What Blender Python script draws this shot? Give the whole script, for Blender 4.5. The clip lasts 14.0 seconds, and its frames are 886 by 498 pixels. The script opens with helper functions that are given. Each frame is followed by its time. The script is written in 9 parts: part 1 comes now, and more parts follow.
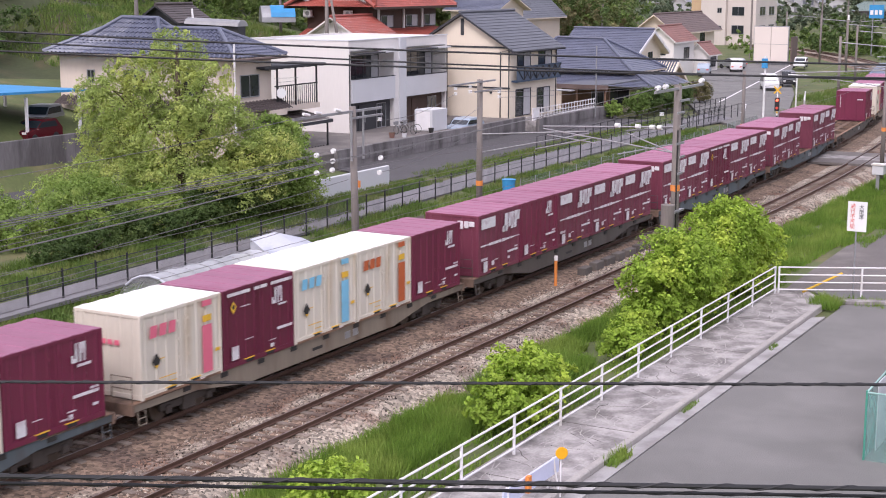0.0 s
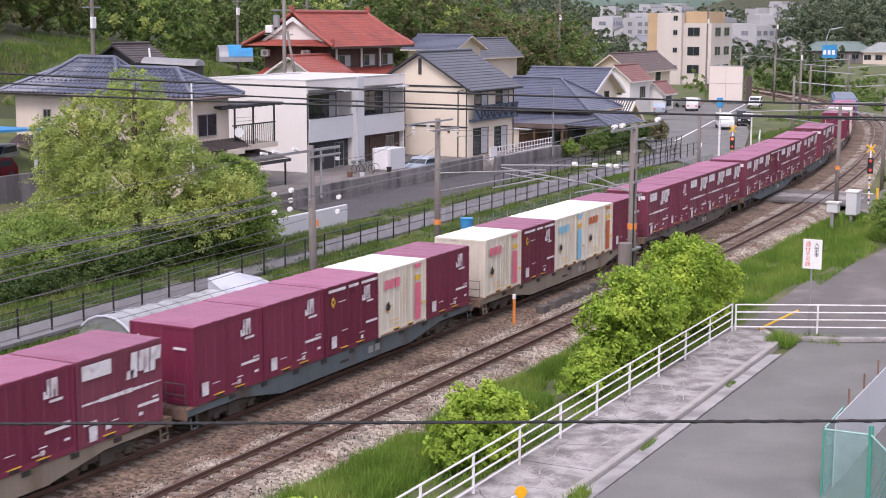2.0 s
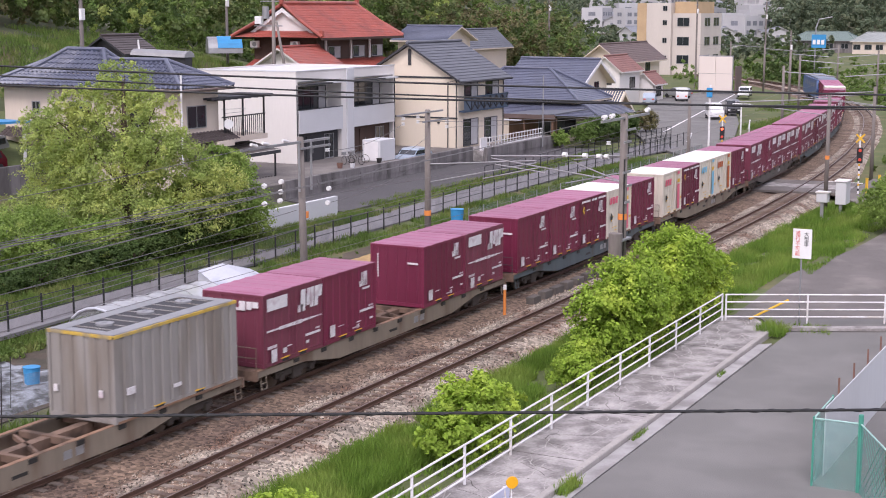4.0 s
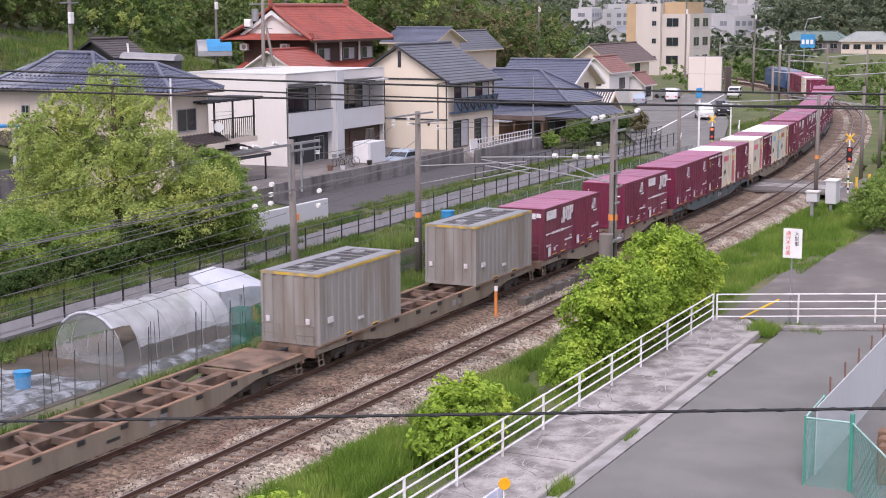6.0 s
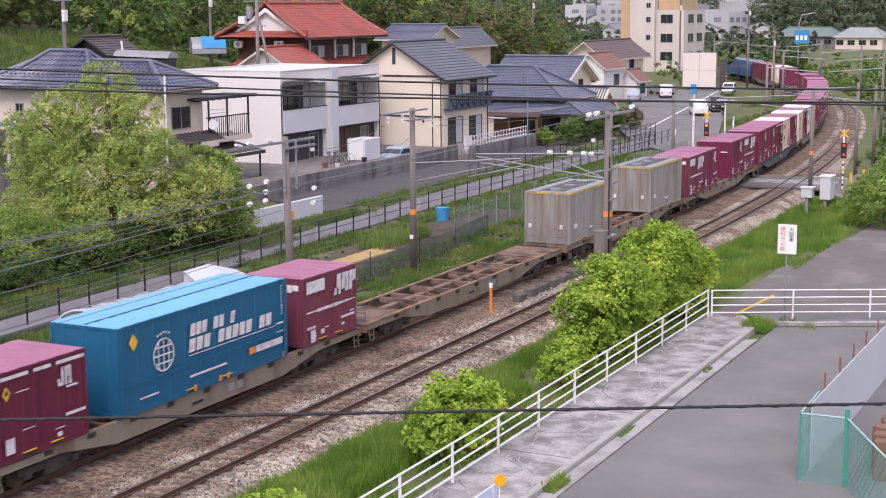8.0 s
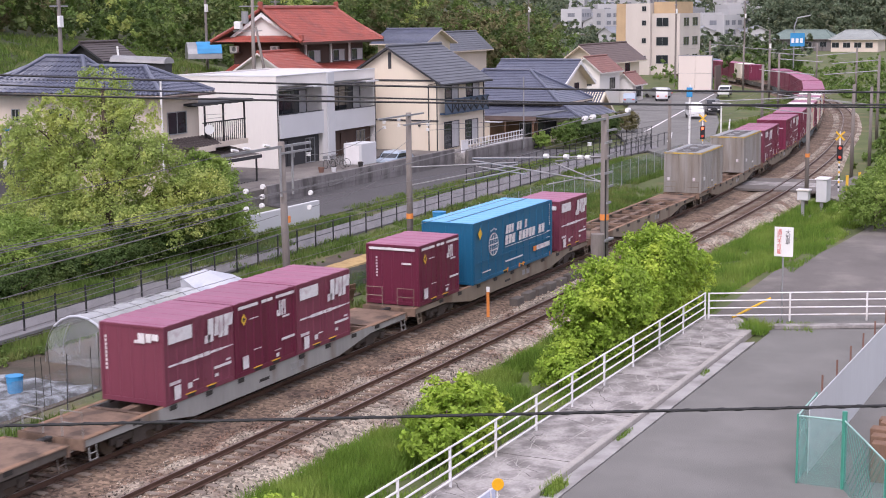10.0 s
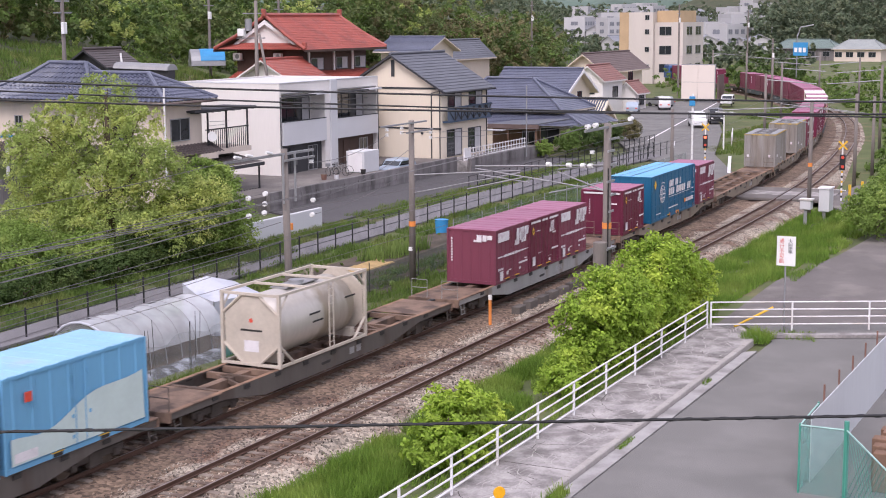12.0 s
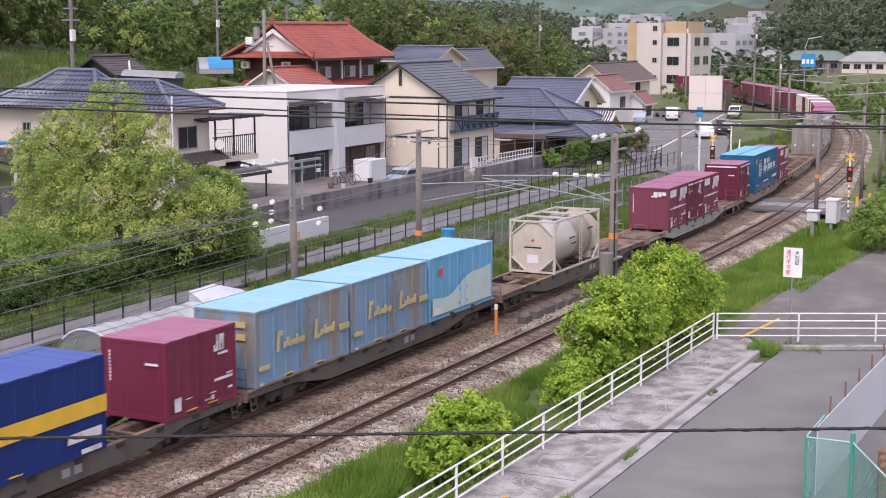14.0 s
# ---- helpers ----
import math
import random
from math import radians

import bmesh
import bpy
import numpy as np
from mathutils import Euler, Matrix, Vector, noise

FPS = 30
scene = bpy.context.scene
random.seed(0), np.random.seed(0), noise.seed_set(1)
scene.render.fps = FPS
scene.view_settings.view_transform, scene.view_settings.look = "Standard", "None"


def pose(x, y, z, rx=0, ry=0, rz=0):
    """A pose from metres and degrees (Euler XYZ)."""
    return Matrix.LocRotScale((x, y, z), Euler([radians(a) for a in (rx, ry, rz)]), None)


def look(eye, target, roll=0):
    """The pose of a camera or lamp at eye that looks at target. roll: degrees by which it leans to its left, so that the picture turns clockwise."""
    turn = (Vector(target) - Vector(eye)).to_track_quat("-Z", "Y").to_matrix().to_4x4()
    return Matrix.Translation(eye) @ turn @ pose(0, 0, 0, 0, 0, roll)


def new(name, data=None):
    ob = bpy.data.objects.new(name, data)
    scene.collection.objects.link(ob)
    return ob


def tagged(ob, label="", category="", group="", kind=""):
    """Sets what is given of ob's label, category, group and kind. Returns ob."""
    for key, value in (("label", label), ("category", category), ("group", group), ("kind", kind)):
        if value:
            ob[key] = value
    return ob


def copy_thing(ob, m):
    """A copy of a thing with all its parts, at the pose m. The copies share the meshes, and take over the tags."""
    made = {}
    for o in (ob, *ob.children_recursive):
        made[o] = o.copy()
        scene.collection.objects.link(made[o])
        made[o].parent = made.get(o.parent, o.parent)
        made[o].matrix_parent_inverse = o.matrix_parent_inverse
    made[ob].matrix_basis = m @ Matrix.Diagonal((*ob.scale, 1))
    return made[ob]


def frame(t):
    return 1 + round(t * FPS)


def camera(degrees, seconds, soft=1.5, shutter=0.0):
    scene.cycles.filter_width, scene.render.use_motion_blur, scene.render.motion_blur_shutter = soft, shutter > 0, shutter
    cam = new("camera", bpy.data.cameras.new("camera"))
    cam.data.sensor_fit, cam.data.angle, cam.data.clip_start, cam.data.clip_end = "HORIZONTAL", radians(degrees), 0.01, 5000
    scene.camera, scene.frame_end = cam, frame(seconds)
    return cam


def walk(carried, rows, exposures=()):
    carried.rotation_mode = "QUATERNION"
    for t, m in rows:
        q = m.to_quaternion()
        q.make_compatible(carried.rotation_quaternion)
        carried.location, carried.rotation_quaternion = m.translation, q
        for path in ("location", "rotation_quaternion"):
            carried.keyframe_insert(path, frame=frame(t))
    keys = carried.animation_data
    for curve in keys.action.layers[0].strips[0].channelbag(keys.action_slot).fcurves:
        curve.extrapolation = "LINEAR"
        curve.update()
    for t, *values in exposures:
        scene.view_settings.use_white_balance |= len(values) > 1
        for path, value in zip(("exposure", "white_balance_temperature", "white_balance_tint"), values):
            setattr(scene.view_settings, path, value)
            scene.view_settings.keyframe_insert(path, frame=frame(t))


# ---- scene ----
# World axes: x runs along the railway in the train's direction, y away from the camera across the tracks, z up from rail top.
EYE = (0.0, 0.0, 12.85)
TURNS = [
    (0.0, -60.89, -10.36, -0.14), (0.5, -61.07, -9.77, -0.15), (1.0, -61.97, -9.23, -0.25), (1.5, -62.23, -9.02, -0.27),
    (2.0, -62.51, -8.86, -0.21), (2.5, -62.60, -8.93, -0.14), (3.0, -62.73, -9.02, -0.15), (5.5, -63.14, -9.33, 0.17),
    (6.0, -63.31, -9.14, 0.23), (6.5, -63.41, -9.09, 0.16), (7.0, -63.44, -9.13, 0.16), (7.5, -63.51, -9.19, 0.31),
    (8.0, -63.53, -9.26, 0.37), (10.5, -63.71, -9.08, 0.62), (11.0, -63.70, -9.08, 0.50), (11.5, -63.69, -9.05, 0.48),
    (12.0, -63.57, -8.80, 0.38), (12.5, -63.48, -8.61, 0.31), (13.0, -63.38, -8.55, 0.25), (13.5, -63.33, -8.49, 0.11),
    (14.0, -63.27, -8.44, 0.05)]
cam = camera(33.2, 14.0, soft=1.0, shutter=0.25)
walk(cam, [(t, pose(*EYE, 90 + p, r, w)) for t, w, p, r in TURNS], exposures=[(0.0, 0.59, 6000, 22), (0.6, 0.61, 6000, 22), (1.3, 0.54, 6000, 22), (11.5, 0.54, 6000, 22), (14.0, 0.52, 6000, 22)])

# ---- light: bright overcast afternoon ----
world = bpy.data.worlds.new("sky")
scene.world = world
world.use_nodes = True
wn = world.node_tree
sky = wn.nodes.new("ShaderNodeTexSky")
sky.sky_type, sky.sun_disc = "NISHITA", False
sky.sun_elevation, sky.sun_rotation = radians(48), radians(290)
sky.air_density, sky.dust_density, sky.ozone_density = 1.0, 6.0, 0.6
soft_sky = wn.nodes.new("ShaderNodeMix")
soft_sky.data_type = "RGBA"
soft_sky.inputs[0].default_value = 0.65
soft_sky.inputs[7].default_value = (8.2, 8.0, 8.2, 1)
wn.links.new(sky.outputs[0], soft_sky.inputs[6])
wn.links.new(soft_sky.outputs[2], wn.nodes["Background"].inputs[0])
wn.nodes["Background"].inputs[1].default_value = 0.11
sun = new("sun", bpy.data.lights.new("sun", "SUN"))
sun.data.energy, sun.data.angle, sun.data.color = 1.4, radians(25), (1.0, 0.95, 0.88)
sun.matrix_world = look((-60, -22, 75), (0, 0, 0))


# ---- materials ----
def mat(name, col, rough=0.7, var=0.25, scale=1.5, fine=25.0, bump=0.2, metal=0.0, other=None, mix=0.5, spec=0.4, emit=0.0, rnd=0.0, island=0.0, streak=False):
    """Node material: two scales of noise over a base colour, an optional second colour in patches, fine relief."""
    m = bpy.data.materials.new(name)
    m.use_nodes = True
    nt = m.node_tree
    b = nt.nodes["Principled BSDF"]
    b.inputs["Roughness"].default_value = rough
    b.inputs["Metallic"].default_value = metal
    b.inputs["Specular IOR Level"].default_value = spec
    tc = nt.nodes.new("ShaderNodeTexCoord")
    src = tc.outputs["Object"]
    if streak:
        mp = nt.nodes.new("ShaderNodeMapping")
        mp.inputs["Scale"].default_value = (1, 1, 0.18)
        nt.links.new(src, mp.inputs[0])
        src = mp.outputs[0]

    def noise_tex(s, detail=3.0):
        n = nt.nodes.new("ShaderNodeTexNoise")
        n.inputs["Scale"].default_value = s
        n.inputs["Detail"].default_value = detail
        nt.links.new(src, n.inputs["Vector"])
        return n.outputs["Fac"]

    big, small = noise_tex(scale), noise_tex(fine, 2.0)
    add = nt.nodes.new("ShaderNodeMath")
    add.operation = "MULTIPLY_ADD"
    nt.links.new(small, add.inputs[0])
    add.inputs[1].default_value = 0.5
    nt.links.new(big, add.inputs[2])
    val = add.outputs[0]
    if rnd or island:
        src_r = nt.nodes.new("ShaderNodeObjectInfo").outputs["Random"] if rnd else nt.nodes.new("ShaderNodeNewGeometry").outputs["Random Per Island"]
        a2 = nt.nodes.new("ShaderNodeMath")
        a2.operation = "MULTIPLY_ADD"
        nt.links.new(src_r, a2.inputs[0])
        a2.inputs[1].default_value = rnd or island
        nt.links.new(val, a2.inputs[2])
        a3 = nt.nodes.new("ShaderNodeMath")
        a3.operation = "SUBTRACT"
        nt.links.new(a2.outputs[0], a3.inputs[0])
        a3.inputs[1].default_value = (rnd or island) / 2
        val = a3.outputs[0]
    ramp = nt.nodes.new("ShaderNodeMapRange")
    ramp.inputs[1].default_value, ramp.inputs[2].default_value = 0.35, 1.15
    ramp.inputs[3].default_value, ramp.inputs[4].default_value = 1 - var, 1 + var
    ramp.clamp = False
    nt.links.new(val, ramp.inputs[0])
    c = nt.nodes.new("ShaderNodeMix")
    c.data_type = "RGBA"
    c.inputs[6].default_value, c.inputs[7].default_value = (*col, 1), (*(other or col), 1)
    if other:
        n3 = noise_tex(scale * 0.7 + 0.13, 5.0)
        r3 = nt.nodes.new("ShaderNodeMapRange")
        r3.inputs[1].default_value, r3.inputs[2].default_value = 0.62 - mix * 0.3, 0.72 - mix * 0.2
        nt.links.new(n3, r3.inputs[0])
        nt.links.new(r3.outputs[0], c.inputs[0])
    else:
        c.inputs[0].default_value = 0.0
    mul = nt.nodes.new("ShaderNodeMix")
    mul.data_type, mul.blend_type = "RGBA", "MULTIPLY"
    mul.inputs[0].default_value = 1.0
    nt.links.new(c.outputs[2], mul.inputs[6])
    nt.links.new(ramp.outputs[0], mul.inputs[7])
    nt.links.new(mul.outputs[2], b.inputs["Base Color"])
    if bump:
        bp = nt.nodes.new("ShaderNodeBump")
        bp.inputs["Strength"].default_value = bump
        bp.inputs["Distance"].default_value = 0.03
        nt.links.new(small, bp.inputs["Height"])
        nt.links.new(bp.outputs[0], b.inputs["Normal"])
    if emit:
        b.inputs["Emission Color"].default_value = (*col, 1)
        b.inputs["Emission Strength"].default_value = emit
    return m


def leaf_mat(name, col, other, trans=0.35):
    m = mat(name, col, rough=0.6, var=0.38, scale=0.45, fine=2.0, bump=0.0, other=other, mix=0.5, spec=0.2, island=0.5)
    nt = m.node_tree
    b = nt.nodes["Principled BSDF"]
    t = nt.nodes.new("ShaderNodeBsdfTranslucent")
    src = b.inputs["Base Color"].links[0].from_socket
    nt.links.new(src, t.inputs[0])
    mx = nt.nodes.new("ShaderNodeMixShader")
    mx.inputs[0].default_value = trans
    nt.links.new(b.outputs[0], mx.inputs[1])
    nt.links.new(t.outputs[0], mx.inputs[2])
    nt.links.new(mx.outputs[0], nt.nodes["Material Output"].inputs[0])
    return m


def stone_mat(name, a, b_, scale):
    """Broken stone: a cell pattern of unevenly coloured stones with relief."""
    m = mat(name, a, rough=0.9, var=0.35, scale=0.5, fine=9.0, bump=0.0, other=b_, mix=0.45)
    nt = m.node_tree
    b = nt.nodes["Principled BSDF"]
    tc = nt.nodes.new("ShaderNodeTexCoord")
    v = nt.nodes.new("ShaderNodeTexVoronoi")
    v.inputs["Scale"].default_value = scale
    nt.links.new(tc.outputs["Object"], v.inputs["Vector"])
    hsv = nt.nodes.new("ShaderNodeSeparateColor")
    nt.links.new(v.outputs["Color"], hsv.inputs[0])
    mr = nt.nodes.new("ShaderNodeMapRange")
    mr.inputs[3].default_value, mr.inputs[4].default_value = 0.45, 1.6
    nt.links.new(hsv.outputs[0], mr.inputs[0])
    mul = nt.nodes.new("ShaderNodeMix")
    mul.data_type, mul.blend_type = "RGBA", "MULTIPLY"
    mul.inputs[0].default_value = 1.0
    nt.links.new(b.inputs["Base Color"].links[0].from_socket, mul.inputs[6])
    nt.links.new(mr.outputs[0], mul.inputs[7])
    nt.links.new(mul.outputs[2], b.inputs["Base Color"])
    bp = nt.nodes.new("ShaderNodeBump")
    bp.inputs["Strength"].default_value, bp.inputs["Distance"].default_value = 0.9, 0.05
    bp.invert = True
    nt.links.new(v.outputs["Distance"], bp.inputs["Height"])
    nt.links.new(bp.outputs[0], b.inputs["Normal"])
    return m


def glass(name, col=(0.03, 0.035, 0.04)):
    m = mat(name, col, rough=0.08, var=0.2, scale=0.6, fine=4, bump=0.0, spec=0.8)
    return m


def mesh_mat(name, col, alpha):
    """Fine netting: thread of a colour with holes between."""
    m = bpy.data.materials.new(name)
    m.use_nodes = True
    nt = m.node_tree
    b = nt.nodes["Principled BSDF"]
    b.inputs["Base Color"].default_value = (*col, 1)
    b.inputs["Roughness"].default_value = 0.7
    n = nt.nodes.new("ShaderNodeTexNoise")
    n.inputs["Scale"].default_value = 1.3
    r = nt.nodes.new("ShaderNodeMapRange")
    r.inputs[3].default_value, r.inputs[4].default_value = alpha - 0.25, alpha + 0.25
    tc = nt.nodes.new("ShaderNodeTexCoord")
    nt.links.new(tc.outputs["Object"], n.inputs["Vector"])
    nt.links.new(n.outputs["Fac"], r.inputs[0])
    nt.links.new(r.outputs[0], b.inputs["Alpha"])
    return m


# ---- geometry helpers ----
def part(name, bm, material, parent=None, label="", smooth=False):
    me = bpy.data.meshes.new(name)
    bm.to_mesh(me)
    bm.free()
    me.materials.append(material)
    if smooth:
        for p in me.polygons:
            p.use_smooth = True
    ob = new(name, me)
    if parent:
        ob.parent = parent
    if label:
        ob["label"] = label
    return ob


def raw(name, verts, faces, material, parent=None, label="", smooth=False):
    me = bpy.data.meshes.new(name)
    me.from_pydata(verts, [], faces)
    me.materials.append(material)
    if smooth:
        for p in me.polygons:
            p.use_smooth = True
    me.update()
    ob = new(name, me)
    if parent:
        ob.parent = parent
    if label:
        ob["label"] = label
    return ob


def thing(name, x=0, y=0, z=0, rz=0, label="", category="", group="", kind=""):
    e = new(name)
    e.empty_display_size = 0.2
    e.matrix_basis = pose(x, y, z, 0, 0, rz)
    return tagged(e, label, category, group, kind)


def box(bm, x0, x1, y0, y1, z0, z1, bevel=0.0, m=None):
    vs = [bm.verts.new(v) for v in ((x0, y0, z0), (x1, y0, z0), (x1, y1, z0), (x0, y1, z0), (x0, y0, z1), (x1, y0, z1), (x1, y1, z1), (x0, y1, z1))]
    fs = [bm.faces.new([vs[i] for i in f]) for f in ((3, 2, 1, 0), (4, 5, 6, 7), (0, 1, 5, 4), (1, 2, 6, 5), (2, 3, 7, 6), (3, 0, 4, 7))]
    if bevel:
        es = list({e for f in fs for e in f.edges})
        r = bmesh.ops.bevel(bm, geom=es, offset=bevel, segments=1, affect="EDGES")
        vs = list({v for f in r["faces"] for v in f.verts} | {v for v in vs if v.is_valid})
    if m is not None:
        bmesh.ops.transform(bm, matrix=m, verts=vs)
    return bm


def boxes(*rows, bevel=0.0):
    bm = bmesh.new()
    for r in rows:
        box(bm, *r, bevel=bevel)
    return bm


def tube(bm, pts, r, n=8, r1=None, cap=True):
    """A round bar along points, radius r to r1."""
    pts = [Vector(p) for p in pts]
    rings = []
    for i, p in enumerate(pts):
        d = (pts[min(i + 1, len(pts) - 1)] - pts[max(i - 1, 0)]).normalized()
        up = Vector((0, 0, 1)) if abs(d.z) < 0.9 else Vector((1, 0, 0))
        a = d.cross(up).normalized()
        b = d.cross(a)
        rr = r if r1 is None else r + (r1 - r) * i / max(1, len(pts) - 1)
        rings.append([bm.verts.new(p + (a * math.cos(k * 2 * math.pi / n) + b * math.sin(k * 2 * math.pi / n)) * rr) for k in range(n)])
    for q, w in zip(rings, rings[1:]):
        for k in range(n):
            bm.faces.new((q[k], q[(k + 1) % n], w[(k + 1) % n], w[k]))
    if cap:
        bm.faces.new(rings[0][::-1])
        bm.faces.new(rings[-1])
    return bm


def tubes(*rows, n=8):
    bm = bmesh.new()
    for pts, r in rows:
        tube(bm, pts, r, n)
    return bm


def prism(bm, poly, axis, a, b):
    """Extrudes a polygon given in the two other axes from a to b along axis ('x', 'y' or 'z')."""
    def put(p, c):
        return {"x": (c, p[0], p[1]), "y": (p[0], c, p[1]), "z": (p[0], p[1], c)}[axis]
    u = [bm.verts.new(put(p, a)) for p in poly]
    v = [bm.verts.new(put(p, b)) for p in poly]
    n = len(poly)
    bm.faces.new(u[::-1])
    bm.faces.new(v)
    for i in range(n):
        bm.faces.new((u[i], u[(i + 1) % n], v[(i + 1) % n], v[i]))
    bmesh.ops.recalc_face_normals(bm, faces=bm.faces[:])
    return bm


def sag(a, b, drop, n=14):
    a, b = Vector(a), Vector(b)
    return [a.lerp(b, i / n) - Vector((0, 0, 4 * drop * (i / n) * (1 - i / n))) for i in range(n + 1)]


# ---- palette ----
M_ASPHALT = mat("asphalt", (0.172, 0.166, 0.158), 0.9, 0.16, 0.35, 26, 0.5, other=(0.196, 0.189, 0.180), mix=0.5)
M_ASPHALT_DARK = mat("dark_asphalt", (0.085, 0.08, 0.083), 0.9, 0.15, 0.3, 40, 0.3)
M_LANE = mat("lane_asphalt", (0.205, 0.195, 0.205), 0.9, 0.12, 0.3, 40, 0.3)
M_CONC = mat("concrete", (0.36, 0.335, 0.325), 0.9, 0.5, 1.6, 12, 0.7, other=(0.215, 0.198, 0.19), mix=0.62)
M_CONC_LIGHT = mat("pale_concrete", (0.46, 0.43, 0.42), 0.9, 0.2, 0.7, 18, 0.3, other=(0.36, 0.33, 0.32), mix=0.4)
M_KERB = mat("kerb_concrete", (0.40, 0.37, 0.35), 0.9, 0.25, 1.4, 22, 0.4, rnd=0.25)
M_WALLC = mat("retaining_concrete", (0.20, 0.185, 0.185), 0.9, 0.45, 0.8, 10, 0.5, streak=True, other=(0.11, 0.10, 0.098), mix=0.5)
M_BALLAST = stone_mat("ballast", (0.33, 0.28, 0.225), (0.165, 0.105, 0.078), 9.0)
M_BALLAST_RUST = stone_mat("rusty_ballast", (0.20, 0.14, 0.10), (0.135, 0.092, 0.07), 9.0)
M_STONE = mat("loose_stone", (0.33, 0.285, 0.235), 0.9, 0.5, 0.5, 12, 0.2, island=1.3, other=(0.17, 0.105, 0.075), mix=0.6)
M_SLEEPER = mat("sleeper_concrete", (0.245, 0.20, 0.165), 0.9, 0.4, 1.6, 14, 0.4, rnd=0.5, other=(0.13, 0.09, 0.07), mix=0.65)
M_RAIL = mat("rail_rust", (0.13, 0.075, 0.055), 0.6, 0.3, 1.0, 20, 0.2, metal=0.3)
M_RAILTOP = mat("rail_head", (0.30, 0.24, 0.22), 0.35, 0.15, 1.0, 20, 0.0, metal=0.7)
M_SOIL = mat("soil", (0.095, 0.074, 0.056), 0.95, 0.35, 0.8, 12, 0.5, other=(0.062, 0.055, 0.04), mix=0.5)
M_GROUND = mat("meadow", (0.098, 0.12, 0.042), 0.95, 0.35, 0.25, 4.0, 0.6, other=(0.14, 0.13, 0.06), mix=0.35)
M_STRAW = mat("straw", (0.42, 0.29, 0.13), 0.95, 0.35, 2.0, 25, 0.5)
M_WHITEPAINT = mat("white_paint", (0.78, 0.76, 0.77), 0.45, 0.1, 1.0, 14, 0.05, other=(0.62, 0.57, 0.53), mix=0.25)
M_BLACKSTEEL = mat("black_steel", (0.025, 0.025, 0.028), 0.5, 0.2, 1.0, 14, 0.0)
M_STEEL = mat("galvanised_steel", (0.33, 0.33, 0.34), 0.5, 0.2, 1.0, 10, 0.05, metal=0.5)
M_POLE = mat("pole_concrete", (0.205, 0.18, 0.165), 0.9, 0.28, 0.8, 12, 0.2, streak=True)
M_CABLE = mat("cable", (0.02, 0.02, 0.022), 0.6, 0.2, 3.0, 20, 0.0)
M_WIRE = mat("wire", (0.16, 0.15, 0.15), 0.5, 0.2, 1.0, 10, 0.0, metal=0.3)
M_PORC = mat("porcelain", (0.78, 0.77, 0.76), 0.3, 0.08, 2.0, 20, 0.0)
M_ORANGE = mat("orange_paint", (0.75, 0.26, 0.06), 0.6, 0.15, 2.0, 20, 0.0)
M_YELLOW = mat("yellow_paint", (0.75, 0.45, 0.04), 0.6, 0.15, 2.0, 20, 0.0)
M_RED = mat("red_paint", (0.65, 0.08, 0.05), 0.5, 0.1, 2.0, 20, 0.0)
M_BARK = mat("bark", (0.12, 0.09, 0.065), 0.95, 0.35, 3.0, 20, 0.5, streak=True)
M_DARK = mat("dark_fitting", (0.03, 0.028, 0.027), 0.6, 0.2, 2.0, 14, 0.0)
M_GUTTER = mat("gutter_concrete", (0.37, 0.355, 0.35), 0.9, 0.2, 0.7, 18, 0.3, other=(0.24, 0.225, 0.22), mix=0.5)
M_ROAD_OLD = mat("worn_road", (0.150, 0.134, 0.126), 0.9, 0.28, 0.4, 24, 0.4, other=(0.20, 0.18, 0.165), mix=0.4)
M_FOREST_FLOOR = mat("forest_floor", (0.05, 0.06, 0.025), 0.95, 0.4, 0.2, 3.0, 0.6, other=(0.08, 0.07, 0.035), mix=0.4)


# ---- line of the railway ----
CURVE_X, LINE_Y, GAP = 58.0, 28.4, 4.0


def curve_table():
    """Centre of the far track metre by metre: easing into 480 m radius, then 260 m."""
    x, y, a, out = CURVE_X, LINE_Y, 0.0, [(CURVE_X, LINE_Y, 0.0)]
    for i in range(420):
        u = i + 0.5
        a1 = a + (min(1.0, u / 40) / 480 if u < 120 else 1 / 260)
        x, y, a = x + math.cos((a + a1) / 2), y + math.sin((a + a1) / 2), a1
        out.append((x, y, a))
    return out


CURVE = curve_table()


def on_line(s, off=0.0):
    """Place and heading (radians) at s metres along the far track; off: metres to the left of it."""
    if s < CURVE_X:
        return s, LINE_Y + off, 0.0
    i = min(len(CURVE) - 2, int(s - CURVE_X))
    k = s - CURVE_X - i
    (x0, y0, a0), (x1, y1, a1) = CURVE[i], CURVE[i + 1]
    x, y, a = x0 + (x1 - x0) * k, y0 + (y1 - y0) * k, a0 + (a1 - a0) * k
    return x - off * math.sin(a), y + off * math.cos(a), a


def smooth(v, a, b):
    t = min(1.0, max(0.0, (v - a) / (b - a)))
    return t * t * (3 - 2 * t)


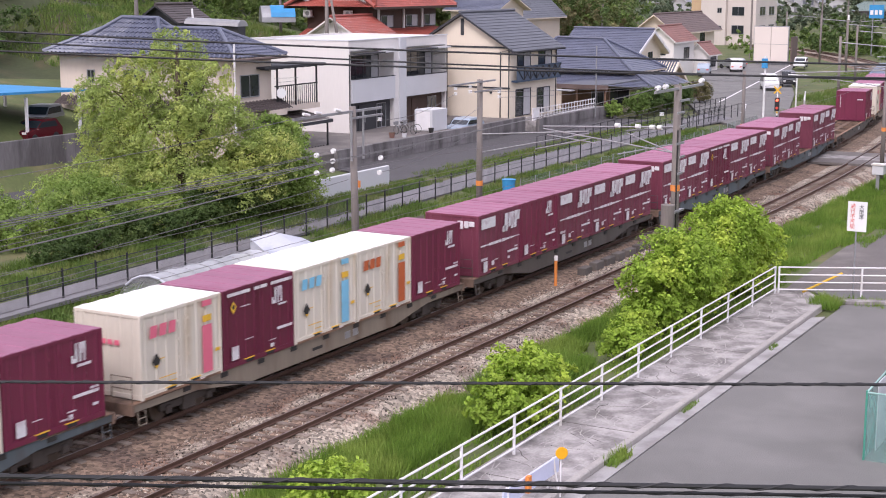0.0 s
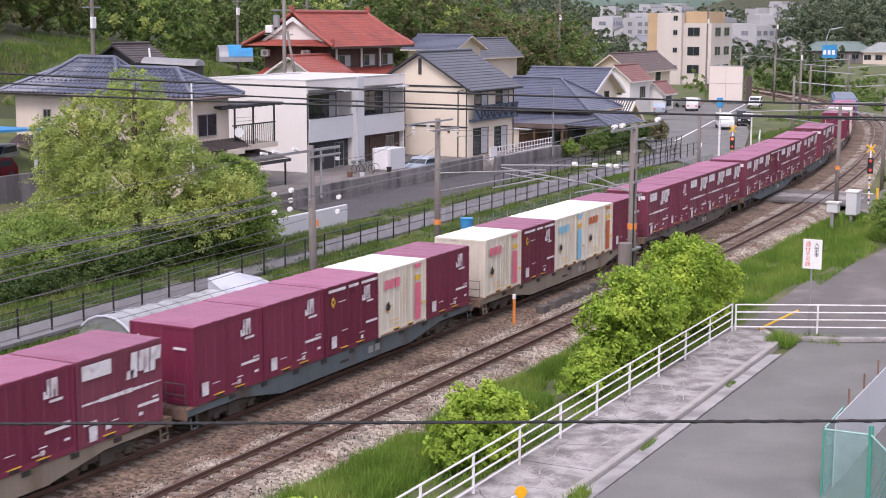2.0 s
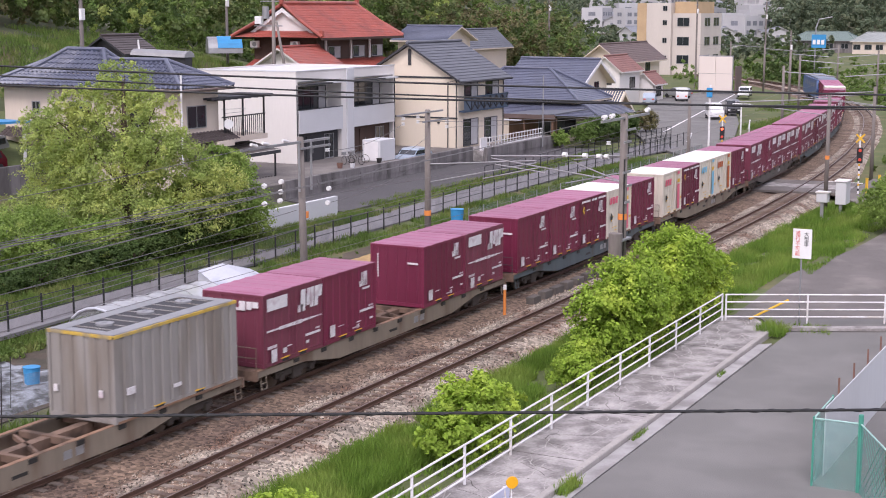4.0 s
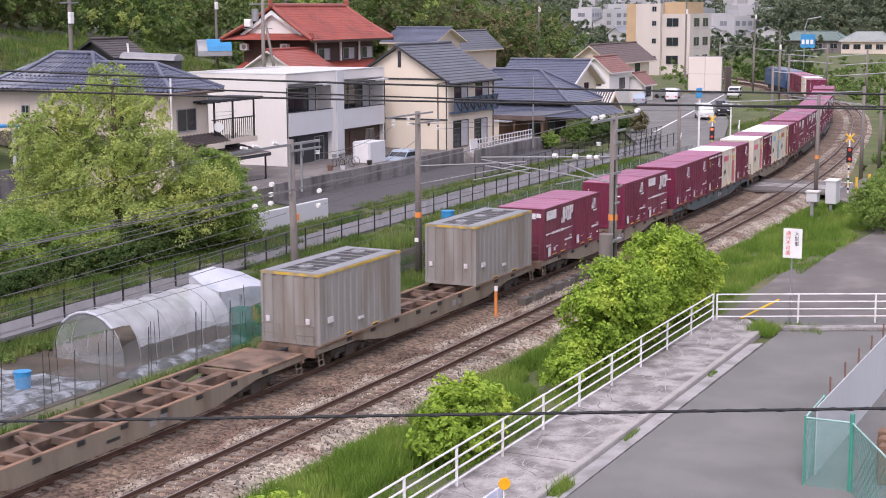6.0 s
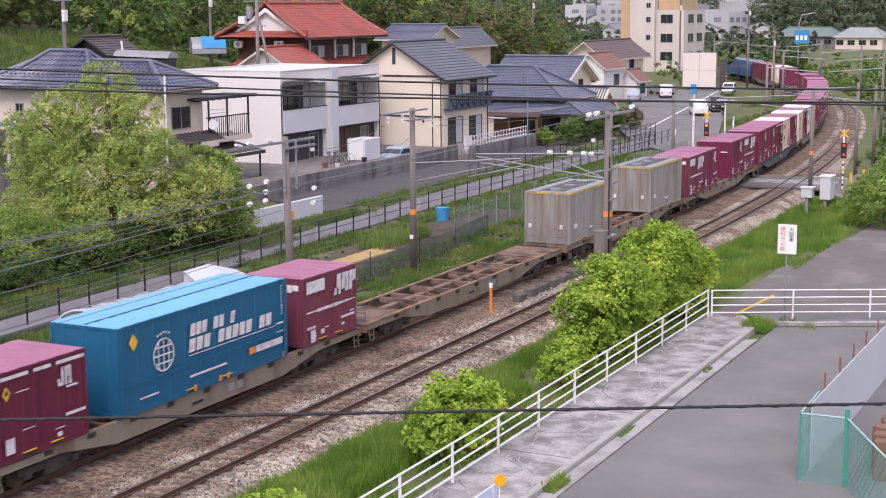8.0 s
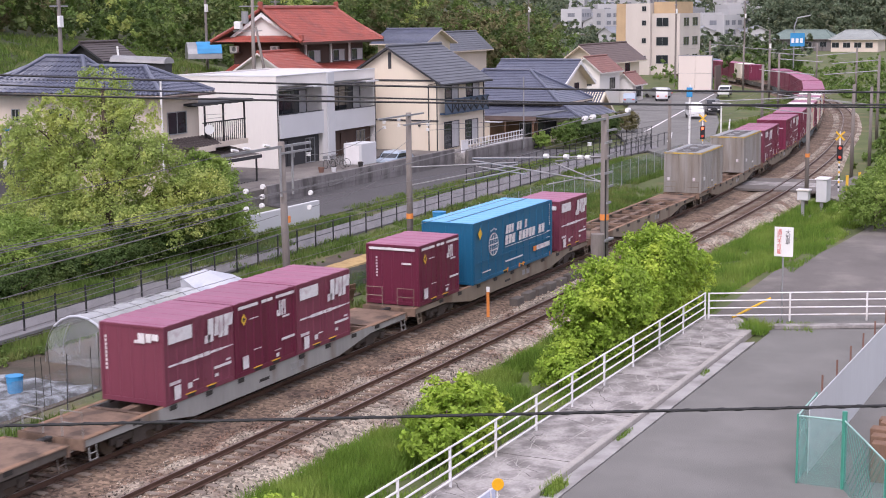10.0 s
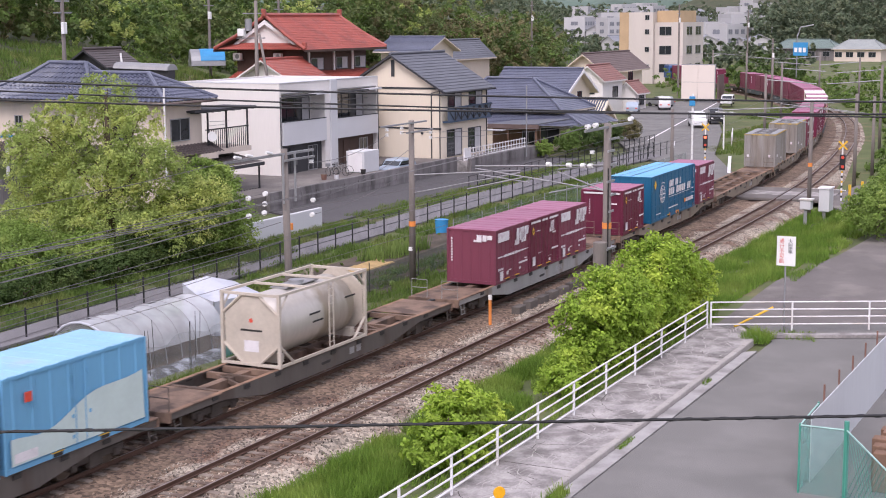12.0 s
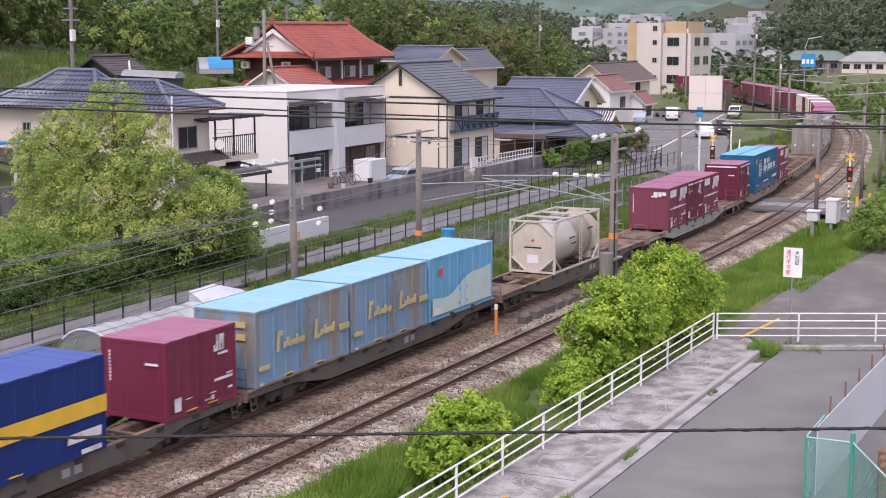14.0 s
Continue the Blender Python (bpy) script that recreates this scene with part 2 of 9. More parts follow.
def ground_z(x, y):
    prof = [(-60, -0.1), (17.4, -0.08), (19.5, -0.25), (22.2, -0.55), (31.0, -0.6), (32.5, -0.35), (41.8, -0.3), (43.0, -0.06), (48.5, -0.06), (56.5, -0.05), (59.0, 1.0), (4000, 1.0)]
    z = prof[-1][1]
    for (a, za), (b, zb) in zip(prof, prof[1:]):
        if a <= y <= b:
            z = za + (zb - za) * (y - a) / (b - a)
            break
    if y < -60:
        z = -0.1
    # beyond the straight the land is flat and the line curves through it
    if 56 < y < 67.4:
        z *= smooth(x, 78, 84)
    f = smooth(x, 120, 138)
    z = z * (1 - f) + (-0.3) * f
    d = y - 0.42 * x - 22
    hill = min(10.0, 0.17 * max(0.0, d - 4)) * (1 - smooth(x, 150, 178))
    if x < 95:
        hill *= smooth(y, 66.5, 69.5) + (1 - smooth(y, 66.5, 69.5)) * smooth(x, 80, 95)
    z += hill
    # terraced bank behind the houses
    z += 4.6 * smooth(y - 0.42 * x, 34.5, 38) * smooth(x, 90, 100) * (1 - smooth(x, 146, 162))
    z += min(10.0, 0.22 * max(0.0, y - 0.385 * x - 6)) * smooth(x, 150, 178)
    d2 = (x - 490) * 0.10 if (x > 490 and y < 0.27 * x) else 0.0
    z += min(45.0, max(0.0, d2)) * smooth(0.27 * x - y, 0, 40)
    if x > 470:
        z += min(14.0, (x - 470) * 0.028) * smooth(y, 0.1 * x, 0.2 * x)
    z += 0.03 * math.sin(x * 0.9) * math.cos(y * 1.3)
    return z


def spaced(*runs):
    out = []
    for a, b, st in runs:
        n = max(1, round((b - a) / st))
        out += [a + (b - a) * i / n for i in range(n)]
    return out + [runs[-1][1]]


gx = spaced((-2500, -100, 300), (-100, 0, 15), (0, 160, 2.5), (160, 400, 8), (400, 1000, 30), (1000, 5000, 400))
gy = spaced((-2500, -100, 300), (-100, 0, 20), (0, 16, 4), (16, 62, 0.9), (62, 140, 4), (140, 500, 18), (500, 3500, 300))
raw("ground", [(x, y, ground_z(x, y)) for x in gx for y in gy],
    [(i * len(gy) + j, (i + 1) * len(gy) + j, (i + 1) * len(gy) + j + 1, i * len(gy) + j + 1) for i in range(len(gx) - 1) for j in range(len(gy) - 1)],
    M_GROUND, smooth=True)
gme = bpy.data.objects["ground"].data
gme.materials.append(M_FOREST_FLOOR)
for p in gme.polygons:
    c = p.center
    if c.y > 84 and c.x > 0 and (c.y - 0.42 * c.x > 48 or (c.x > 160 and c.y - 0.385 * c.x > 7) or c.x > 480):
        p.material_index = 1
tagged(bpy.data.objects["ground"], "grassy ground rising to wooded hills behind houses", "ground", kind="structure")

# ---- ballast, sleepers and rails ----
def ballast(name, prof, s_list, material, lump):
    vs, fs = [], []
    for s in s_list:
        for off, z in prof:
            x, y, a = on_line(s, off)
            k = noise.noise((x * 3.1, y * 3.1, 0)) + 0.6 * noise.noise((x * 9.0, y * 9.0, 3))
            vs.append((x, y, z + lump * k))
    n = len(prof)
    for i in range(len(s_list) - 1):
        for j in range(n - 1):
            fs.append((i * n + j, (i + 1) * n + j, (i + 1) * n + j + 1, i * n + j + 1))
    return tagged(raw(name, vs, fs, material, smooth=True), kind="structure")


prof = []
key = [(-6.35, -0.72), (-5.75, -0.42), (-5.2, -0.2), (-4.0, -0.19), (-2.9, -0.2), (-2.35, -0.27)]
for (a, za), (b, zb) in zip(key, key[1:]):
    m_ = max(1, round((b - a) / 0.13))
    prof += [(a + (b - a) * i / m_, za + (zb - za) * i / m_) for i in range(m_)]
prof.append(key[-1])
S_NEAR = spaced((8, 80, 0.16), (80, 130, 0.5), (130, 420, 3))
bn = tagged(ballast("ballast_near", prof, S_NEAR, M_BALLAST, 0.035), "grey and brown broken stone under the near track", "ballast")
bn.data.materials.append(M_BALLAST_RUST)
for i, p in enumerate(bn.data.polygons):
    o = prof[i % (len(prof) - 1)][0] + GAP
    if abs(o + random.uniform(-0.12, 0.12)) < 0.72:
        p.material_index = 1
key2 = [(-2.36, -0.27), (-1.8, -0.27), (-1.2, -0.2), (1.2, -0.2), (1.7, -0.3), (2.4, -0.68)]
prof2 = []
for (a, za), (b, zb) in zip(key2, key2[1:]):
    m_ = max(1, round((b - a) / 0.16))
    prof2 += [(a + (b - a) * i / m_, za + (zb - za) * i / m_) for i in range(m_)]
prof2.append(key2[-1])
tagged(ballast("ballast_far", prof2, spaced((8, 80, 0.25), (80, 130, 0.6), (130, 420, 3)), M_BALLAST_RUST, 0.035), "rust brown broken stone under the far track", "ballast")


def scatter_stones(name, count, s0, s1, o0, o1, zf, size, material, label):
    rg = np.random.default_rng(7)
    base = np.array([(1, 0, 0), (-1, 0, 0), (0, 1, 0), (0, -1, 0), (0, 0, 1), (0, 0, -1)], float)
    tri = np.array([(0, 2, 4), (2, 1, 4), (1, 3, 4), (3, 0, 4), (2, 0, 5), (1, 2, 5), (3, 1, 5), (0, 3, 5)])
    s = rg.uniform(s0, s1, count) ; o = rg.uniform(o0, o1, count)
    vs, fs = [], []
    for i in range(count):
        x, y, a = on_line(s[i], o[i])
        sc = size * rg.uniform(0.5, 1.2, 3)
        pts = base * sc * rg.uniform(0.75, 1.25, (6, 1))
        an = rg.uniform(0, 6.28)
        c, t = math.cos(an), math.sin(an)
        px = pts[:, 0] * c - pts[:, 1] * t + x
        py = pts[:, 0] * t + pts[:, 1] * c + y
        pz = pts[:, 2] + zf(o[i])
        vs += list(zip(px, py, pz))
        fs += [tuple(int(q) for q in r) for r in (tri + i * 6)]
    return tagged(raw(name, vs, fs, material), label, "stones", kind="stuff")


def bed_z(o):
    for (a, za), (b, zb) in zip(key + key2[1:], (key + key2[1:])[1:]):
        if a <= o <= b:
            return za + (zb - za) * (o - a) / (b - a)
    return -0.3


scatter_stones("ballast_stones", 15000, 20, 92, -6.2, -2.0, lambda o: bed_z(o) + 0.01, 0.042, M_STONE, "loose grey and rusty ballast stones beside the rails")


def track(name, off, label):
    t = thing(name, label=label, category="railway track", kind="structure")
    for k, g in enumerate((-0.566, 0.566)):
        bm, bt = bmesh.new(), bmesh.new()
        ss = spaced((5, CURVE_X, 6), (CURVE_X, 430, 3))
        for prof_, b in (([(-0.065, -0.153), (0.065, -0.153), (0.065, -0.135), (0.012, -0.12), (0.012, -0.045), (0.034, -0.038), (0.034, -0.004), (-0.034, -0.004), (-0.034, -0.038), (-0.012, -0.045), (-0.012, -0.12), (-0.065, -0.135)], bm),
                         ([(-0.026, -0.006), (0.026, -0.006), (0.026, 0.0), (-0.026, 0.0)], bt)):
            rings = []
            for s in ss:
                rings.append([b.verts.new((*on_line(s, off + g + o)[:2], z)) for o, z in prof_])
            n = len(prof_)
            for q, w in zip(rings, rings[1:]):
                for i in range(n):
                    b.faces.new((q[i], w[i], w[(i + 1) % n], q[(i + 1) % n]))
        rail = part("rail", bm, M_RAIL, t, "rust brown steel rail")
        part("rail_head", bt, M_RAILTOP, rail, "worn running surface")
    me = None
    s = 18.0
    while s < 108:
        x, y, a = on_line(s, off)
        if me is None:
            bm = bmesh.new()
            prism(bm, [(-1.0, -0.32), (1.0, -0.32), (1.0, -0.165), (0.8, -0.155), (-0.8, -0.155), (-1.0, -0.165)], "x", -0.11, 0.11)
            ob = part("sleeper", bm, M_SLEEPER, t)
            me = ob.data
        else:
            ob = new("sleeper", me)
            ob.parent = t
        ob.matrix_basis = pose(x, y, random.uniform(-0.012, 0.012), 0, 0, math.degrees(a) + random.uniform(-1, 1))
        s += 0.62
    bm = bmesh.new()
    s = 114.0
    while s < 300:
        x, y, a = on_line(s, off)
        box(bm, -0.11, 0.11, -1, 1, -0.32, -0.155, m=pose(x, y, 0, 0, 0, math.degrees(a)))
        s += 0.62
    part("far_sleepers", bm, M_SLEEPER, t)["kind"] = "stuff"
    return t


track("track_near", -GAP, "empty railway track, rusty rails on concrete sleepers in ballast")
track("track_far", 0.0, "railway track with rusty rails under the freight train")

# level crossing deck, with slabs between and beside the rails
lc = thing("level_crossing", label="grey concrete level crossing deck across both tracks", category="level crossing", kind="structure")
for o0, o1 in ((-7.2, -4.66), (-4.48, -3.52), (-3.34, -0.66), (-0.48, 0.48), (0.66, 3.4)):
    for k in range(3):
        bm = bmesh.new()
        x0, y0, a = on_line(105.0 + k * 2.4, 0)
        box(bm, 0.02, 2.38, o0, o1, -0.2, -0.01, bevel=0.02, m=pose(x0, y0, 0, 0, 0, math.degrees(a)))
        part("slab", bm, M_ROAD_OLD if k != 1 else M_CONC, lc)
bm = bmesh.new()
for o in (-7.0,):
    box(bm, 7.3, 7.45, o, o + 2.6, -0.05, 0.0, m=pose(*on_line(105)[:2], 0))
part("white_edge", bm, M_WHITEPAINT, lc, "white edge lines")


# ---- roads and paving ----
def sheet(name, poly, z, material, label, category, thick=0.12, kind="structure"):
    bm = bmesh.new()
    prism(bm, poly, "z", z - thick, z)
    return tagged(part(name, bm, material), label, category, kind=kind)


sheet("road_near", [(8, -30), (8, 14.2), (58.0, 14.2), (60.6, 16.0), (62.5, 12.0), (66, 4.5), (70, -4), (70, -30)], 0.0, M_ASPHALT, "smooth grey asphalt yard beside the concrete walkway", "road")
sheet("gutter", [(8, 14.16), (56.0, 14.28), (55.6, 14.72), (8, 14.66)], 0.02, M_GUTTER, "pale concrete gutter strip along the kerb", "gutter")
sheet("walkway", [(8, 14.85), (58.2, 14.95), (60.0, 16.2), (59.7, 17.35), (8, 17.4)], 0.17, M_CONC, "cracked grey concrete walkway behind the railing", "walkway", 0.5)
sheet("road_crossing", [(61.0, 15.0), (63.5, 9.5), (68, 0), (150, 0), (150, 8), (118, 18), (116, 22.2), (104, 22.3), (99, 19.2), (92, 15.9), (81, 16.4), (72, 17.5), (60.5, 17.2)], -0.02, M_ROAD_OLD, "grey asphalt road leading to the level crossing", "road")
sheet("road_verge", [(58.4, 14.5), (62.4, 6.2), (62.8, 6.4), (58.8, 14.7)], 0.14, M_CONC, "low concrete edging below the cross railing", "kerb")
kb = thing("kerb", label="weathered concrete kerb stones along the walkway", category="kerb", kind="structure")
me = None
for i in range(84):
    if me is None:
        bm = bmesh.new()
        prism(bm, [(0, -0.2), (0.2, -0.2), (0.2, 0.18), (0.03, 0.18), (0, 0.15)], "x", 0.008, 0.592)
        ob = part("kerb_stone", bm, M_KERB, kb)
        me = ob.data
    else:
        ob = new("kerb_stone", me)
        ob.parent = kb
    x = 8 + i * 0.6
    ob.matrix_basis = pose(x, 14.66 + (x - 8) * 0.0018, random.uniform(-0.008, 0.008), 0, 0, random.uniform(-0.4, 0.4))
sheet("lane", [(0, 40.3), (46, 41.75), (66, 42.75), (80, 43.1), (120, 44.0), (134, 43.6), (137, 47.6), (120, 47.5), (95, 46.8), (80, 45.7), (70, 45.2), (50, 43.85), (0, 41.9)], 0.02, M_LANE, "narrow grey asphalt lane along the black fence", "road")
sheet("yard", [(80.5, 48.3), (128, 49.3), (128, 54.6), (84, 55.0)], 0.06, M_ASPHALT_DARK, "dark asphalt parking yard below the houses", "yard")
sheet("crossing_road_far", [(105, 31.9), (113, 31.9), (122, 33.6), (137, 39.5), (165, 46.8), (200, 57.5), (228, 64.8), (224, 70), (205, 71), (150, 54), (134, 46.5), (127, 41), (112, 34.4)], 0.0, M_ASPHALT, "grey asphalt road with white lines beyond the crossing", "road", 0.3)
sheet("parking", [(44, 55.5), (80.4, 55.0), (80.4, 66.8), (44, 66.8)], 0.02, M_ASPHALT_DARK, "grey asphalt parking place beside the tiled house", "parking place")
sheet("garden_soil", [(30, 33.5), (88, 34.8), (88, 41.4), (30, 40.2)], -0.29, M_SOIL, "brown garden soil between railway and lane", "soil")
# cracks and pale scratches on the walkway
cr_ = random.Random(3)
bmc, bml = bmesh.new(), bmesh.new()
for i in range(150):
    x, y = cr_.uniform(26, 59), cr_.uniform(15.1, 16.9)
    b_ = bml if i % 8 else bmc
    a = cr_.uniform(-0.6, 0.6) + (1.3 if i % 4 == 0 else 0)
    for k in range(cr_.randint(3, 7)):
        L_ = cr_.uniform(0.15, 0.5)
        x1, y1 = x + L_ * math.cos(a), y + L_ * math.sin(a)
        w_ = cr_.uniform(0.005, 0.016)
        if 14.95 < y1 < 17.3:
            prism(b_, [(x, y - w_), (x1, y1 - w_), (x1, y1 + w_), (x, y + w_)], "z", 0.168, 0.1745)
        x, y, a = x1, y1, a + cr_.uniform(-0.7, 0.7)
wk = bpy.data.objects["walkway"]
part("crack", bmc, mat("crack_dirt", (0.09, 0.08, 0.07), 0.95), wk, "dark cracks in the concrete")["kind"] = "stuff"
part("scratch", bml, mat("pale_scratch", (0.42, 0.395, 0.375), 0.9, 0.4, 2.0, 9), wk, "pale scratches on the concrete")["kind"] = "stuff"
for i in range(9):
    bm = bmesh.new()
    x = 12 + i * 5.2
    box(bm, x, x + 0.03, 14.88, 17.35, 0.165, 0.174)
    part("joint", bm, bpy.data.materials["crack_dirt"], wk)
sheet("terrace_1", [(80.5, 55.25), (102.55, 55.25), (102.55, 58.9), (108.5, 58.9), (108.5, 55.25), (112.9, 55.25), (112.9, 68), (80.5, 68)], 1.08, M_ROAD_OLD, "worn grey forecourt above the retaining wall", "terrace", 1.2)
sheet("terrace_2", [(113.0, 53.95), (130, 53.95), (130, 56.3), (113.0, 56.3)], 0.95, M_CONC, "paved strip before the cream house", "terrace", 1.2)


# ---- houses ----
M_WHITEWALL = mat("white_render", (0.74, 0.705, 0.68), 0.8, 0.06, 0.4, 8, 0.05, streak=True)
M_CREAMWALL = mat("cream_siding", (0.74, 0.65, 0.53), 0.8, 0.06, 0.4, 8, 0.05, streak=True)
M_BEIGEWALL = mat("beige_render", (0.64, 0.55, 0.47), 0.85, 0.1, 0.5, 8, 0.08, streak=True)
M_PALEGREY = mat("pale_grey_panel", (0.60, 0.60, 0.62), 0.7, 0.06, 0.4, 8, 0.04)
M_BROWNWALL = mat("dark_brown_boards", (0.075, 0.045, 0.035), 0.75, 0.25, 0.8, 10, 0.1, streak=True)
M_CHARCOAL = mat("charcoal_wall", (0.045, 0.045, 0.05), 0.7, 0.15, 0.8, 10, 0.05)
M_TILE_BLUE = mat("blue_grey_glazed_tile", (0.105, 0.115, 0.165), 0.35, 0.25, 0.7, 5, 0.05, spec=0.6, island=0.3)
M_TILE_GREY = mat("grey_tile", (0.105, 0.11, 0.13), 0.5, 0.2, 0.7, 5, 0.05, spec=0.5)
M_TILE_RED = mat("red_glazed_tile", (0.33, 0.082, 0.06), 0.45, 0.25, 0.7, 5, 0.05, spec=0.5, other=(0.25, 0.07, 0.055), mix=0.4)
M_TILE_DARK = mat("dark_brown_tile", (0.075, 0.06, 0.058), 0.5, 0.2, 0.7, 5, 0.05)
M_ROOFBROWN = mat("brown_sheet_roof", (0.14, 0.10, 0.09), 0.6, 0.2, 0.7, 5, 0.05)
M_GREENROOF = mat("green_sheet_roof", (0.16, 0.21, 0.19), 0.6, 0.15, 0.7, 5, 0.05)
M_BLUESHEET = mat("blue_plastic_sheet", (0.045, 0.27, 0.55), 0.5, 0.15, 0.9, 8, 0.1)
M_PANE = glass("window_glass")
M_CURTAIN = mat("pale_curtain", (0.45, 0.44, 0.45), 0.8, 0.15, 2.0, 20, 0.1)
M_TIMBER = mat("weathered_timber", (0.20, 0.12, 0.08), 0.85, 0.25, 0.9, 12, 0.1, streak=True)
M_BILLBOARD = mat("blank_cream_board", (0.72, 0.64, 0.58), 0.7, 0.05, 0.3, 6, 0.02)


def slope(bm, el, er, rr, rl, pitch=0.3, row=0.28, amp=0.03, lift=0.035):
    """A tiled roof slope between its eave (left, right) and its ridge (right, left): rows that overlap, and rounded columns."""
    el, er, rr, rl = Vector(el), Vector(er), Vector(rr), Vector(rl)
    along = (er - el).normalized()
    nrm = along.cross(((rl + rr) / 2 - (el + er) / 2)).normalized()
    if nrm.z < 0:
        nrm = -nrm
    nr = max(2, round((((rl + rr) / 2) - ((el + er) / 2)).length / row))
    u0 = el.dot(along)
    last = None
    for i in range(nr):
        lines = []
        for k, h in ((i / nr, lift), ((i + 1) / nr, 0.0)):
            a, b = el.lerp(rl, k), er.lerp(rr, k)
            w = (b - a).length
            n = max(1, int((er - el).length / (pitch / 4))) if amp else 1
            pts = []
            for j in range(n + 1):
                p = a.lerp(b, j / n)
                pts.append(bm.verts.new(p + nrm * (h + (amp * math.sin((p.dot(along) - u0) * 2 * math.pi / pitch) if w > 0.2 else 0))))
            lines.append(pts)
        for j in range(len(lines[0]) - 1):
            if (lines[0][j].co - lines[0][j + 1].co).length > 1e-5 or (lines[1][j].co - lines[1][j + 1].co).length > 1e-5:
                bm.faces.new((lines[0][j], lines[0][j + 1], lines[1][j + 1], lines[1][j]))
            if last:
                bm.faces.new((last[j], last[j + 1], lines[0][j + 1], lines[0][j]))
        last = lines[1]


def thick_roof(bm, pts, t=0.16):
    """The board under a roof slope."""
    top = [bm.verts.new(p) for p in pts]
    low = [bm.verts.new((p[0], p[1], p[2] - t)) for p in pts]
    bm.faces.new(top)
    bm.faces.new(low[::-1])
    for i in range(len(pts)):
        bm.faces.new((top[i], low[i], low[(i + 1) % len(pts)], top[(i + 1) % len(pts)]))


def gable_roof(h, x0, x1, y0, y1, eave, ridge, axis, tiles, under, over=0.5, amp=0.03, pitch=0.3, row=0.28, name="roof"):
    """Two slopes; the ridge runs along axis."""
    if axis == "x":
        m, a, b = (y0 + y1) / 2, x0 - over, x1 + over
        k = (ridge - eave) / (m - y0)
        quads = [((a, y0 - over, eave - over * k), (b, y0 - over, eave - over * k), (b, m, ridge), (a, m, ridge)), ((b, y1 + over, eave - over * k), (a, y1 + over, eave - over * k), (a, m, ridge), (b, m, ridge))]
        rid = [(a, m, ridge + 0.08), (b, m, ridge + 0.08)]
    else:
        m, a, b = (x0 + x1) / 2, y0 - over, y1 + over
        k = (ridge - eave) / (m - x0)
        quads = [((x0 - over, b, eave - over * k), (x0 - over, a, eave - over * k), (m, a, ridge), (m, b, ridge)), ((x1 + over, a, eave - over * k), (x1 + over, b, eave - over * k), (m, b, ridge), (m, a, ridge))]
        rid = [(m, a, ridge + 0.08), (m, b, ridge + 0.08)]
    for q in quads:
        bm = bmesh.new()
        slope(bm, *q, amp=amp, pitch=pitch, row=row)
        rf = part(name, bm, tiles, h)
        bm = bmesh.new()
        thick_roof(bm, [(p[0], p[1], p[2] - 0.01) for p in q])
        part("roof_board", bm, under, rf)
    bm = bmesh.new()
    tube(bm, rid, 0.13, 8)
    part("ridge", bm, tiles, h)


def hip_roof(h, x0, x1, y0, y1, eave, ridge, ra, rb, tiles, under, over=0.7, amp=0.03, pitch=0.3, row=0.28, lift=0.035):
    """Four slopes up to a ridge from ra to rb (two (x, y) places)."""
    A, B, C, D = (x0 - over, y0 - over, eave), (x1 + over, y0 - over, eave), (x1 + over, y1 + over, eave), (x0 - over, y1 + over, eave)
    R, S = (*ra, ridge), (*rb, ridge)
    if abs(ra[1] - rb[1]) > abs(ra[0] - rb[0]):      # ridge along y: ra front, rb back
        quads = [(A, B, R, R), (B, C, S, R), (C, D, S, S), (D, A, R, S)]
    else:                                            # ridge along x: ra left, rb right
        quads = [(A, B, S, R), (B, C, S, S), (C, D, R, S), (D, A, R, R)]
    for q in quads:
        bm = bmesh.new()
        slope(bm, *q, amp=amp, pitch=pitch, row=row, lift=lift)
        part("roof", bm, tiles, h)
    bm = bmesh.new()
    box(bm, A[0], B[0], A[1], C[1], eave - 0.16, eave - 0.02)
    part("eave_board", bm, under, h)
    for a, b in ((A, R), (B, R if quads[0][2] == R else S), (C, S), (D, S if quads[0][2] == R else R), (R, S)):
        bm = bmesh.new()
        tube(bm, [(a[0], a[1], a[2] + 0.08), (b[0], b[1], b[2] + 0.1)], 0.14, 8)
        part("ridge", bm, tiles, h)


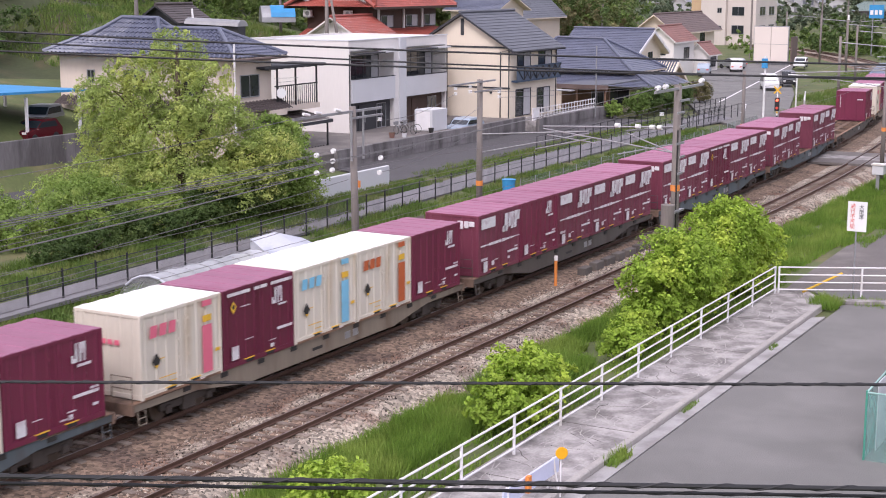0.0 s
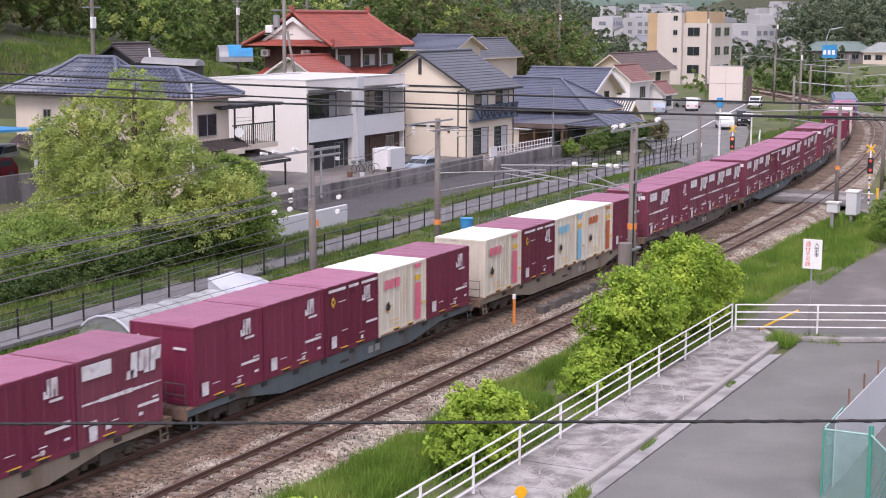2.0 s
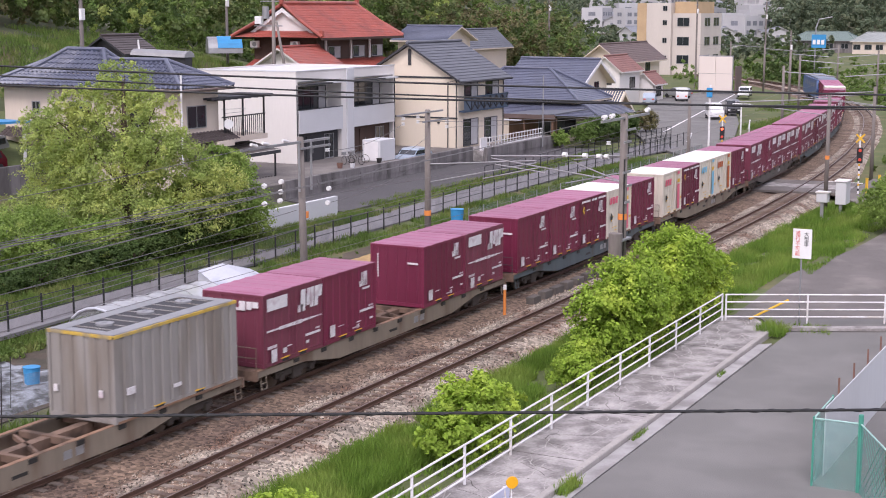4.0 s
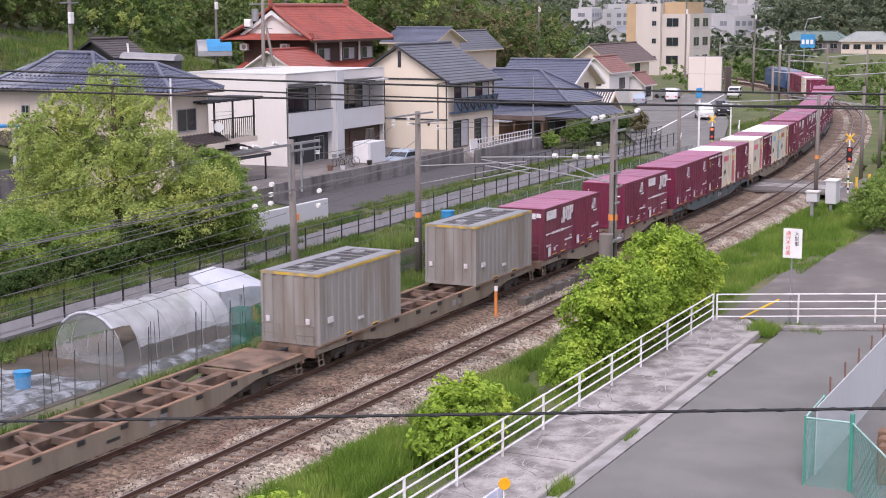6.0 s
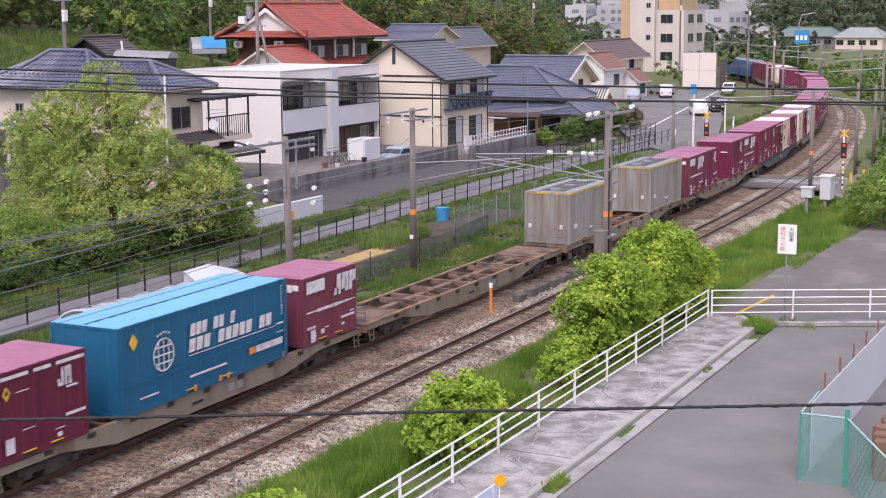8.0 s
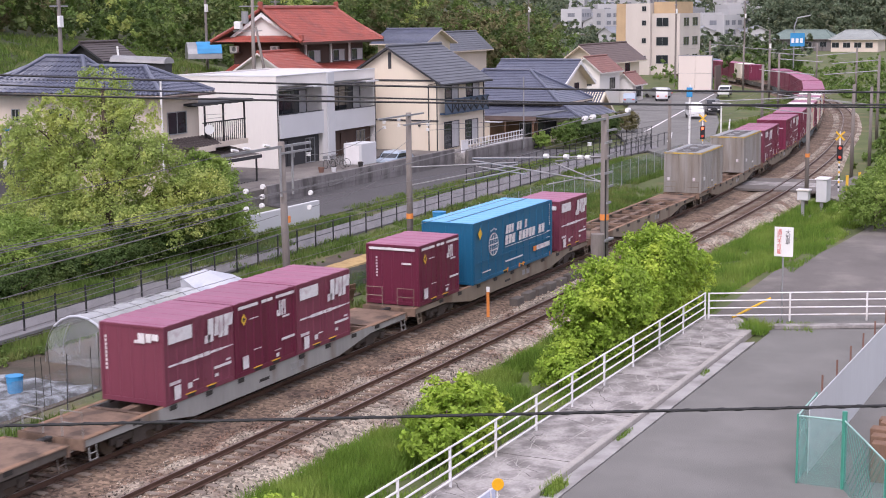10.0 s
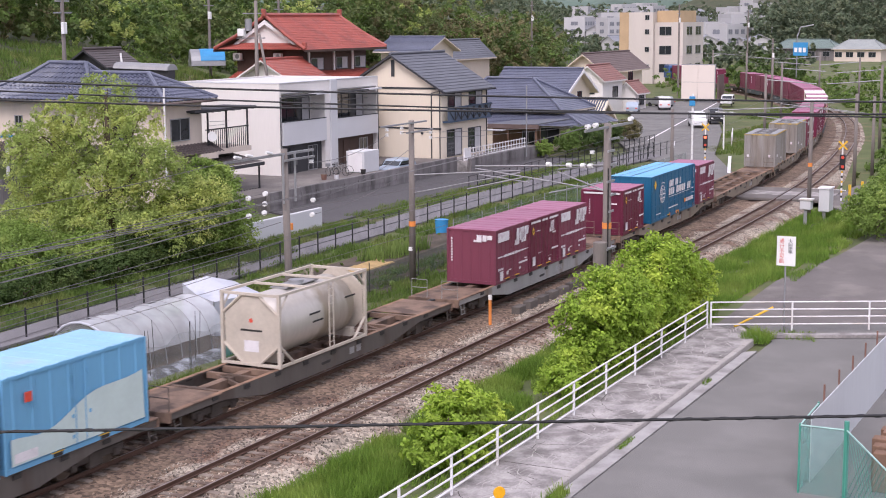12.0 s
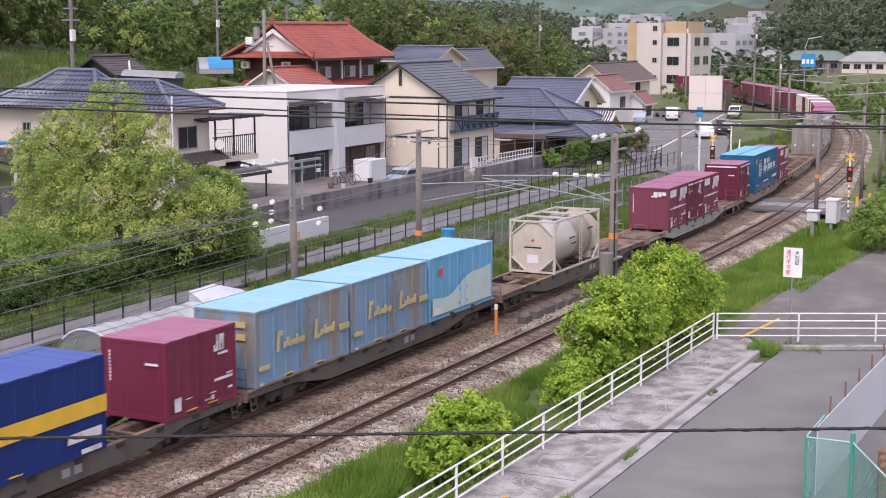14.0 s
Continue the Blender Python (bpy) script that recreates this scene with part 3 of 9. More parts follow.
def window(h, face, at, a0, a1, z0, z1, frame_m=None, pane_m=None, curtain=False, bars=1):
    """A window on the front ('f', at y) or left ('l', at x) wall."""
    d = -1
    frame_m = frame_m or M_STEEL

    def bx(bm, a, b, lo, hi, out0, out1):
        if face == "f":
            box(bm, a, b, at + d * out1, at + d * out0, lo, hi)
        else:
            box(bm, at + d * out1, at + d * out0, a, b, lo, hi)
    bm = bmesh.new()
    t = 0.06
    bx(bm, a0, a1, z0 - t, z0, 0, 0.08)
    bx(bm, a0, a1, z1, z1 + t, 0, 0.06)
    bx(bm, a0 - t, a0, z0 - t, z1 + t, 0, 0.06)
    bx(bm, a1, a1 + t, z0 - t, z1 + t, 0, 0.06)
    bars_at = []
    for i in range(bars):
        c = a0 + (a1 - a0) * (i + 1) / (bars + 1)
        bars_at.append(c)
    w = part("window", bm, frame_m, h)
    for c in bars_at:
        bm = bmesh.new()
        bx(bm, c - 0.025, c + 0.025, z0, z1, 0, 0.05)
        part("glazing_bar", bm, frame_m, w)
    for i in range(bars + 1):
        bm = bmesh.new()
        u0 = a0 + (a1 - a0) * i / (bars + 1) + (0.025 if i else 0)
        u1 = a0 + (a1 - a0) * (i + 1) / (bars + 1) - (0.025 if i < bars else 0)
        bx(bm, u0, u1, z0, z1, 0.002, 0.012)
        part("pane", bm, M_CURTAIN if curtain and i == bars else (pane_m or M_PANE), w)
    return w


def walls(h, x0, x1, y0, y1, z0, z1, m, gable=None, name="wall"):
    """Four walls as one shell with thickness; gable: ('x' or 'y', ridge height) closes the gables."""
    t = 0.2
    for a in ((x0, x1, y0, y0 + t), (x0, x1, y1 - t, y1), (x0, x0 + t, y0 + t, y1 - t), (x1 - t, x1, y0 + t, y1 - t)):
        part(name, boxes((*a, z0, z1)), m, h)
    if gable:
        ax, zr = gable
        for k in (0, 1):
            bm = bmesh.new()
            if ax == "x":
                c = x0 if k == 0 else x1 - t
                prism(bm, [(y0, z1), (y1, z1), ((y0 + y1) / 2, zr)], "x", c, c + t)
            else:
                c = y0 if k == 0 else y1 - t
                prism(bm, [(x0, z1), (x1, z1), ((x0 + x1) / 2, zr)], "y", c, c + t)
            part("gable", bm, m, h)


# white rendered duplex with flat roof
h = thing("duplex_house", label="white rendered two-storey duplex with flat roof and balconies", category="house")
X0, X1, Y0, Y1, Z0, ZT = 95.6, 111.0, 61.4, 72.0, 0.2, 8.05
walls(h, X0, X1, Y0 + 1.3, Y1, Z0, ZT, M_WHITEWALL)
part("wall", boxes((X0, X0 + 0.25, Y0, Y0 + 1.3, Z0, ZT)), M_WHITEWALL, h)
part("wall", boxes((X1 - 0.3, X1, Y0, Y0 + 1.3, Z0, ZT)), M_WHITEWALL, h)
part("roof", boxes((X0 + 0.26, X1 - 0.31, Y0 + 0.2, Y1 - 0.3, ZT - 0.45, ZT - 0.12)), M_PALEGREY, h)
part("parapet", boxes((X0 + 0.25, X1 - 0.3, Y0, Y0 + 0.18, ZT - 0.72, ZT + 0.01)), M_WHITEWALL, h)
part("coping", boxes((X0 - 0.04, X1 + 0.04, Y0 - 0.05, Y0 + 0.24, ZT + 0.025, ZT + 0.085)), M_PALEGREY, h)
part("coping", boxes((X0 - 0.04, X0 + 0.28, Y0 + 0.245, Y1, ZT + 0.025, ZT + 0.085)), M_PALEGREY, h)
part("soffit", boxes((X0 + 0.26, X1 - 0.31, Y0 + 0.19, Y0 + 1.29, ZT - 0.8, ZT - 0.62)), M_PALEGREY, h)
part("pier", boxes((102.2, 102.95, Y0 - 0.02, Y0 + 1.3, Z0, ZT - 0.72)), M_WHITEWALL, h)
part("pier", boxes((102.96, 104.0, Y0 - 0.14, Y0 + 1.3, Z0, ZT + 0.02)), M_PALEGREY, h)
for a, b, top, w0, w1 in ((X0 + 0.25, 102.2, 5.12, 97.5, 101.9), (104.0, X1 - 0.3, 4.95, 105.9, 110.6)):
    part("balcony_front", boxes((a, b, Y0 - 0.16, Y0 - 0.02, 3.35, top)), M_PALEGREY, h)
    part("balcony_floor", boxes((a, b, Y0, Y0 + 1.25, 3.35, 3.55)), M_PALEGREY, h)
    part("balcony_cap", boxes((a, b, Y0 - 0.18, Y0, top + 0.005, top + 0.06)), M_CHARCOAL, h)
    part("awning", boxes((a, a + (b - a) * 0.62, Y0 - 0.75, Y0 + 0.1, ZT - 1.0, ZT - 0.9)), M_CHARCOAL, h)
    part("awning_edge", boxes((a + (b - a) * 0.62 + 0.01, b, Y0 - 0.55, Y0 + 0.1, ZT - 1.0, ZT - 0.88)), M_PALEGREY, h)
    window(h, "f", Y0 + 1.3, w0, w1, 4.3, 6.75, M_CHARCOAL, curtain=True, bars=3)
    part("clothes_pole", tubes(([(a + 0.4, Y0 + 0.5, 6.35), (b - 0.6, Y0 + 0.5, 6.35)], 0.025), n=6), M_STEEL, h)
for a, b, m in ((X0 + 0.25, 102.2, M_CHARCOAL), (104.0, X1 - 0.3, M_BROWNWALL)):
    part("porch_wall", boxes((a, b, Y0 + 0.35, Y0 + 0.55, Z0, 3.35)), m, h)
    window(h, "f", Y0 + 0.35, a + 4.3, a + 5.6, 1.15, 3.0, M_STEEL, bars=1)
    dr = part("door", boxes((a + 1.6, a + 2.6, Y0 + 0.28, Y0 + 0.345, 0.95, 3.05)), m, h)
    part("door_handle", boxes((a + 2.4, a + 2.45, Y0 + 0.22, Y0 + 0.278, 1.7, 2.3)), M_STEEL, dr)
part("downpipe", tubes(([(X1 - 0.1, Y0 - 0.06, Z0), (X1 - 0.1, Y0 - 0.06, ZT - 1.0)], 0.045)), M_CHARCOAL, h)
part("downpipe", tubes(([(X0 + 0.02, Y0 - 0.06, Z0), (X0 + 0.02, Y0 - 0.06, ZT - 1.0)], 0.04)), M_CHARCOAL, h)
part("vent", tubes(([(X0, 66.0, 3.4), (X0 - 0.1, 66.0, 3.4)], 0.12)), M_STEEL, h)

# cream gabled house with a blue lattice balcony
h = thing("gabled_house", label="cream sided two-storey house with dark gable roof and blue balcony", category="house")
X0, X1, Y0, Y1, Z0, ZE, ZR = 113.0, 122.35, 56.4, 65.6, 0.2, 6.95, 9.75
walls(h, X0, X1, Y0, Y1, Z0, ZE, M_CREAMWALL, ("x", ZR))
gable_roof(h, X0, X1, Y0, Y1, ZE + 0.12, ZR + 0.12, "x", M_TILE_GREY, M_CHARCOAL, over=0.55, amp=0.0, row=0.42)
part("belt_course", boxes((X0 - 0.05, X0, Y0, Y1, 6.95, 7.1)), M_CHARCOAL, h)
part("belt_course", boxes((X0 - 0.05, X0, Y0, Y1, 3.55, 3.68)), M_CHARCOAL, h)
part("gable_slit", boxes((X0 - 0.06, X0, 60.85, 61.15, 8.0, 9.4)), M_CHARCOAL, h)
for y, z in ((58.2, 3.2), (62.6, 6.6), (63.8, 4.4)):
    part("vent", tubes(([(X0 - 0.1, y, z), (X0, y, z)], 0.11)), M_CHARCOAL, h)
part("downpipe", tubes(([(X0 - 0.06, Y0 + 0.1, Z0), (X0 - 0.06, Y0 + 0.1, ZE)], 0.05)), M_CHARCOAL, h)
part("downpipe", tubes(([(X1 - 0.3, Y0 - 0.07, Z0), (X1 - 0.3, Y0 - 0.07, ZE)], 0.05)), M_CHARCOAL, h)
window(h, "f", Y0, 114.3, 116.8, 4.3, 6.6, M_CHARCOAL, curtain=True)
window(h, "f", Y0, 118.5, 121.1, 4.3, 6.5, M_CHARCOAL, curtain=True)
window(h, "f", Y0, 114.1, 116.9, 1.2, 3.4, M_CHARCOAL, curtain=True)
window(h, "f", Y0, 118.3, 120.8, 1.2, 3.3, M_CHARCOAL, curtain=True)
M_NAVYSTEEL = mat("dark_blue_steel", (0.04, 0.065, 0.11), 0.5, 0.15, 1.0, 10, 0.0)
bal = part("balcony", boxes((113.25, 122.1, Y0 - 0.55, Y0, 4.1, 4.25)), M_NAVYSTEEL, h)
part("balcony_rail", boxes((113.25, 122.1, Y0 - 0.57, Y0 - 0.49, 5.32, 5.42)), M_NAVYSTEEL, bal)
part("balcony_panel", boxes((113.25, 122.1, Y0 - 0.50, Y0 - 0.48, 4.25, 5.32)), mat("blue_grey_panel", (0.085, 0.115, 0.165), 0.5, 0.15, 1.0, 10, 0.0), bal)
part("lattice_bar", tubes(([(113.3, Y0 - 0.53, 5.3), (114.5, Y0 - 0.53, 4.27)], 0.04)), M_BLACKSTEEL, bal)
for i in range(6):
    a = 114.65 + i * 1.24
    part("lattice_bar", tubes(([(a, Y0 - 0.53, 4.27), (a + 1.2, Y0 - 0.53, 5.3)], 0.045)), M_BLACKSTEEL, bal)
    part("lattice_bar", tubes(([(a + 1.2, Y0 - 0.54, 4.27), (a, Y0 - 0.54, 5.3)], 0.045)), M_BLACKSTEEL, bal)
    part("baluster", boxes((a - 0.035, a + 0.035, Y0 - 0.57, Y0 - 0.49, 4.25, 5.32)), M_BLACKSTEEL, bal)
part("downpipe", tubes(([(X0 - 0.06, Y0 + 0.9, Z0), (X0 - 0.06, Y0 + 0.9, ZE - 0.3), (X0 - 0.5, Y0 - 0.4, ZE - 0.05)], 0.05)), M_CHARCOAL, h)
part("gutter", tubes(([(X0 - 0.5, Y0 - 0.62, ZE - 0.28), (X1 + 0.5, Y0 - 0.62, ZE - 0.28)], 0.07)), M_CHARCOAL, h)
pf = thing("garden_fence", label="white aluminium garden fence before the cream house", category="fence")
for i in range(22):
    x = 113.6 + i * 0.62
    part("post", boxes((x, x + 0.06, 54.55, 54.61, 0.9, 1.95)), M_WHITEPAINT, pf)
for z in (1.1, 1.45, 1.85):
    part("rail", boxes((113.6, 126.7, 54.5, 54.55, z, z + 0.07)), M_WHITEPAINT, pf)
part("gate_panel", boxes((113.4, 114.7, 54.4, 54.48, 0.9, 2.0)), M_WHITEPAINT, pf)

# beige house with blue glazed tiles, behind the tree
h = thing("tiled_house", label="beige two-storey house with blue glazed tile hip roof", category="house")
X0, X1, Y0, Y1, Z0, ZE = 79.3, 83.6, 60.0, 75.2, 0.2, 7.5
walls(h, X0, X1, Y0, Y1, Z0, ZE, M_BEIGEWALL)
hip_roof(h, X0, X1, Y0, Y1, ZE + 0.1, 9.3, (81.45, 62.7), (81.45, 72.6), M_TILE_BLUE, M_BEIGEWALL, over=0.8, amp=0.06, pitch=0.4, row=0.42, lift=0.07)
hip_roof(h, 80.3, 82.6, 66.9, 73.0, 8.42, 9.95, (81.45, 68.0), (81.45, 71.2), M_TILE_BLUE, M_BEIGEWALL, over=0.45, amp=0.06, pitch=0.4, row=0.42, lift=0.07)
part("gutter", tubes(([(X0 - 0.85, Y0 - 0.8, ZE - 0.02), (X0 - 0.85, Y1 + 0.8, ZE - 0.02)], 0.08)), M_ROOFBROWN, h)
part("gutter", tubes(([(X0 - 0.8, Y0 - 0.85, ZE - 0.02), (X1 + 0.8, Y0 - 0.85, ZE - 0.02)], 0.08)), M_ROOFBROWN, h)
window(h, "f", Y0, 80.1, 82.1, 4.95, 6.35, M_STEEL)
window(h, "l", X0, 62.5, 64.3, 4.9, 6.5, M_STEEL)
window(h, "l", X0, 67.5, 69.3, 4.9, 6.5, M_STEEL)
window(h, "l", X0, 72.0, 72.6, 5.6, 6.4, M_STEEL)
window(h, "l", X0, 62.0, 64.6, 1.4, 3.4, M_STEEL)
bm = bmesh.new()
slope(bm, (78.2, 75, 4.0), (78.2, 58.9, 4.0), (79.3, 60.0, 4.6), (79.3, 75, 4.6), amp=0.05, pitch=0.4)
slope(bm, (78.2, 58.9, 4.0), (84.6, 58.9, 4.0), (84.6, 60.0, 4.6), (79.3, 60.0, 4.6), amp=0.05, pitch=0.4)
part("skirt_roof", bm, M_TILE_DARK, h)
# open balcony and porch at its end
part("balcony_floor", boxes((83.65, 88.8, 59.5, 62.2, 3.7, 4.05)), M_BEIGEWALL, h)
part("balcony_side", boxes((81.8, 83.6, 58.7, 59.2, 3.62, 3.98)), M_BEIGEWALL, h)
part("canopy", boxes((81.9, 89.3, 59.3, 62.2, 6.72, 6.86)), M_CHARCOAL, h)
for k in range(9):
    part("canopy_rib", boxes((82.3 + 0.82 * k, 82.38 + 0.82 * k, 59.25, 62.2, 6.64, 6.715)), M_BLACKSTEEL, h)
for x in (83.8, 86.0, 88.6):
    part("canopy_post", boxes((x - 0.05, x + 0.05, 59.6, 59.7, 4.05, 6.64)), M_BLACKSTEEL, h)
part("balcony_rail", boxes((83.4, 88.6, 59.52, 59.6, 5.43, 5.51)), M_BLACKSTEEL, h)
for i in range(20):
    x = 83.6 + i * 0.255
    part("baluster", boxes((x - 0.02, x + 0.02, 59.54, 59.58, 4.1, 5.43)), M_BLACKSTEEL, h)
bm = bmesh.new()
slope(bm, (79.6, 58.2, 2.95), (88.4, 58.2, 2.95), (88.4, 61.8, 3.65), (79.6, 61.8, 3.65), amp=0.0, row=0.5)
cp = part("porch_roof", bm, M_TILE_DARK, h)
part("porch_edge", boxes((79.6, 88.4, 58.12, 58.22, 2.72, 2.95)), M_CHARCOAL, cp)
for x in (80.0, 84.2, 88.0):
    part("porch_post", boxes((x - 0.05, x + 0.05, 58.3, 58.4, 0.0, 2.75)), M_BLACKSTEEL, h)
part("porch_wall", boxes((80.6, 86.6, 61.9, 62.1, 0.0, 3.6)), M_BEIGEWALL, h)
part("dish", tubes(([(83.9, 59.4, 5.0), (83.84, 59.34, 5.02)], 0.34), n=14), M_PORC, h)
part("aerial", tubes(([(82.6, 59.0, 6.1), (85.4, 59.0, 6.0)], 0.015), ([(83.0, 59.0, 5.8), (84.9, 59.0, 5.8)], 0.015)), M_STEEL, h)
for i in range(12):
    part("porch_slat", boxes((84.0 + i * 0.36, 84.1 + i * 0.36, 58.42, 58.46, 0.1, 1.15)), M_BLACKSTEEL, h)

# red tiled house on the rise
h = thing("red_roof_house", label="dark timber house with tiered red glazed tile roofs", category="house")
X0, X1, Y0, Y1, ZG = 126.1, 139.4, 78.5, 85.9, 1.5
walls(h, X0, X1, Y0, Y1, 5.0, 10.0, M_BROWNWALL)
walls(h, X0 - 1, X1 + 1, Y0 - 1.2, Y1, ZG, 6.9, M_WHITEWALL)
TILE = dict(amp=0.035, pitch=0.34, row=0.32)
RY = (Y0 + Y1) / 2
for q in (((124.4, 76.8, 9.95), (141.0, 76.8, 9.95), (140.1, RY, 13.25), (125.7, RY, 13.25)), ((141.0, 87.6, 9.95), (124.4, 87.6, 9.95), (125.7, RY, 13.25), (140.1, RY, 13.25))):
    bm = bmesh.new()
    slope(bm, *q, **TILE)
    rf = part("roof", bm, M_TILE_RED, h)
    bm = bmesh.new()
    thick_roof(bm, [(p[0], p[1], p[2] - 0.02) for p in q], 0.2)
    part("roof_board", bm, M_BROWNWALL, rf)
bm = bmesh.new()
tube(bm, [(125.5, RY, 13.35), (140.3, RY, 13.35)], 0.22, 8)
part("ridge", bm, M_TILE_RED, h)
for x in (125.5, 140.3):
    part("ridge_end", boxes((x - 0.15, x + 0.15, RY - 0.25, RY + 0.25, 13.2, 13.95), bevel=0.06), M_TILE_RED, h)
for (xa, ya, za), (xb, yb, zb) in (((125.7, RY, 13.3), (124.45, 76.85, 10.0)), ((125.7, RY, 13.3), (124.45, 87.55, 10.0)), ((140.1, RY, 13.3), (140.95, 76.85, 10.0))):
    part("verge_tiles", tubes(([(xa, ya, za), (xa + (xb - xa) * 0.5, ya + (yb - ya) * 0.5, za + (zb - za) * 0.54), (xb, yb, zb + 0.06)], 0.17)), M_TILE_RED, h)
part("corner_ornament", boxes((124.6, 125.0, 76.9, 77.35, 10.1, 10.75), bevel=0.08), M_TILE_RED, h)
bm = bmesh.new()
prism(bm, [(78.9, 10.55), (85.5, 10.55), (RY, 12.75)], "x", 126.0, 126.2)
part("gable", bm, M_WHITEWALL, h, "white plastered gable")
for sgn in (-1, 1):
    bm = bmesh.new()
    prism(bm, [(RY, 12.45), (RY, 12.85), (RY + sgn * 3.75, 10.5), (RY + sgn * 3.75, 10.15)], "x", 125.55, 125.72)
    part("bargeboard", bm, M_WHITEPAINT, h, "white bargeboard of the gable")
bm = bmesh.new()
slope(bm, (124.4, 87.5, 9.97), (124.4, 76.9, 9.97), (126.0, 78.6, 10.6), (126.0, 85.8, 10.6), **TILE)
part("skirt_roof", bm, M_TILE_RED, h)
bm = bmesh.new()
slope(bm, (X0 - 2.0, Y0 - 2.8, 6.75), (X1 + 2.6, Y0 - 2.8, 6.75), (X1, Y0, 7.75), (X0, Y0, 7.75), **TILE)
slope(bm, (X0 - 2.6, Y1, 6.75), (X0 - 2.6, Y0 - 2.8, 6.75), (X0, Y0, 7.75), (X0, Y1, 7.75), **TILE)
part("skirt_roof", bm, M_TILE_RED, h)
for a in (128.3, 133.2, 137.0):
    window(h, "f", Y0, a, a + 2.2, 7.95, 9.0, M_STEEL, curtain=True)
    part("pillar", boxes((a - 0.75, a - 0.45, Y0 - 0.14, Y0 - 0.01, 7.75, 9.95)), M_WHITEWALL, h)
window(h, "l", X0, 79.3, 80.1, 8.2, 9.1, M_STEEL)
for y in (80.2, 85.0):
    au = part("air_unit", boxes((125.3, 125.75, y, y + 0.9, 8.95, 9.6), bevel=0.04), M_PORC, h)
    part("fan_grille", tubes(([(125.27, y + 0.35, 9.27), (125.29, y + 0.35, 9.27)], 0.24), n=12), M_STEEL, au)
    part("bracket", boxes((125.3, 126.1, y + 0.1, y + 0.8, 8.85, 8.94)), M_STEEL, au)
walls(h, 119.3, 123.3, 74.9, 81.4, ZG, 7.1, M_WHITEWALL, ("x", 8.85))
gable_roof(h, 119.3, 125.2, 74.9, 81.4, 7.2, 9.15, "x", M_TILE_RED, M_WHITEWALL, over=0.8)
part("eave_board", boxes((119.2, 119.29, 75.2, 81.1, 7.15, 7.4)), M_TIMBER, h)


def plain_house(x0, x1, y0, y1, z0, eave, ridge, axis, wall_m, roof_m, label, wins=(), amp=0.0, over=0.5, row=0.4):
    h = thing("house", label=label, category="house")
    walls(h, x0, x1, y0, y1, z0, eave, wall_m, (axis, ridge))
    gable_roof(h, x0, x1, y0, y1, eave + 0.1, ridge + 0.1, axis, roof_m, wall_m, over=over, amp=amp, row=row)
    for w in wins:
        window(h, w[0], y0 if w[0] == "f" else x0, *w[1:], M_CHARCOAL)
    return h


h = plain_house(152.0, 160.0, 60.9, 69.0, -0.3, 4.9, 7.15, "y", M_CREAMWALL, M_TILE_BLUE, "cream gabled house with blue-grey tile roof", [("f", 153.6, 155.4, 2.9, 4.0), ("f", 156.2, 157.4, 3.4, 4.7), ("l", 62.6, 64.2, 3.1, 4.2)], over=0.8, row=0.34)
for sgn in (-1, 1):
    bm = bmesh.new()
    prism(bm, [(156.0, 6.85), (156.0, 7.2), (156.0 + sgn * 4.75, 4.75), (156.0 + sgn * 4.75, 4.4)], "y", 60.05, 60.15)
    part("bargeboard", bm, M_WHITEPAINT, h, "white bargeboard")
h = thing("house", label="low house with tiered dark blue tile hip roofs", category="house")
walls(h, 140.0, 148.0, 56.6, 66.5, -0.3, 3.5, M_BEIGEWALL)
hip_roof(h, 140.0, 148.0, 56.6, 67.5, 3.55, 6.6, (144.0, 61.1), (144.0, 66.4), M_TILE_BLUE, M_BEIGEWALL, over=0.7, amp=0.0, row=0.3)
bm = bmesh.new()
slope(bm, (137.8, 64.5, 2.2), (137.8, 53.0, 2.2), (140.0, 55.8, 3.3), (140.0, 64.5, 3.3), amp=0.0, row=0.3)
slope(bm, (137.8, 53.0, 2.2), (148.0, 53.0, 2.2), (148.0, 55.8, 3.3), (140.0, 55.8, 3.3), amp=0.0, row=0.3)
part("skirt_roof", bm, M_TILE_BLUE, h)
bm = bmesh.new()
tube(bm, [(137.8, 53.0, 2.28), (140.0, 55.8, 3.38)], 0.12, 6)
part("ridge", bm, M_TILE_BLUE, h)
part("porch_wall", boxes((138.6, 139.95, 54.6, 64.0, -0.3, 2.3)), M_BEIGEWALL, h)
window(h, "l", 138.6, 56.0, 58.4, 0.4, 1.9, M_CHARCOAL)
window(h, "l", 138.6, 59.6, 62.0, 0.4, 1.9, M_CHARCOAL)
h = thing("lean_to", label="timber lean-to with flat grey sheet roof beside the house", category="lean-to")
bm = bmesh.new()
thick_roof(bm, [(128.4, 54.0, 3.1), (128.4, 60.3, 2.75), (136.8, 60.3, 2.75), (136.8, 54.0, 3.1)], 0.12)
part("roof", bm, M_TILE_GREY, h)
part("roof_edge", boxes((128.3, 128.39, 53.9, 60.35, 2.6, 3.0)), M_ROOFBROWN, h)
part("wall", boxes((131.8, 132.0, 55.2, 60.2, -0.3, 2.6)), M_TIMBER, h)
part("awning", boxes((127.2, 128.25, 57.2, 59.4, 2.42, 2.5)), M_PALEGREY, h)
window(h, "l", 131.8, 55.8, 57.0, 0.9, 2.1, M_STEEL)
for y in (54.3, 57.2, 60.0):
    part("post", boxes((128.6, 128.75, y - 0.07, y + 0.07, -0.3, 2.72)), M_TIMBER, h)
h = plain_house(147.2, 152.2, 55.4, 59.2, -0.3, 2.15, 4.1, "y", M_CREAMWALL, M_TILE_BLUE, "small tiled gate house beside the road", amp=0.09, row=0.35)
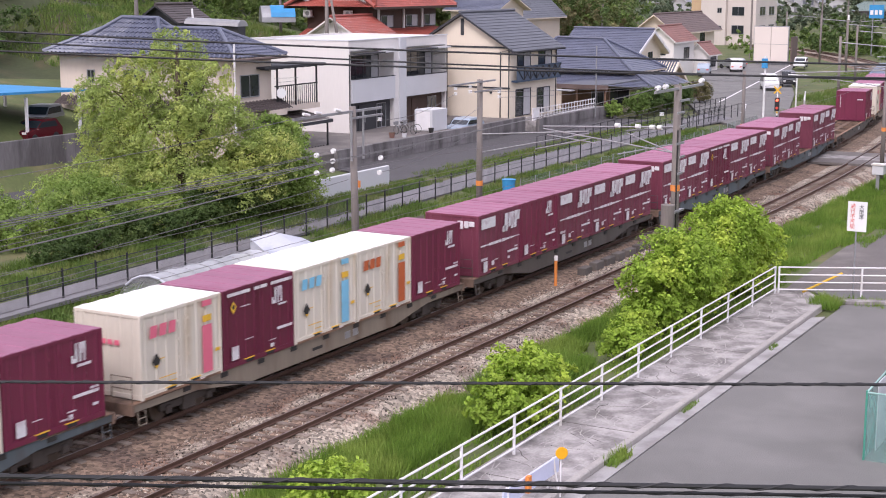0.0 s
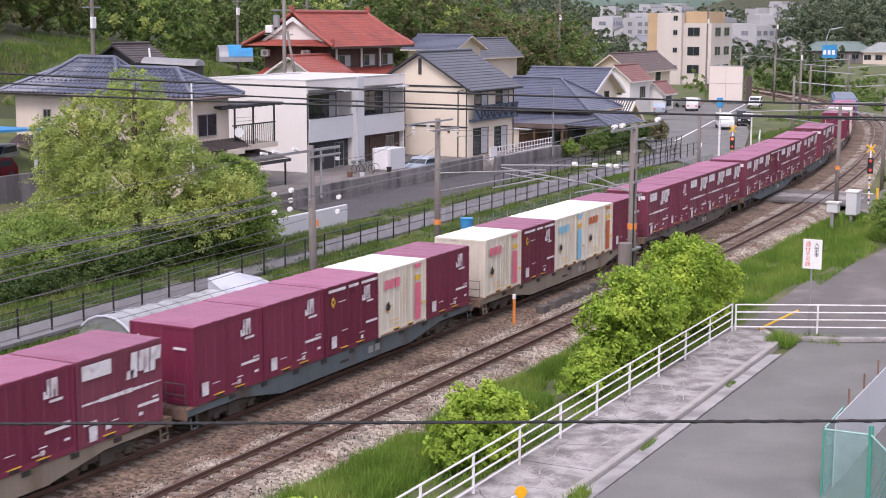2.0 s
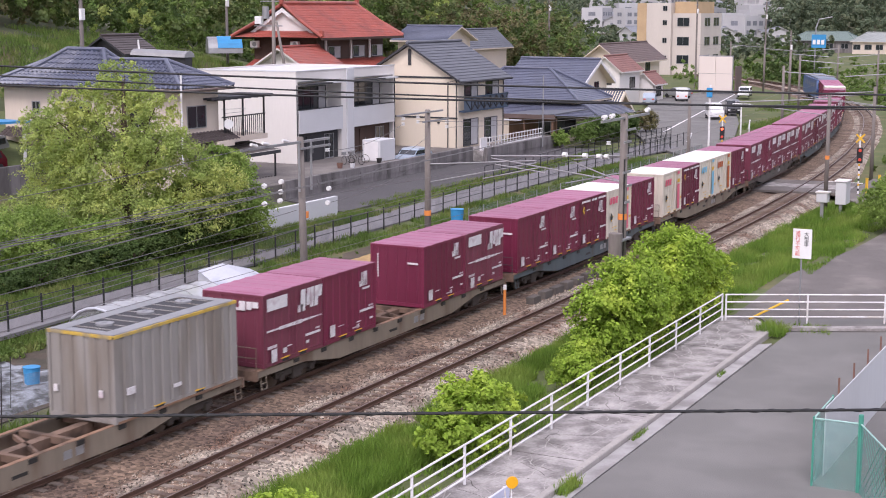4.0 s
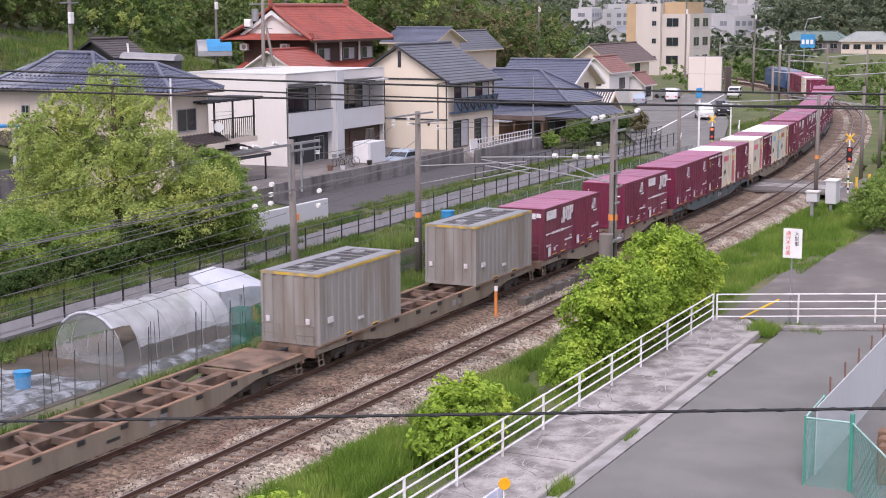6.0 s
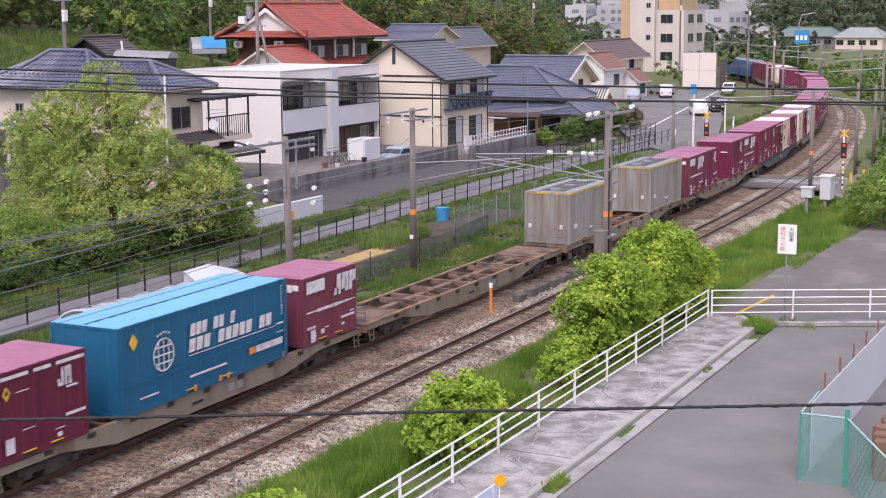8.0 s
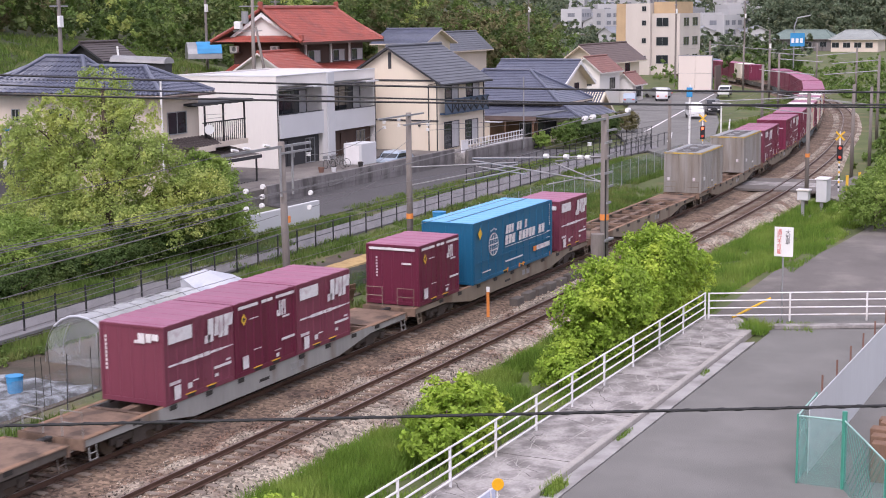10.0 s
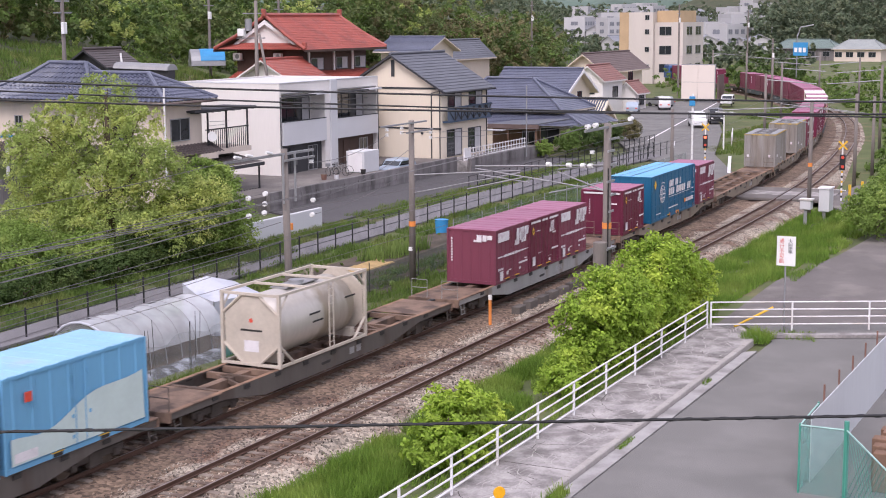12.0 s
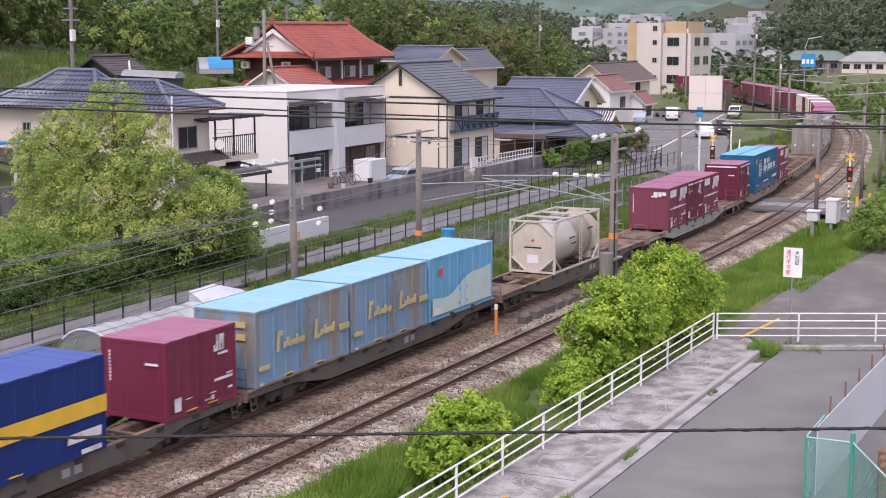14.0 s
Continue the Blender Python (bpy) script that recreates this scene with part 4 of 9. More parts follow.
for sgn in (-1, 1):
    bm = bmesh.new()
    prism(bm, [(149.7, 3.75), (149.7, 4.15), (149.7 + sgn * 3.0, 1.9), (149.7 + sgn * 3.0, 1.55)], "y", 54.82, 54.9)
    part("bargeboard", bm, M_CREAMWALL, h, "cream bargeboard")
M_FADEDRED = mat("faded_red_roof", (0.25, 0.12, 0.10), 0.6, 0.2, 0.7, 5, 0.05)
plain_house(204.0, 222.5, 76, 81, -0.3, 5.7, 7.6, "x", M_CREAMWALL, M_ROOFBROWN, "long cream building with brown sheet roof", [("f", 216, 218, 3.4, 4.8), ("f", 219, 221, 1.2, 2.6), ("l", 77.5, 79, 3.2, 4.4)], over=1.0)
plain_house(192.0, 200.0, 71.2, 75.4, -0.3, 4.6, 6.3, "x", M_WHITEWALL, M_FADEDRED, "white house with faded red roof", [("l", 72.4, 73.4, 2.6, 3.6), ("f", 196, 198, 2.0, 3.4)])
plain_house(200.6, 205.0, 69.4, 72.0, -0.3, 2.6, 3.8, "x", M_WHITEWALL, M_FADEDRED, "small white annexe with faded red roof", [("f", 202, 204, 0.6, 1.9)])
plain_house(172, 180, 88.0, 94.6, 2, 8.9, 10.4, "y", M_BEIGEWALL, M_TILE_BLUE, "house with blue roof below the wood", [], over=0.8)
plain_house(178, 196, 90, 94, 2, 8.0, 9.8, "x", M_BEIGEWALL, M_TILE_GREY, "house with grey tile roof below the wood", [], over=0.8)
plain_house(104, 108, 84.6, 88.6, 6.5, 9.1, 10.3, "x", M_CHARCOAL, M_TILE_DARK, "low dark farm shed on the slope", [], over=0.6)

# four-storey block and blank board in the distance
h = thing("apartment_block", label="cream four-storey concrete block with small dark windows", category="building")
M_PALEBLOCK = mat("pale_pinkish_render", (0.60, 0.54, 0.49), 0.85, 0.08, 0.4, 6, 0.03, streak=True)
M_OCHRE = mat("ochre_render", (0.52, 0.37, 0.22), 0.8, 0.15, 0.5, 8, 0.05)
walls(h, 287, 303, 95.85, 102.9, -1, 13.9, M_PALEBLOCK)
part("roof", boxes((287.2, 302.8, 96.05, 102.7, 13.5, 13.7)), M_CONC, h)
part("wall_panel", boxes((286.9, 286.98, 100.95, 102.9, 3.0, 13.9)), M_OCHRE, h, "ochre painted wall strip")
walls(h, 288, 302, 90.0, 95.8, -1, 11.9, M_PALEBLOCK)
part("roof", boxes((288.2, 301.8, 90.2, 95.6, 11.5, 11.7)), M_CONC, h)
part("penthouse", boxes((289, 300, 91.0, 95.7, 11.72, 14.2)), M_OCHRE, h)
for z in (2.0, 5.6, 9.4):
    window(h, "l", 288, 92.4, 94.8, z, z + 1.6, M_STEEL, bars=1)
for z in (2.6, 6.1, 9.6, 12.4):
    window(h, "l", 287, 96.7, 97.5, z, z + 0.9, M_STEEL)
for z in (2.0, 5.6, 9.4):
    window(h, "f", 90.0, 290.5, 294, z, z + 1.6, M_STEEL)
    window(h, "f", 90.0, 296.5, 300, z, z + 1.6, M_STEEL)
b = thing("advertising_board", label="large blank cream sheet-metal board on a frame", category="billboard")
for i in range(2):
    for j in range(2):
        part("panel", boxes((221.0, 221.15, 64.0 + i * 2.6, 66.55 + i * 2.6, 0.5 + j * 2.6, 3.05 + j * 2.6)), M_BILLBOARD, b)
part("frame", boxes((221.16, 221.4, 63.9, 69.25, 0.4, 5.8)), M_STEEL, b)
for y in (64.3, 66.6, 68.8):
    part("leg", boxes((221.45, 221.65, y - 0.1, y + 0.1, -0.4, 5.6)), M_STEEL, b)
part("side_sheet", boxes((221.5, 224.5, 63.5, 63.7, -0.3, 4.2)), M_ROOFBROWN, b)

M_HALLROOF = mat("pale_grey_green_roof", (0.30, 0.32, 0.31), 0.7, 0.15, 0.4, 4, 0.0)
for x0, y0, w, m, rm, lab in ((455, 95, 18.5, M_WALLC, M_GREENROOF, "long low grey hall with green sheet roof"), (447, 80, 13.5, M_BEIGEWALL, M_HALLROOF, "low cream house with pale grey hip roof")):
    h = thing("hall", label=lab, category="building")
    walls(h, x0, x0 + 12, y0, y0 + w, -1, 3.2, m)
    hip_roof(h, x0, x0 + 12, y0, y0 + w, 3.3, 5.9, (x0 + 6, y0 + 3), (x0 + 6, y0 + w - 3), rm, m, amp=0.0, row=0.8)
    for k in range(4):
        window(h, "l", x0, y0 + 1.5 + k * w * 0.24, y0 + 3.5 + k * w * 0.24, 1.0, 2.4, M_STEEL)
rs = random.Random(4)
# distant town: haze is mixed into the wall, roof and window colours
M_HAZEWALL = mat("haze_paled_wall", (0.46, 0.455, 0.46), 0.85, 0.1, 0.2, 3, 0.0, rnd=0.9)
M_HAZEROOF = mat("haze_paled_roof", (0.27, 0.28, 0.31), 0.8, 0.15, 0.2, 3, 0.0, rnd=0.9)
M_HAZEGLASS = mat("haze_paled_window", (0.20, 0.21, 0.235), 0.5, 0.1, 0.5, 3, 0.0)
first = block = None
for i in range(96):
    x = rs.uniform(470, 900)
    y = x * rs.uniform(0.255, 0.392) - 4
    if first is None:
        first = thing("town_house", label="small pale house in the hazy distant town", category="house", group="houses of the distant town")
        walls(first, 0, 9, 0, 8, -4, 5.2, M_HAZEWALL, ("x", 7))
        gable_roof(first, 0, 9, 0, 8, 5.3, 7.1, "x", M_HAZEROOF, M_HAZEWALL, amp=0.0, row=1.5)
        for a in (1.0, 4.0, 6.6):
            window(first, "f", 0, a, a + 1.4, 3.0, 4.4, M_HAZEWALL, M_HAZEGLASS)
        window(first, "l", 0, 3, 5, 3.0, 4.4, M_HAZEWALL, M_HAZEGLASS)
        first.matrix_basis = pose(x, y, ground_z(x, y))
    elif block is None:
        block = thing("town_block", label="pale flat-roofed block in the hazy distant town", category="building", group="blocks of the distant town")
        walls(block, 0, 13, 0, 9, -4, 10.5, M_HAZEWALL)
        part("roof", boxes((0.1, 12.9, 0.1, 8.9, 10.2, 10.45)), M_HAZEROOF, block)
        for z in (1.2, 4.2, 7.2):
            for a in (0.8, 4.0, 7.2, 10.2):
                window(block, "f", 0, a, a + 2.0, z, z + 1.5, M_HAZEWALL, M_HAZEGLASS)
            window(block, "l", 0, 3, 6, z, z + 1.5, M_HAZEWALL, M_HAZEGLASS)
        block.matrix_basis = pose(x, y, ground_z(x, y))
    else:
        copy_thing(block if rs.random() < 0.3 else first, pose(x, y, ground_z(x, y), 0, 0, rs.uniform(-40, 40)))

# farm tunnel and sheds on the slope
h = thing("storage_tunnel", label="grey sheeted storage tunnel with blue top cover", category="shed")
for m, a0, a1, r in ((M_STEEL, 0, 10, 1.6), (M_BLUESHEET, 3, 10, 1.65)):
    bm = bmesh.new()
    pr = [(r * math.cos(k * math.pi / 10), r * 1.08 * math.sin(k * math.pi / 10)) for k in range(a0, 11)] if a0 == 0 else [(r * math.cos(k * math.pi / 10), r * 1.08 * math.sin(k * math.pi / 10)) for k in range(1, 10)]
    prism(bm, pr, "x", 0 if a0 == 0 else 1.0, 3.6)
    part("cover", bm, m, h)
h.matrix_basis = pose(131.0, 95.3, 8.1, 0, 0, -48)
rfs = thing("long_shed", label="low shed with pale rounded sheet roof on the slope", category="shed")
bm = bmesh.new()
prism(bm, [(-0.75, 0.0), (-0.6, 0.32), (-0.25, 0.52), (0.25, 0.52), (0.6, 0.32), (0.75, 0.0)], "y", -2.9, 2.9)
part("roof", bm, M_STEEL, rfs)
part("wall", boxes((-0.5, 0.5, -2.8, 2.8, -4.6, -0.01)), M_CHARCOAL, rfs)
part("flue", tubes(([(0.0, 2.5, 0.5), (0.0, 2.6, 1.3)], 0.09)), M_PORC, rfs)
rfs.matrix_basis = pose(104.0, 80.4, 8.75, 1.5)

# garden walls below the houses
for nm, a in (("wall_1", (84.0, 96.0, 54.9, 55.2, -0.3, 1.3)), ("wall_2", (96.0, 113.0, 54.9, 55.2, -0.3, 1.3)), ("wall_3", (113.0, 130.0, 53.6, 53.9, -0.3, 1.2))):
    o = tagged(part(nm, boxes(a, bevel=0.02), M_WALLC), "grey concrete block retaining wall", "wall", kind="structure")
    for i in range(int((a[1] - a[0]) / 2.0)):
        part("block", boxes((a[0] + i * 2 + 0.03, a[0] + i * 2 + 1.97, a[2] - 0.03, a[2], 0.42, 0.98)), M_WALLC, o)
tagged(part("wall_4", boxes((70.5, 79.2, 47.9, 48.15, -0.3, 1.25), bevel=0.02), M_PALEGREY), "low white rendered wall beside the yard", "wall", kind="structure")
tagged(part("wall_5", boxes((50.0, 79.0, 67.2, 67.5, -0.3, 2.9), bevel=0.02), M_WALLC), "grey block wall before the carport", "wall", kind="structure")
ub = thing("utility_shed", label="small white steel storage cabinet beside the wall", category="cabinet")
part("body", boxes((100.0, 102.4, 56.6, 58.2, 1.08, 2.75), bevel=0.03), M_PALEGREY, ub)
part("door", boxes((99.96, 99.99, 56.8, 58.0, 1.15, 2.6)), M_WHITEPAINT, ub)

cpt = thing("carport", label="timber carport with bright blue sheet roof", category="carport")
bm = bmesh.new()
prism(bm, [(62.0, 5.75), (74.6, 5.4), (74.6, 5.55), (62.0, 5.9)], "y", 68.5, 76)
part("roof", bm, M_BLUESHEET, cpt)
for x, y in ((65.3, 68.8), (69.4, 68.8), (74.2, 68.8), (65.3, 75.5), (74.2, 75.5)):
    part("post", boxes((x - 0.08, x + 0.08, y - 0.08, y + 0.08, 1.6, 5.3)), M_WHITEPAINT, cpt)
part("back_boards", boxes((63.0, 70.0, 76.2, 76.4, 0.5, 4.6)), M_TIMBER, cpt)


# ---- cars ----
def car(x, y, z, rz, paint, label, L=4.0, H=1.5, van=False):
    c = thing("car", x, y, z, rz, label, "car", "parked cars")
    w = 0.82
    bm = bmesh.new()
    if van:
        pr = [(-L / 2, 0.35), (L / 2, 0.35), (L / 2, 0.95), (L / 2 - 0.55, 1.15), (L / 2 - 1.3, H), (-L / 2 + 0.15, H), (-L / 2, 1.1)]
    else:
        pr = [(-L / 2, 0.32), (L / 2, 0.32), (L / 2, 0.72), (L / 2 - 0.25, 0.86), (L / 2 - 1.1, 0.95), (L / 2 - 1.75, H), (-L / 2 + 0.6, H), (-L / 2 + 0.1, 0.98), (-L / 2, 0.9)]
    prism(bm, pr, "y", -w, w)
    bmesh.ops.bevel(bm, geom=bm.edges[:], offset=0.06, segments=2, affect="EDGES")
    part("body", bm, paint, c)
    a, b = (-L / 2 + 0.3, L / 2 - 1.2) if van else (-L / 2 + 0.55, L / 2 - 1.5)
    for s in (-1, 1):
        bm = bmesh.new()
        prism(bm, [(a, 1.0), (b + 0.35, 1.0), (b, H - 0.14), (a + 0.2, H - 0.14)], "y", min(s * w, s * (w + 0.012)), max(s * w, s * (w + 0.012)))
        part("side_glass", bm, M_PANE, c)
    bm = bmesh.new()
    f0, f1 = (L / 2 - 0.62, L / 2 - 1.22) if van else (L / 2 - 1.12, L / 2 - 1.68)
    prism(bm, [(f0 + 0.03, 1.12 if van else 0.99), (f1 + 0.05, H - 0.1), (f1, H - 0.1), (f0 - 0.05, 1.1 if van else 0.97)], "y", -w + 0.12, w - 0.12)
    part("windscreen", bm, M_PANE, c)
    for sx in (-1, 1):
        for sy in (-1, 1):
            bm = bmesh.new()
            tube(bm, [(sx * (L / 2 - 0.75), sy * (w - 0.16), 0.31), (sx * (L / 2 - 0.75), sy * (w + 0.02), 0.31)], 0.31, 14)
            part("wheel", bm, M_BLACKSTEEL, c)
        part("lamp", boxes((sx * L / 2 - 0.05, sx * L / 2 + 0.02, -w + 0.1, -w + 0.4, 0.68, 0.82)), M_PORC if sx > 0 else M_RED, c)
        part("lamp", boxes((sx * L / 2 - 0.05, sx * L / 2 + 0.02, w - 0.4, w - 0.1, 0.68, 0.82)), M_PORC if sx > 0 else M_RED, c)
    return c


M_CARWHITE = mat("white_car_paint", (0.75, 0.75, 0.76), 0.25, 0.05, 0.5, 6, 0.0, spec=0.7)
M_CARSILVER = mat("silver_car_paint", (0.38, 0.39, 0.41), 0.3, 0.05, 0.5, 6, 0.0, metal=0.5)
M_CARDARK = mat("black_car_paint", (0.02, 0.02, 0.024), 0.25, 0.05, 0.5, 6, 0.0, spec=0.7)
M_CARRED = mat("dark_red_car_paint", (0.10, 0.009, 0.015), 0.25, 0.05, 0.5, 6, 0.0, spec=0.7)
M_CARBLUE = mat("pale_blue_car_paint", (0.36, 0.42, 0.50), 0.3, 0.05, 0.5, 6, 0.0, spec=0.6)
car(171, 51.5, 0.0, 205, M_CARWHITE, "white compact car parked beside the crossing road", 4.4, 1.8, True)
car(178, 51.3, 0.0, 200, M_CARDARK, "black box-shaped car parked on the verge", 4.2, 1.8, True)
car(203, 66, 0.0, 20, M_CARWHITE, "white van parked before the cream building", 4.6, 1.8, True)
car(194, 67.5, 0.0, 15, M_CARBLUE, "pale blue car parked before the house", 4.2, 1.5)
car(209, 68.5, 0.0, 70, M_CARSILVER, "silver car parked before the building", 4.2, 1.5)
car(216, 60.5, 0.0, 190, M_CARWHITE, "white estate car parked by the board", 4.6, 1.5)
car(105.2, 56.6, 0.3, 178, M_CARBLUE, "pale blue car behind the yard wall", 4.0, 1.45)
car(70.9, 69.6, 2.3, 185, M_CARRED, "dark red small car under the carport", 3.6, 1.5)
car(74.6, 72.6, 2.75, 200, M_CARSILVER, "silver hatchback beside the carport", 4.0, 1.55)


# ---- white pipe railing along the walkway ----
def railing(name, pts, z, label, rails=(0.17, 0.48, 0.79, 1.1), skip=()):
    r = thing(name, label=label, category="railing")
    for i, (x, y) in enumerate(pts):
        part("post", tubes(([(x, y, z - 0.1), (x, y, z + 1.12)], 0.042), n=10), M_WHITEPAINT, r)
    for (a, b) in zip(pts, pts[1:]):
        for h_ in rails:
            part("rail", tubes(([(*a, z + h_), (*b, z + h_)], 0.03), n=8), M_WHITEPAINT, r)
    return r


P_A = [(22.6 + 3.0 * k, 17.02 + 0.004 * k) for k in range(13)]
railing("pipe_railing", P_A, 0.17, "white painted four-rail pipe railing along the walkway")
railing("pipe_railing", [(58.75, 16.95), (60.25, 13.95), (61.65, 11.1), (63.05, 8.25), (64.45, 5.4), (65.9, 2.5)], 0.14, "white painted four-rail pipe railing across the walkway end")
g = thing("guard_rod", label="yellow sloping guard rod at the railing corner", category="guard rod")
part("rod", tubes(([(59.3, 16.1, 0.2), (61.2, 15.0, 0.75)], 0.05)), M_YELLOW, g)

# warning board on a post, with plain bars for its writing
b = thing("warning_sign", label="white road sign board with red and black writing on post", category="sign")
SX, SY = 60.3, 14.3
part("post", tubes(([(SX, SY, -0.05), (SX, SY, 3.9)], 0.035)), M_STEEL, b)
bd = part("board", boxes((SX - 0.08, SX - 0.05, SY - 0.42, SY + 0.36, 2.72, 3.95), bevel=0.01), M_PORC, b)
def lettering(text, size, material, parent, m, name="lettering"):
    """Raised writing in the built-in font, as a mesh; m places it."""
    cu = bpy.data.curves.new(name, "FONT")
    cu.body, cu.size, cu.extrude = text, size, 0.003
    cu.align_x, cu.align_y = "CENTER", "CENTER"
    cu.space_line = 0.98
    cu.resolution_u = 3
    tmp = bpy.data.objects.new(name, cu)
    bpy.context.scene.collection.objects.link(tmp)
    dg = bpy.context.evaluated_depsgraph_get()
    me = bpy.data.meshes.new_from_object(tmp.evaluated_get(dg))
    bpy.data.objects.remove(tmp)
    bpy.data.curves.remove(cu)
    me.materials.clear()
    me.materials.append(material)
    ob = new(name, me)
    ob.parent = parent
    ob.matrix_basis = m
    return ob


lettering("\n".join("通行不可能"), 0.21, M_RED, bd, pose(SX - 0.084, SY + 0.15, 3.33, 90, 0, -90), "red_lettering")
lettering("\n".join("大型車"), 0.21, M_CHARCOAL, bd, pose(SX - 0.084, SY - 0.2, 3.52, 90, 0, -90), "dark_lettering")
b.rotation_euler = (0, 0, 0)

# barricade with a round yellow reflector
b = thing("road_barrier", label="white plastic road barrier with round yellow reflector", category="barrier")
part("panel", boxes((29.8, 32.9, 14.92, 14.98, 0.55, 0.98), bevel=0.01), mat("pale_blue_white_board", (0.62, 0.64, 0.80), 0.5, 0.1, 1.5, 12, 0.0), b)
for x in (30.0, 32.6):
    part("leg", tubes(([(x, 14.8, 0.15), (x, 14.95, 1.0)], 0.03)), M_WHITEPAINT, b)
    part("leg", tubes(([(x, 15.1, 0.17), (x, 14.95, 1.0)], 0.03)), M_WHITEPAINT, b)
bm = bmesh.new()
tube(bm, [(32.2, 14.55, 1.3), (32.17, 14.52, 1.3)], 0.155, 20)
part("reflector", bm, mat("yellow_reflector", (0.85, 0.42, 0.01), 0.4, 0.1, 3, 20, 0.0), b)
part("reflector_post", tubes(([(32.22, 14.57, 0.15), (32.22, 14.57, 1.3)], 0.02)), M_WHITEPAINT, b)
part("lamp", boxes((30.9, 31.05, 14.8, 14.9, 0.6, 1.02)), M_ORANGE, b)

# sheet fence wall and green net fence beside the yard
w = thing("panel_fence", label="pale grey sheet fence with rusty posts", category="fence")
bm = bmesh.new()
prof_f = []
for i in range(61):
    prof_f.append((40.3 + i * 0.4, 8.7 + (0.010 if i % 2 else 0.0)))
prism(bm, prof_f + [(p[0], p[1] + 0.03) for p in prof_f[::-1]], "z", -0.15, 1.95)
part("sheet", bm, mat("pale_blue_grey_sheet", (0.55, 0.565, 0.58), 0.6, 0.08, 0.6, 6, 0.03, streak=True), w)
M_RUSTPOST = mat("rusty_post", (0.20, 0.11, 0.085), 0.8, 0.25, 3, 20, 0.1)
for i in range(9):
    x = 42.3 + i * 2.05
    part("post", tubes(([(x, 8.8, -0.1), (x, 8.8, 2.35)], 0.03)), M_RUSTPOST, w)
n_ = thing("net_fence", label="green wire net fence on green steel posts", category="fence")
M_GREENSTEEL = mat("green_steel", (0.07, 0.30, 0.22), 0.5, 0.15, 2, 15, 0.0)
M_GREENNET = mesh_mat("green_net", (0.16, 0.38, 0.34), 0.42)
fp = [(41.8, 8.85), (39.3, 8.8), (39.3, 7.55), (36.0, 5.9), (33.0, 4.4), (28.0, 1.9)]
for i, (x, y) in enumerate(fp):
    part("post", tubes(([(x, y, -0.1), (x, y, 1.95 if i != 2 else 2.15)], 0.03 if i != 2 else 0.07)), M_GREENSTEEL, n_)
for a, b_ in zip(fp, fp[1:]):
    part("top_rail", tubes(([(*a, 1.9), (*b_, 1.9)], 0.025)), mat("pale_green_steel", (0.35, 0.55, 0.50), 0.5) if a == fp[0] else bpy.data.materials["pale_green_steel"], n_)
    raw("net", [(*a, 0.0), (*b_, 0.0), (*b_, 1.88), (*a, 1.88)], [(0, 1, 2, 3)], M_GREENNET, n_)
    d = Vector((b_[0] - a[0], b_[1] - a[1], 0))
    bm = bmesh.new()
    n = int(d.length / 0.28)
    for k in range(n):
        for sgn in (1, -1):
            x0, y0 = a[0] + d.x * k / n, a[1] + d.y * k / n
            e = 1.9 / d.length
            k1 = k / n + e * sgn
            if 0 <= k1 <= 1:
                tube(bm, [(x0, y0, 0.0), (a[0] + d.x * k1, a[1] + d.y * k1, 1.88)], 0.006, 3, cap=False)
    part("net_wires", bm, M_GREENSTEEL, n_)["kind"] = "stuff"
o = thing("timber_stack", label="dark brown stack of weathered timber boards", category="timber stack")
for i in range(9):
    part("board", boxes((40.2 + 0.45 * i, 40.6 + 0.45 * i, 6.2, 7.0 + 0.1 * (i % 3), 0.0, 1.1 + 0.08 * (i % 4)), bevel=0.02), M_TIMBER, o)

# ---- black mesh fence beside the lane ----
f = thing("lane_fence", label="black steel post and rail fence beside the lane", category="fence")
LF = [(36 + 2.0 * k, 41.9 + 0.022 * (2.0 * k) if k < 20 else 42.8 + 0.018 * (2.0 * (k - 20))) for k in range(52)]
for x, y in LF:
    part("post", boxes((x - 0.03, x + 0.03, y - 0.03, y + 0.03, -0.35, 1.25)), M_BLACKSTEEL, f)
for a, b_ in zip(LF, LF[1:]):
    for z in (0.55, 1.15):
        part("rail", tubes(([(*a, z), (*b_, z)], 0.02), n=6), M_BLACKSTEEL, f)
M_LANENET = mesh_mat("dark_lane_net", (0.10, 0.11, 0.11), 0.20)
for a, b_ in zip(LF[::4], LF[4::4]):
    raw("net", [(*a, -0.3), (*b_, -0.3), (*b_, 1.12), (*a, 1.12)], [(0, 1, 2, 3)], M_LANENET, f)
f2 = thing("house_fence", label="dark rail fence above the grey retaining wall", category="fence")
for k in range(30):
    x = 100 + 1.5 * k
    part("post", boxes((x - 0.025, x + 0.025, 47.6, 47.65, 0, 1.2)), M_BLACKSTEEL, f2)
for z in (0.3, 0.75, 1.18):
    part("rail", boxes((100, 143.5, 47.6, 47.64, z, z + 0.04)), M_BLACKSTEEL, f2)
f3 = thing("crossing_fence", label="dark rail fence beside the crossing", category="fence")
for k in range(10):
    x = 121 + 1.4 * k
    part("post", boxes((x - 0.025, x + 0.025, 44.4, 44.45, -0.1, 1.3)), M_BLACKSTEEL, f3)
for z in (0.4, 0.8, 1.25):
    part("rail", boxes((121, 133.6, 44.4, 44.44, z, z + 0.04)), M_BLACKSTEEL, f3)
pg = thing("line_net", label="grey-green wire net fence along the railway strip", category="fence")
for k in range(24):
    x = 76 + 2.0 * k
    part("post", tubes(([(x, 37.2 + 0.02 * k, -0.4), (x, 37.2 + 0.02 * k, 1.5)], 0.03)), M_STEEL, pg)
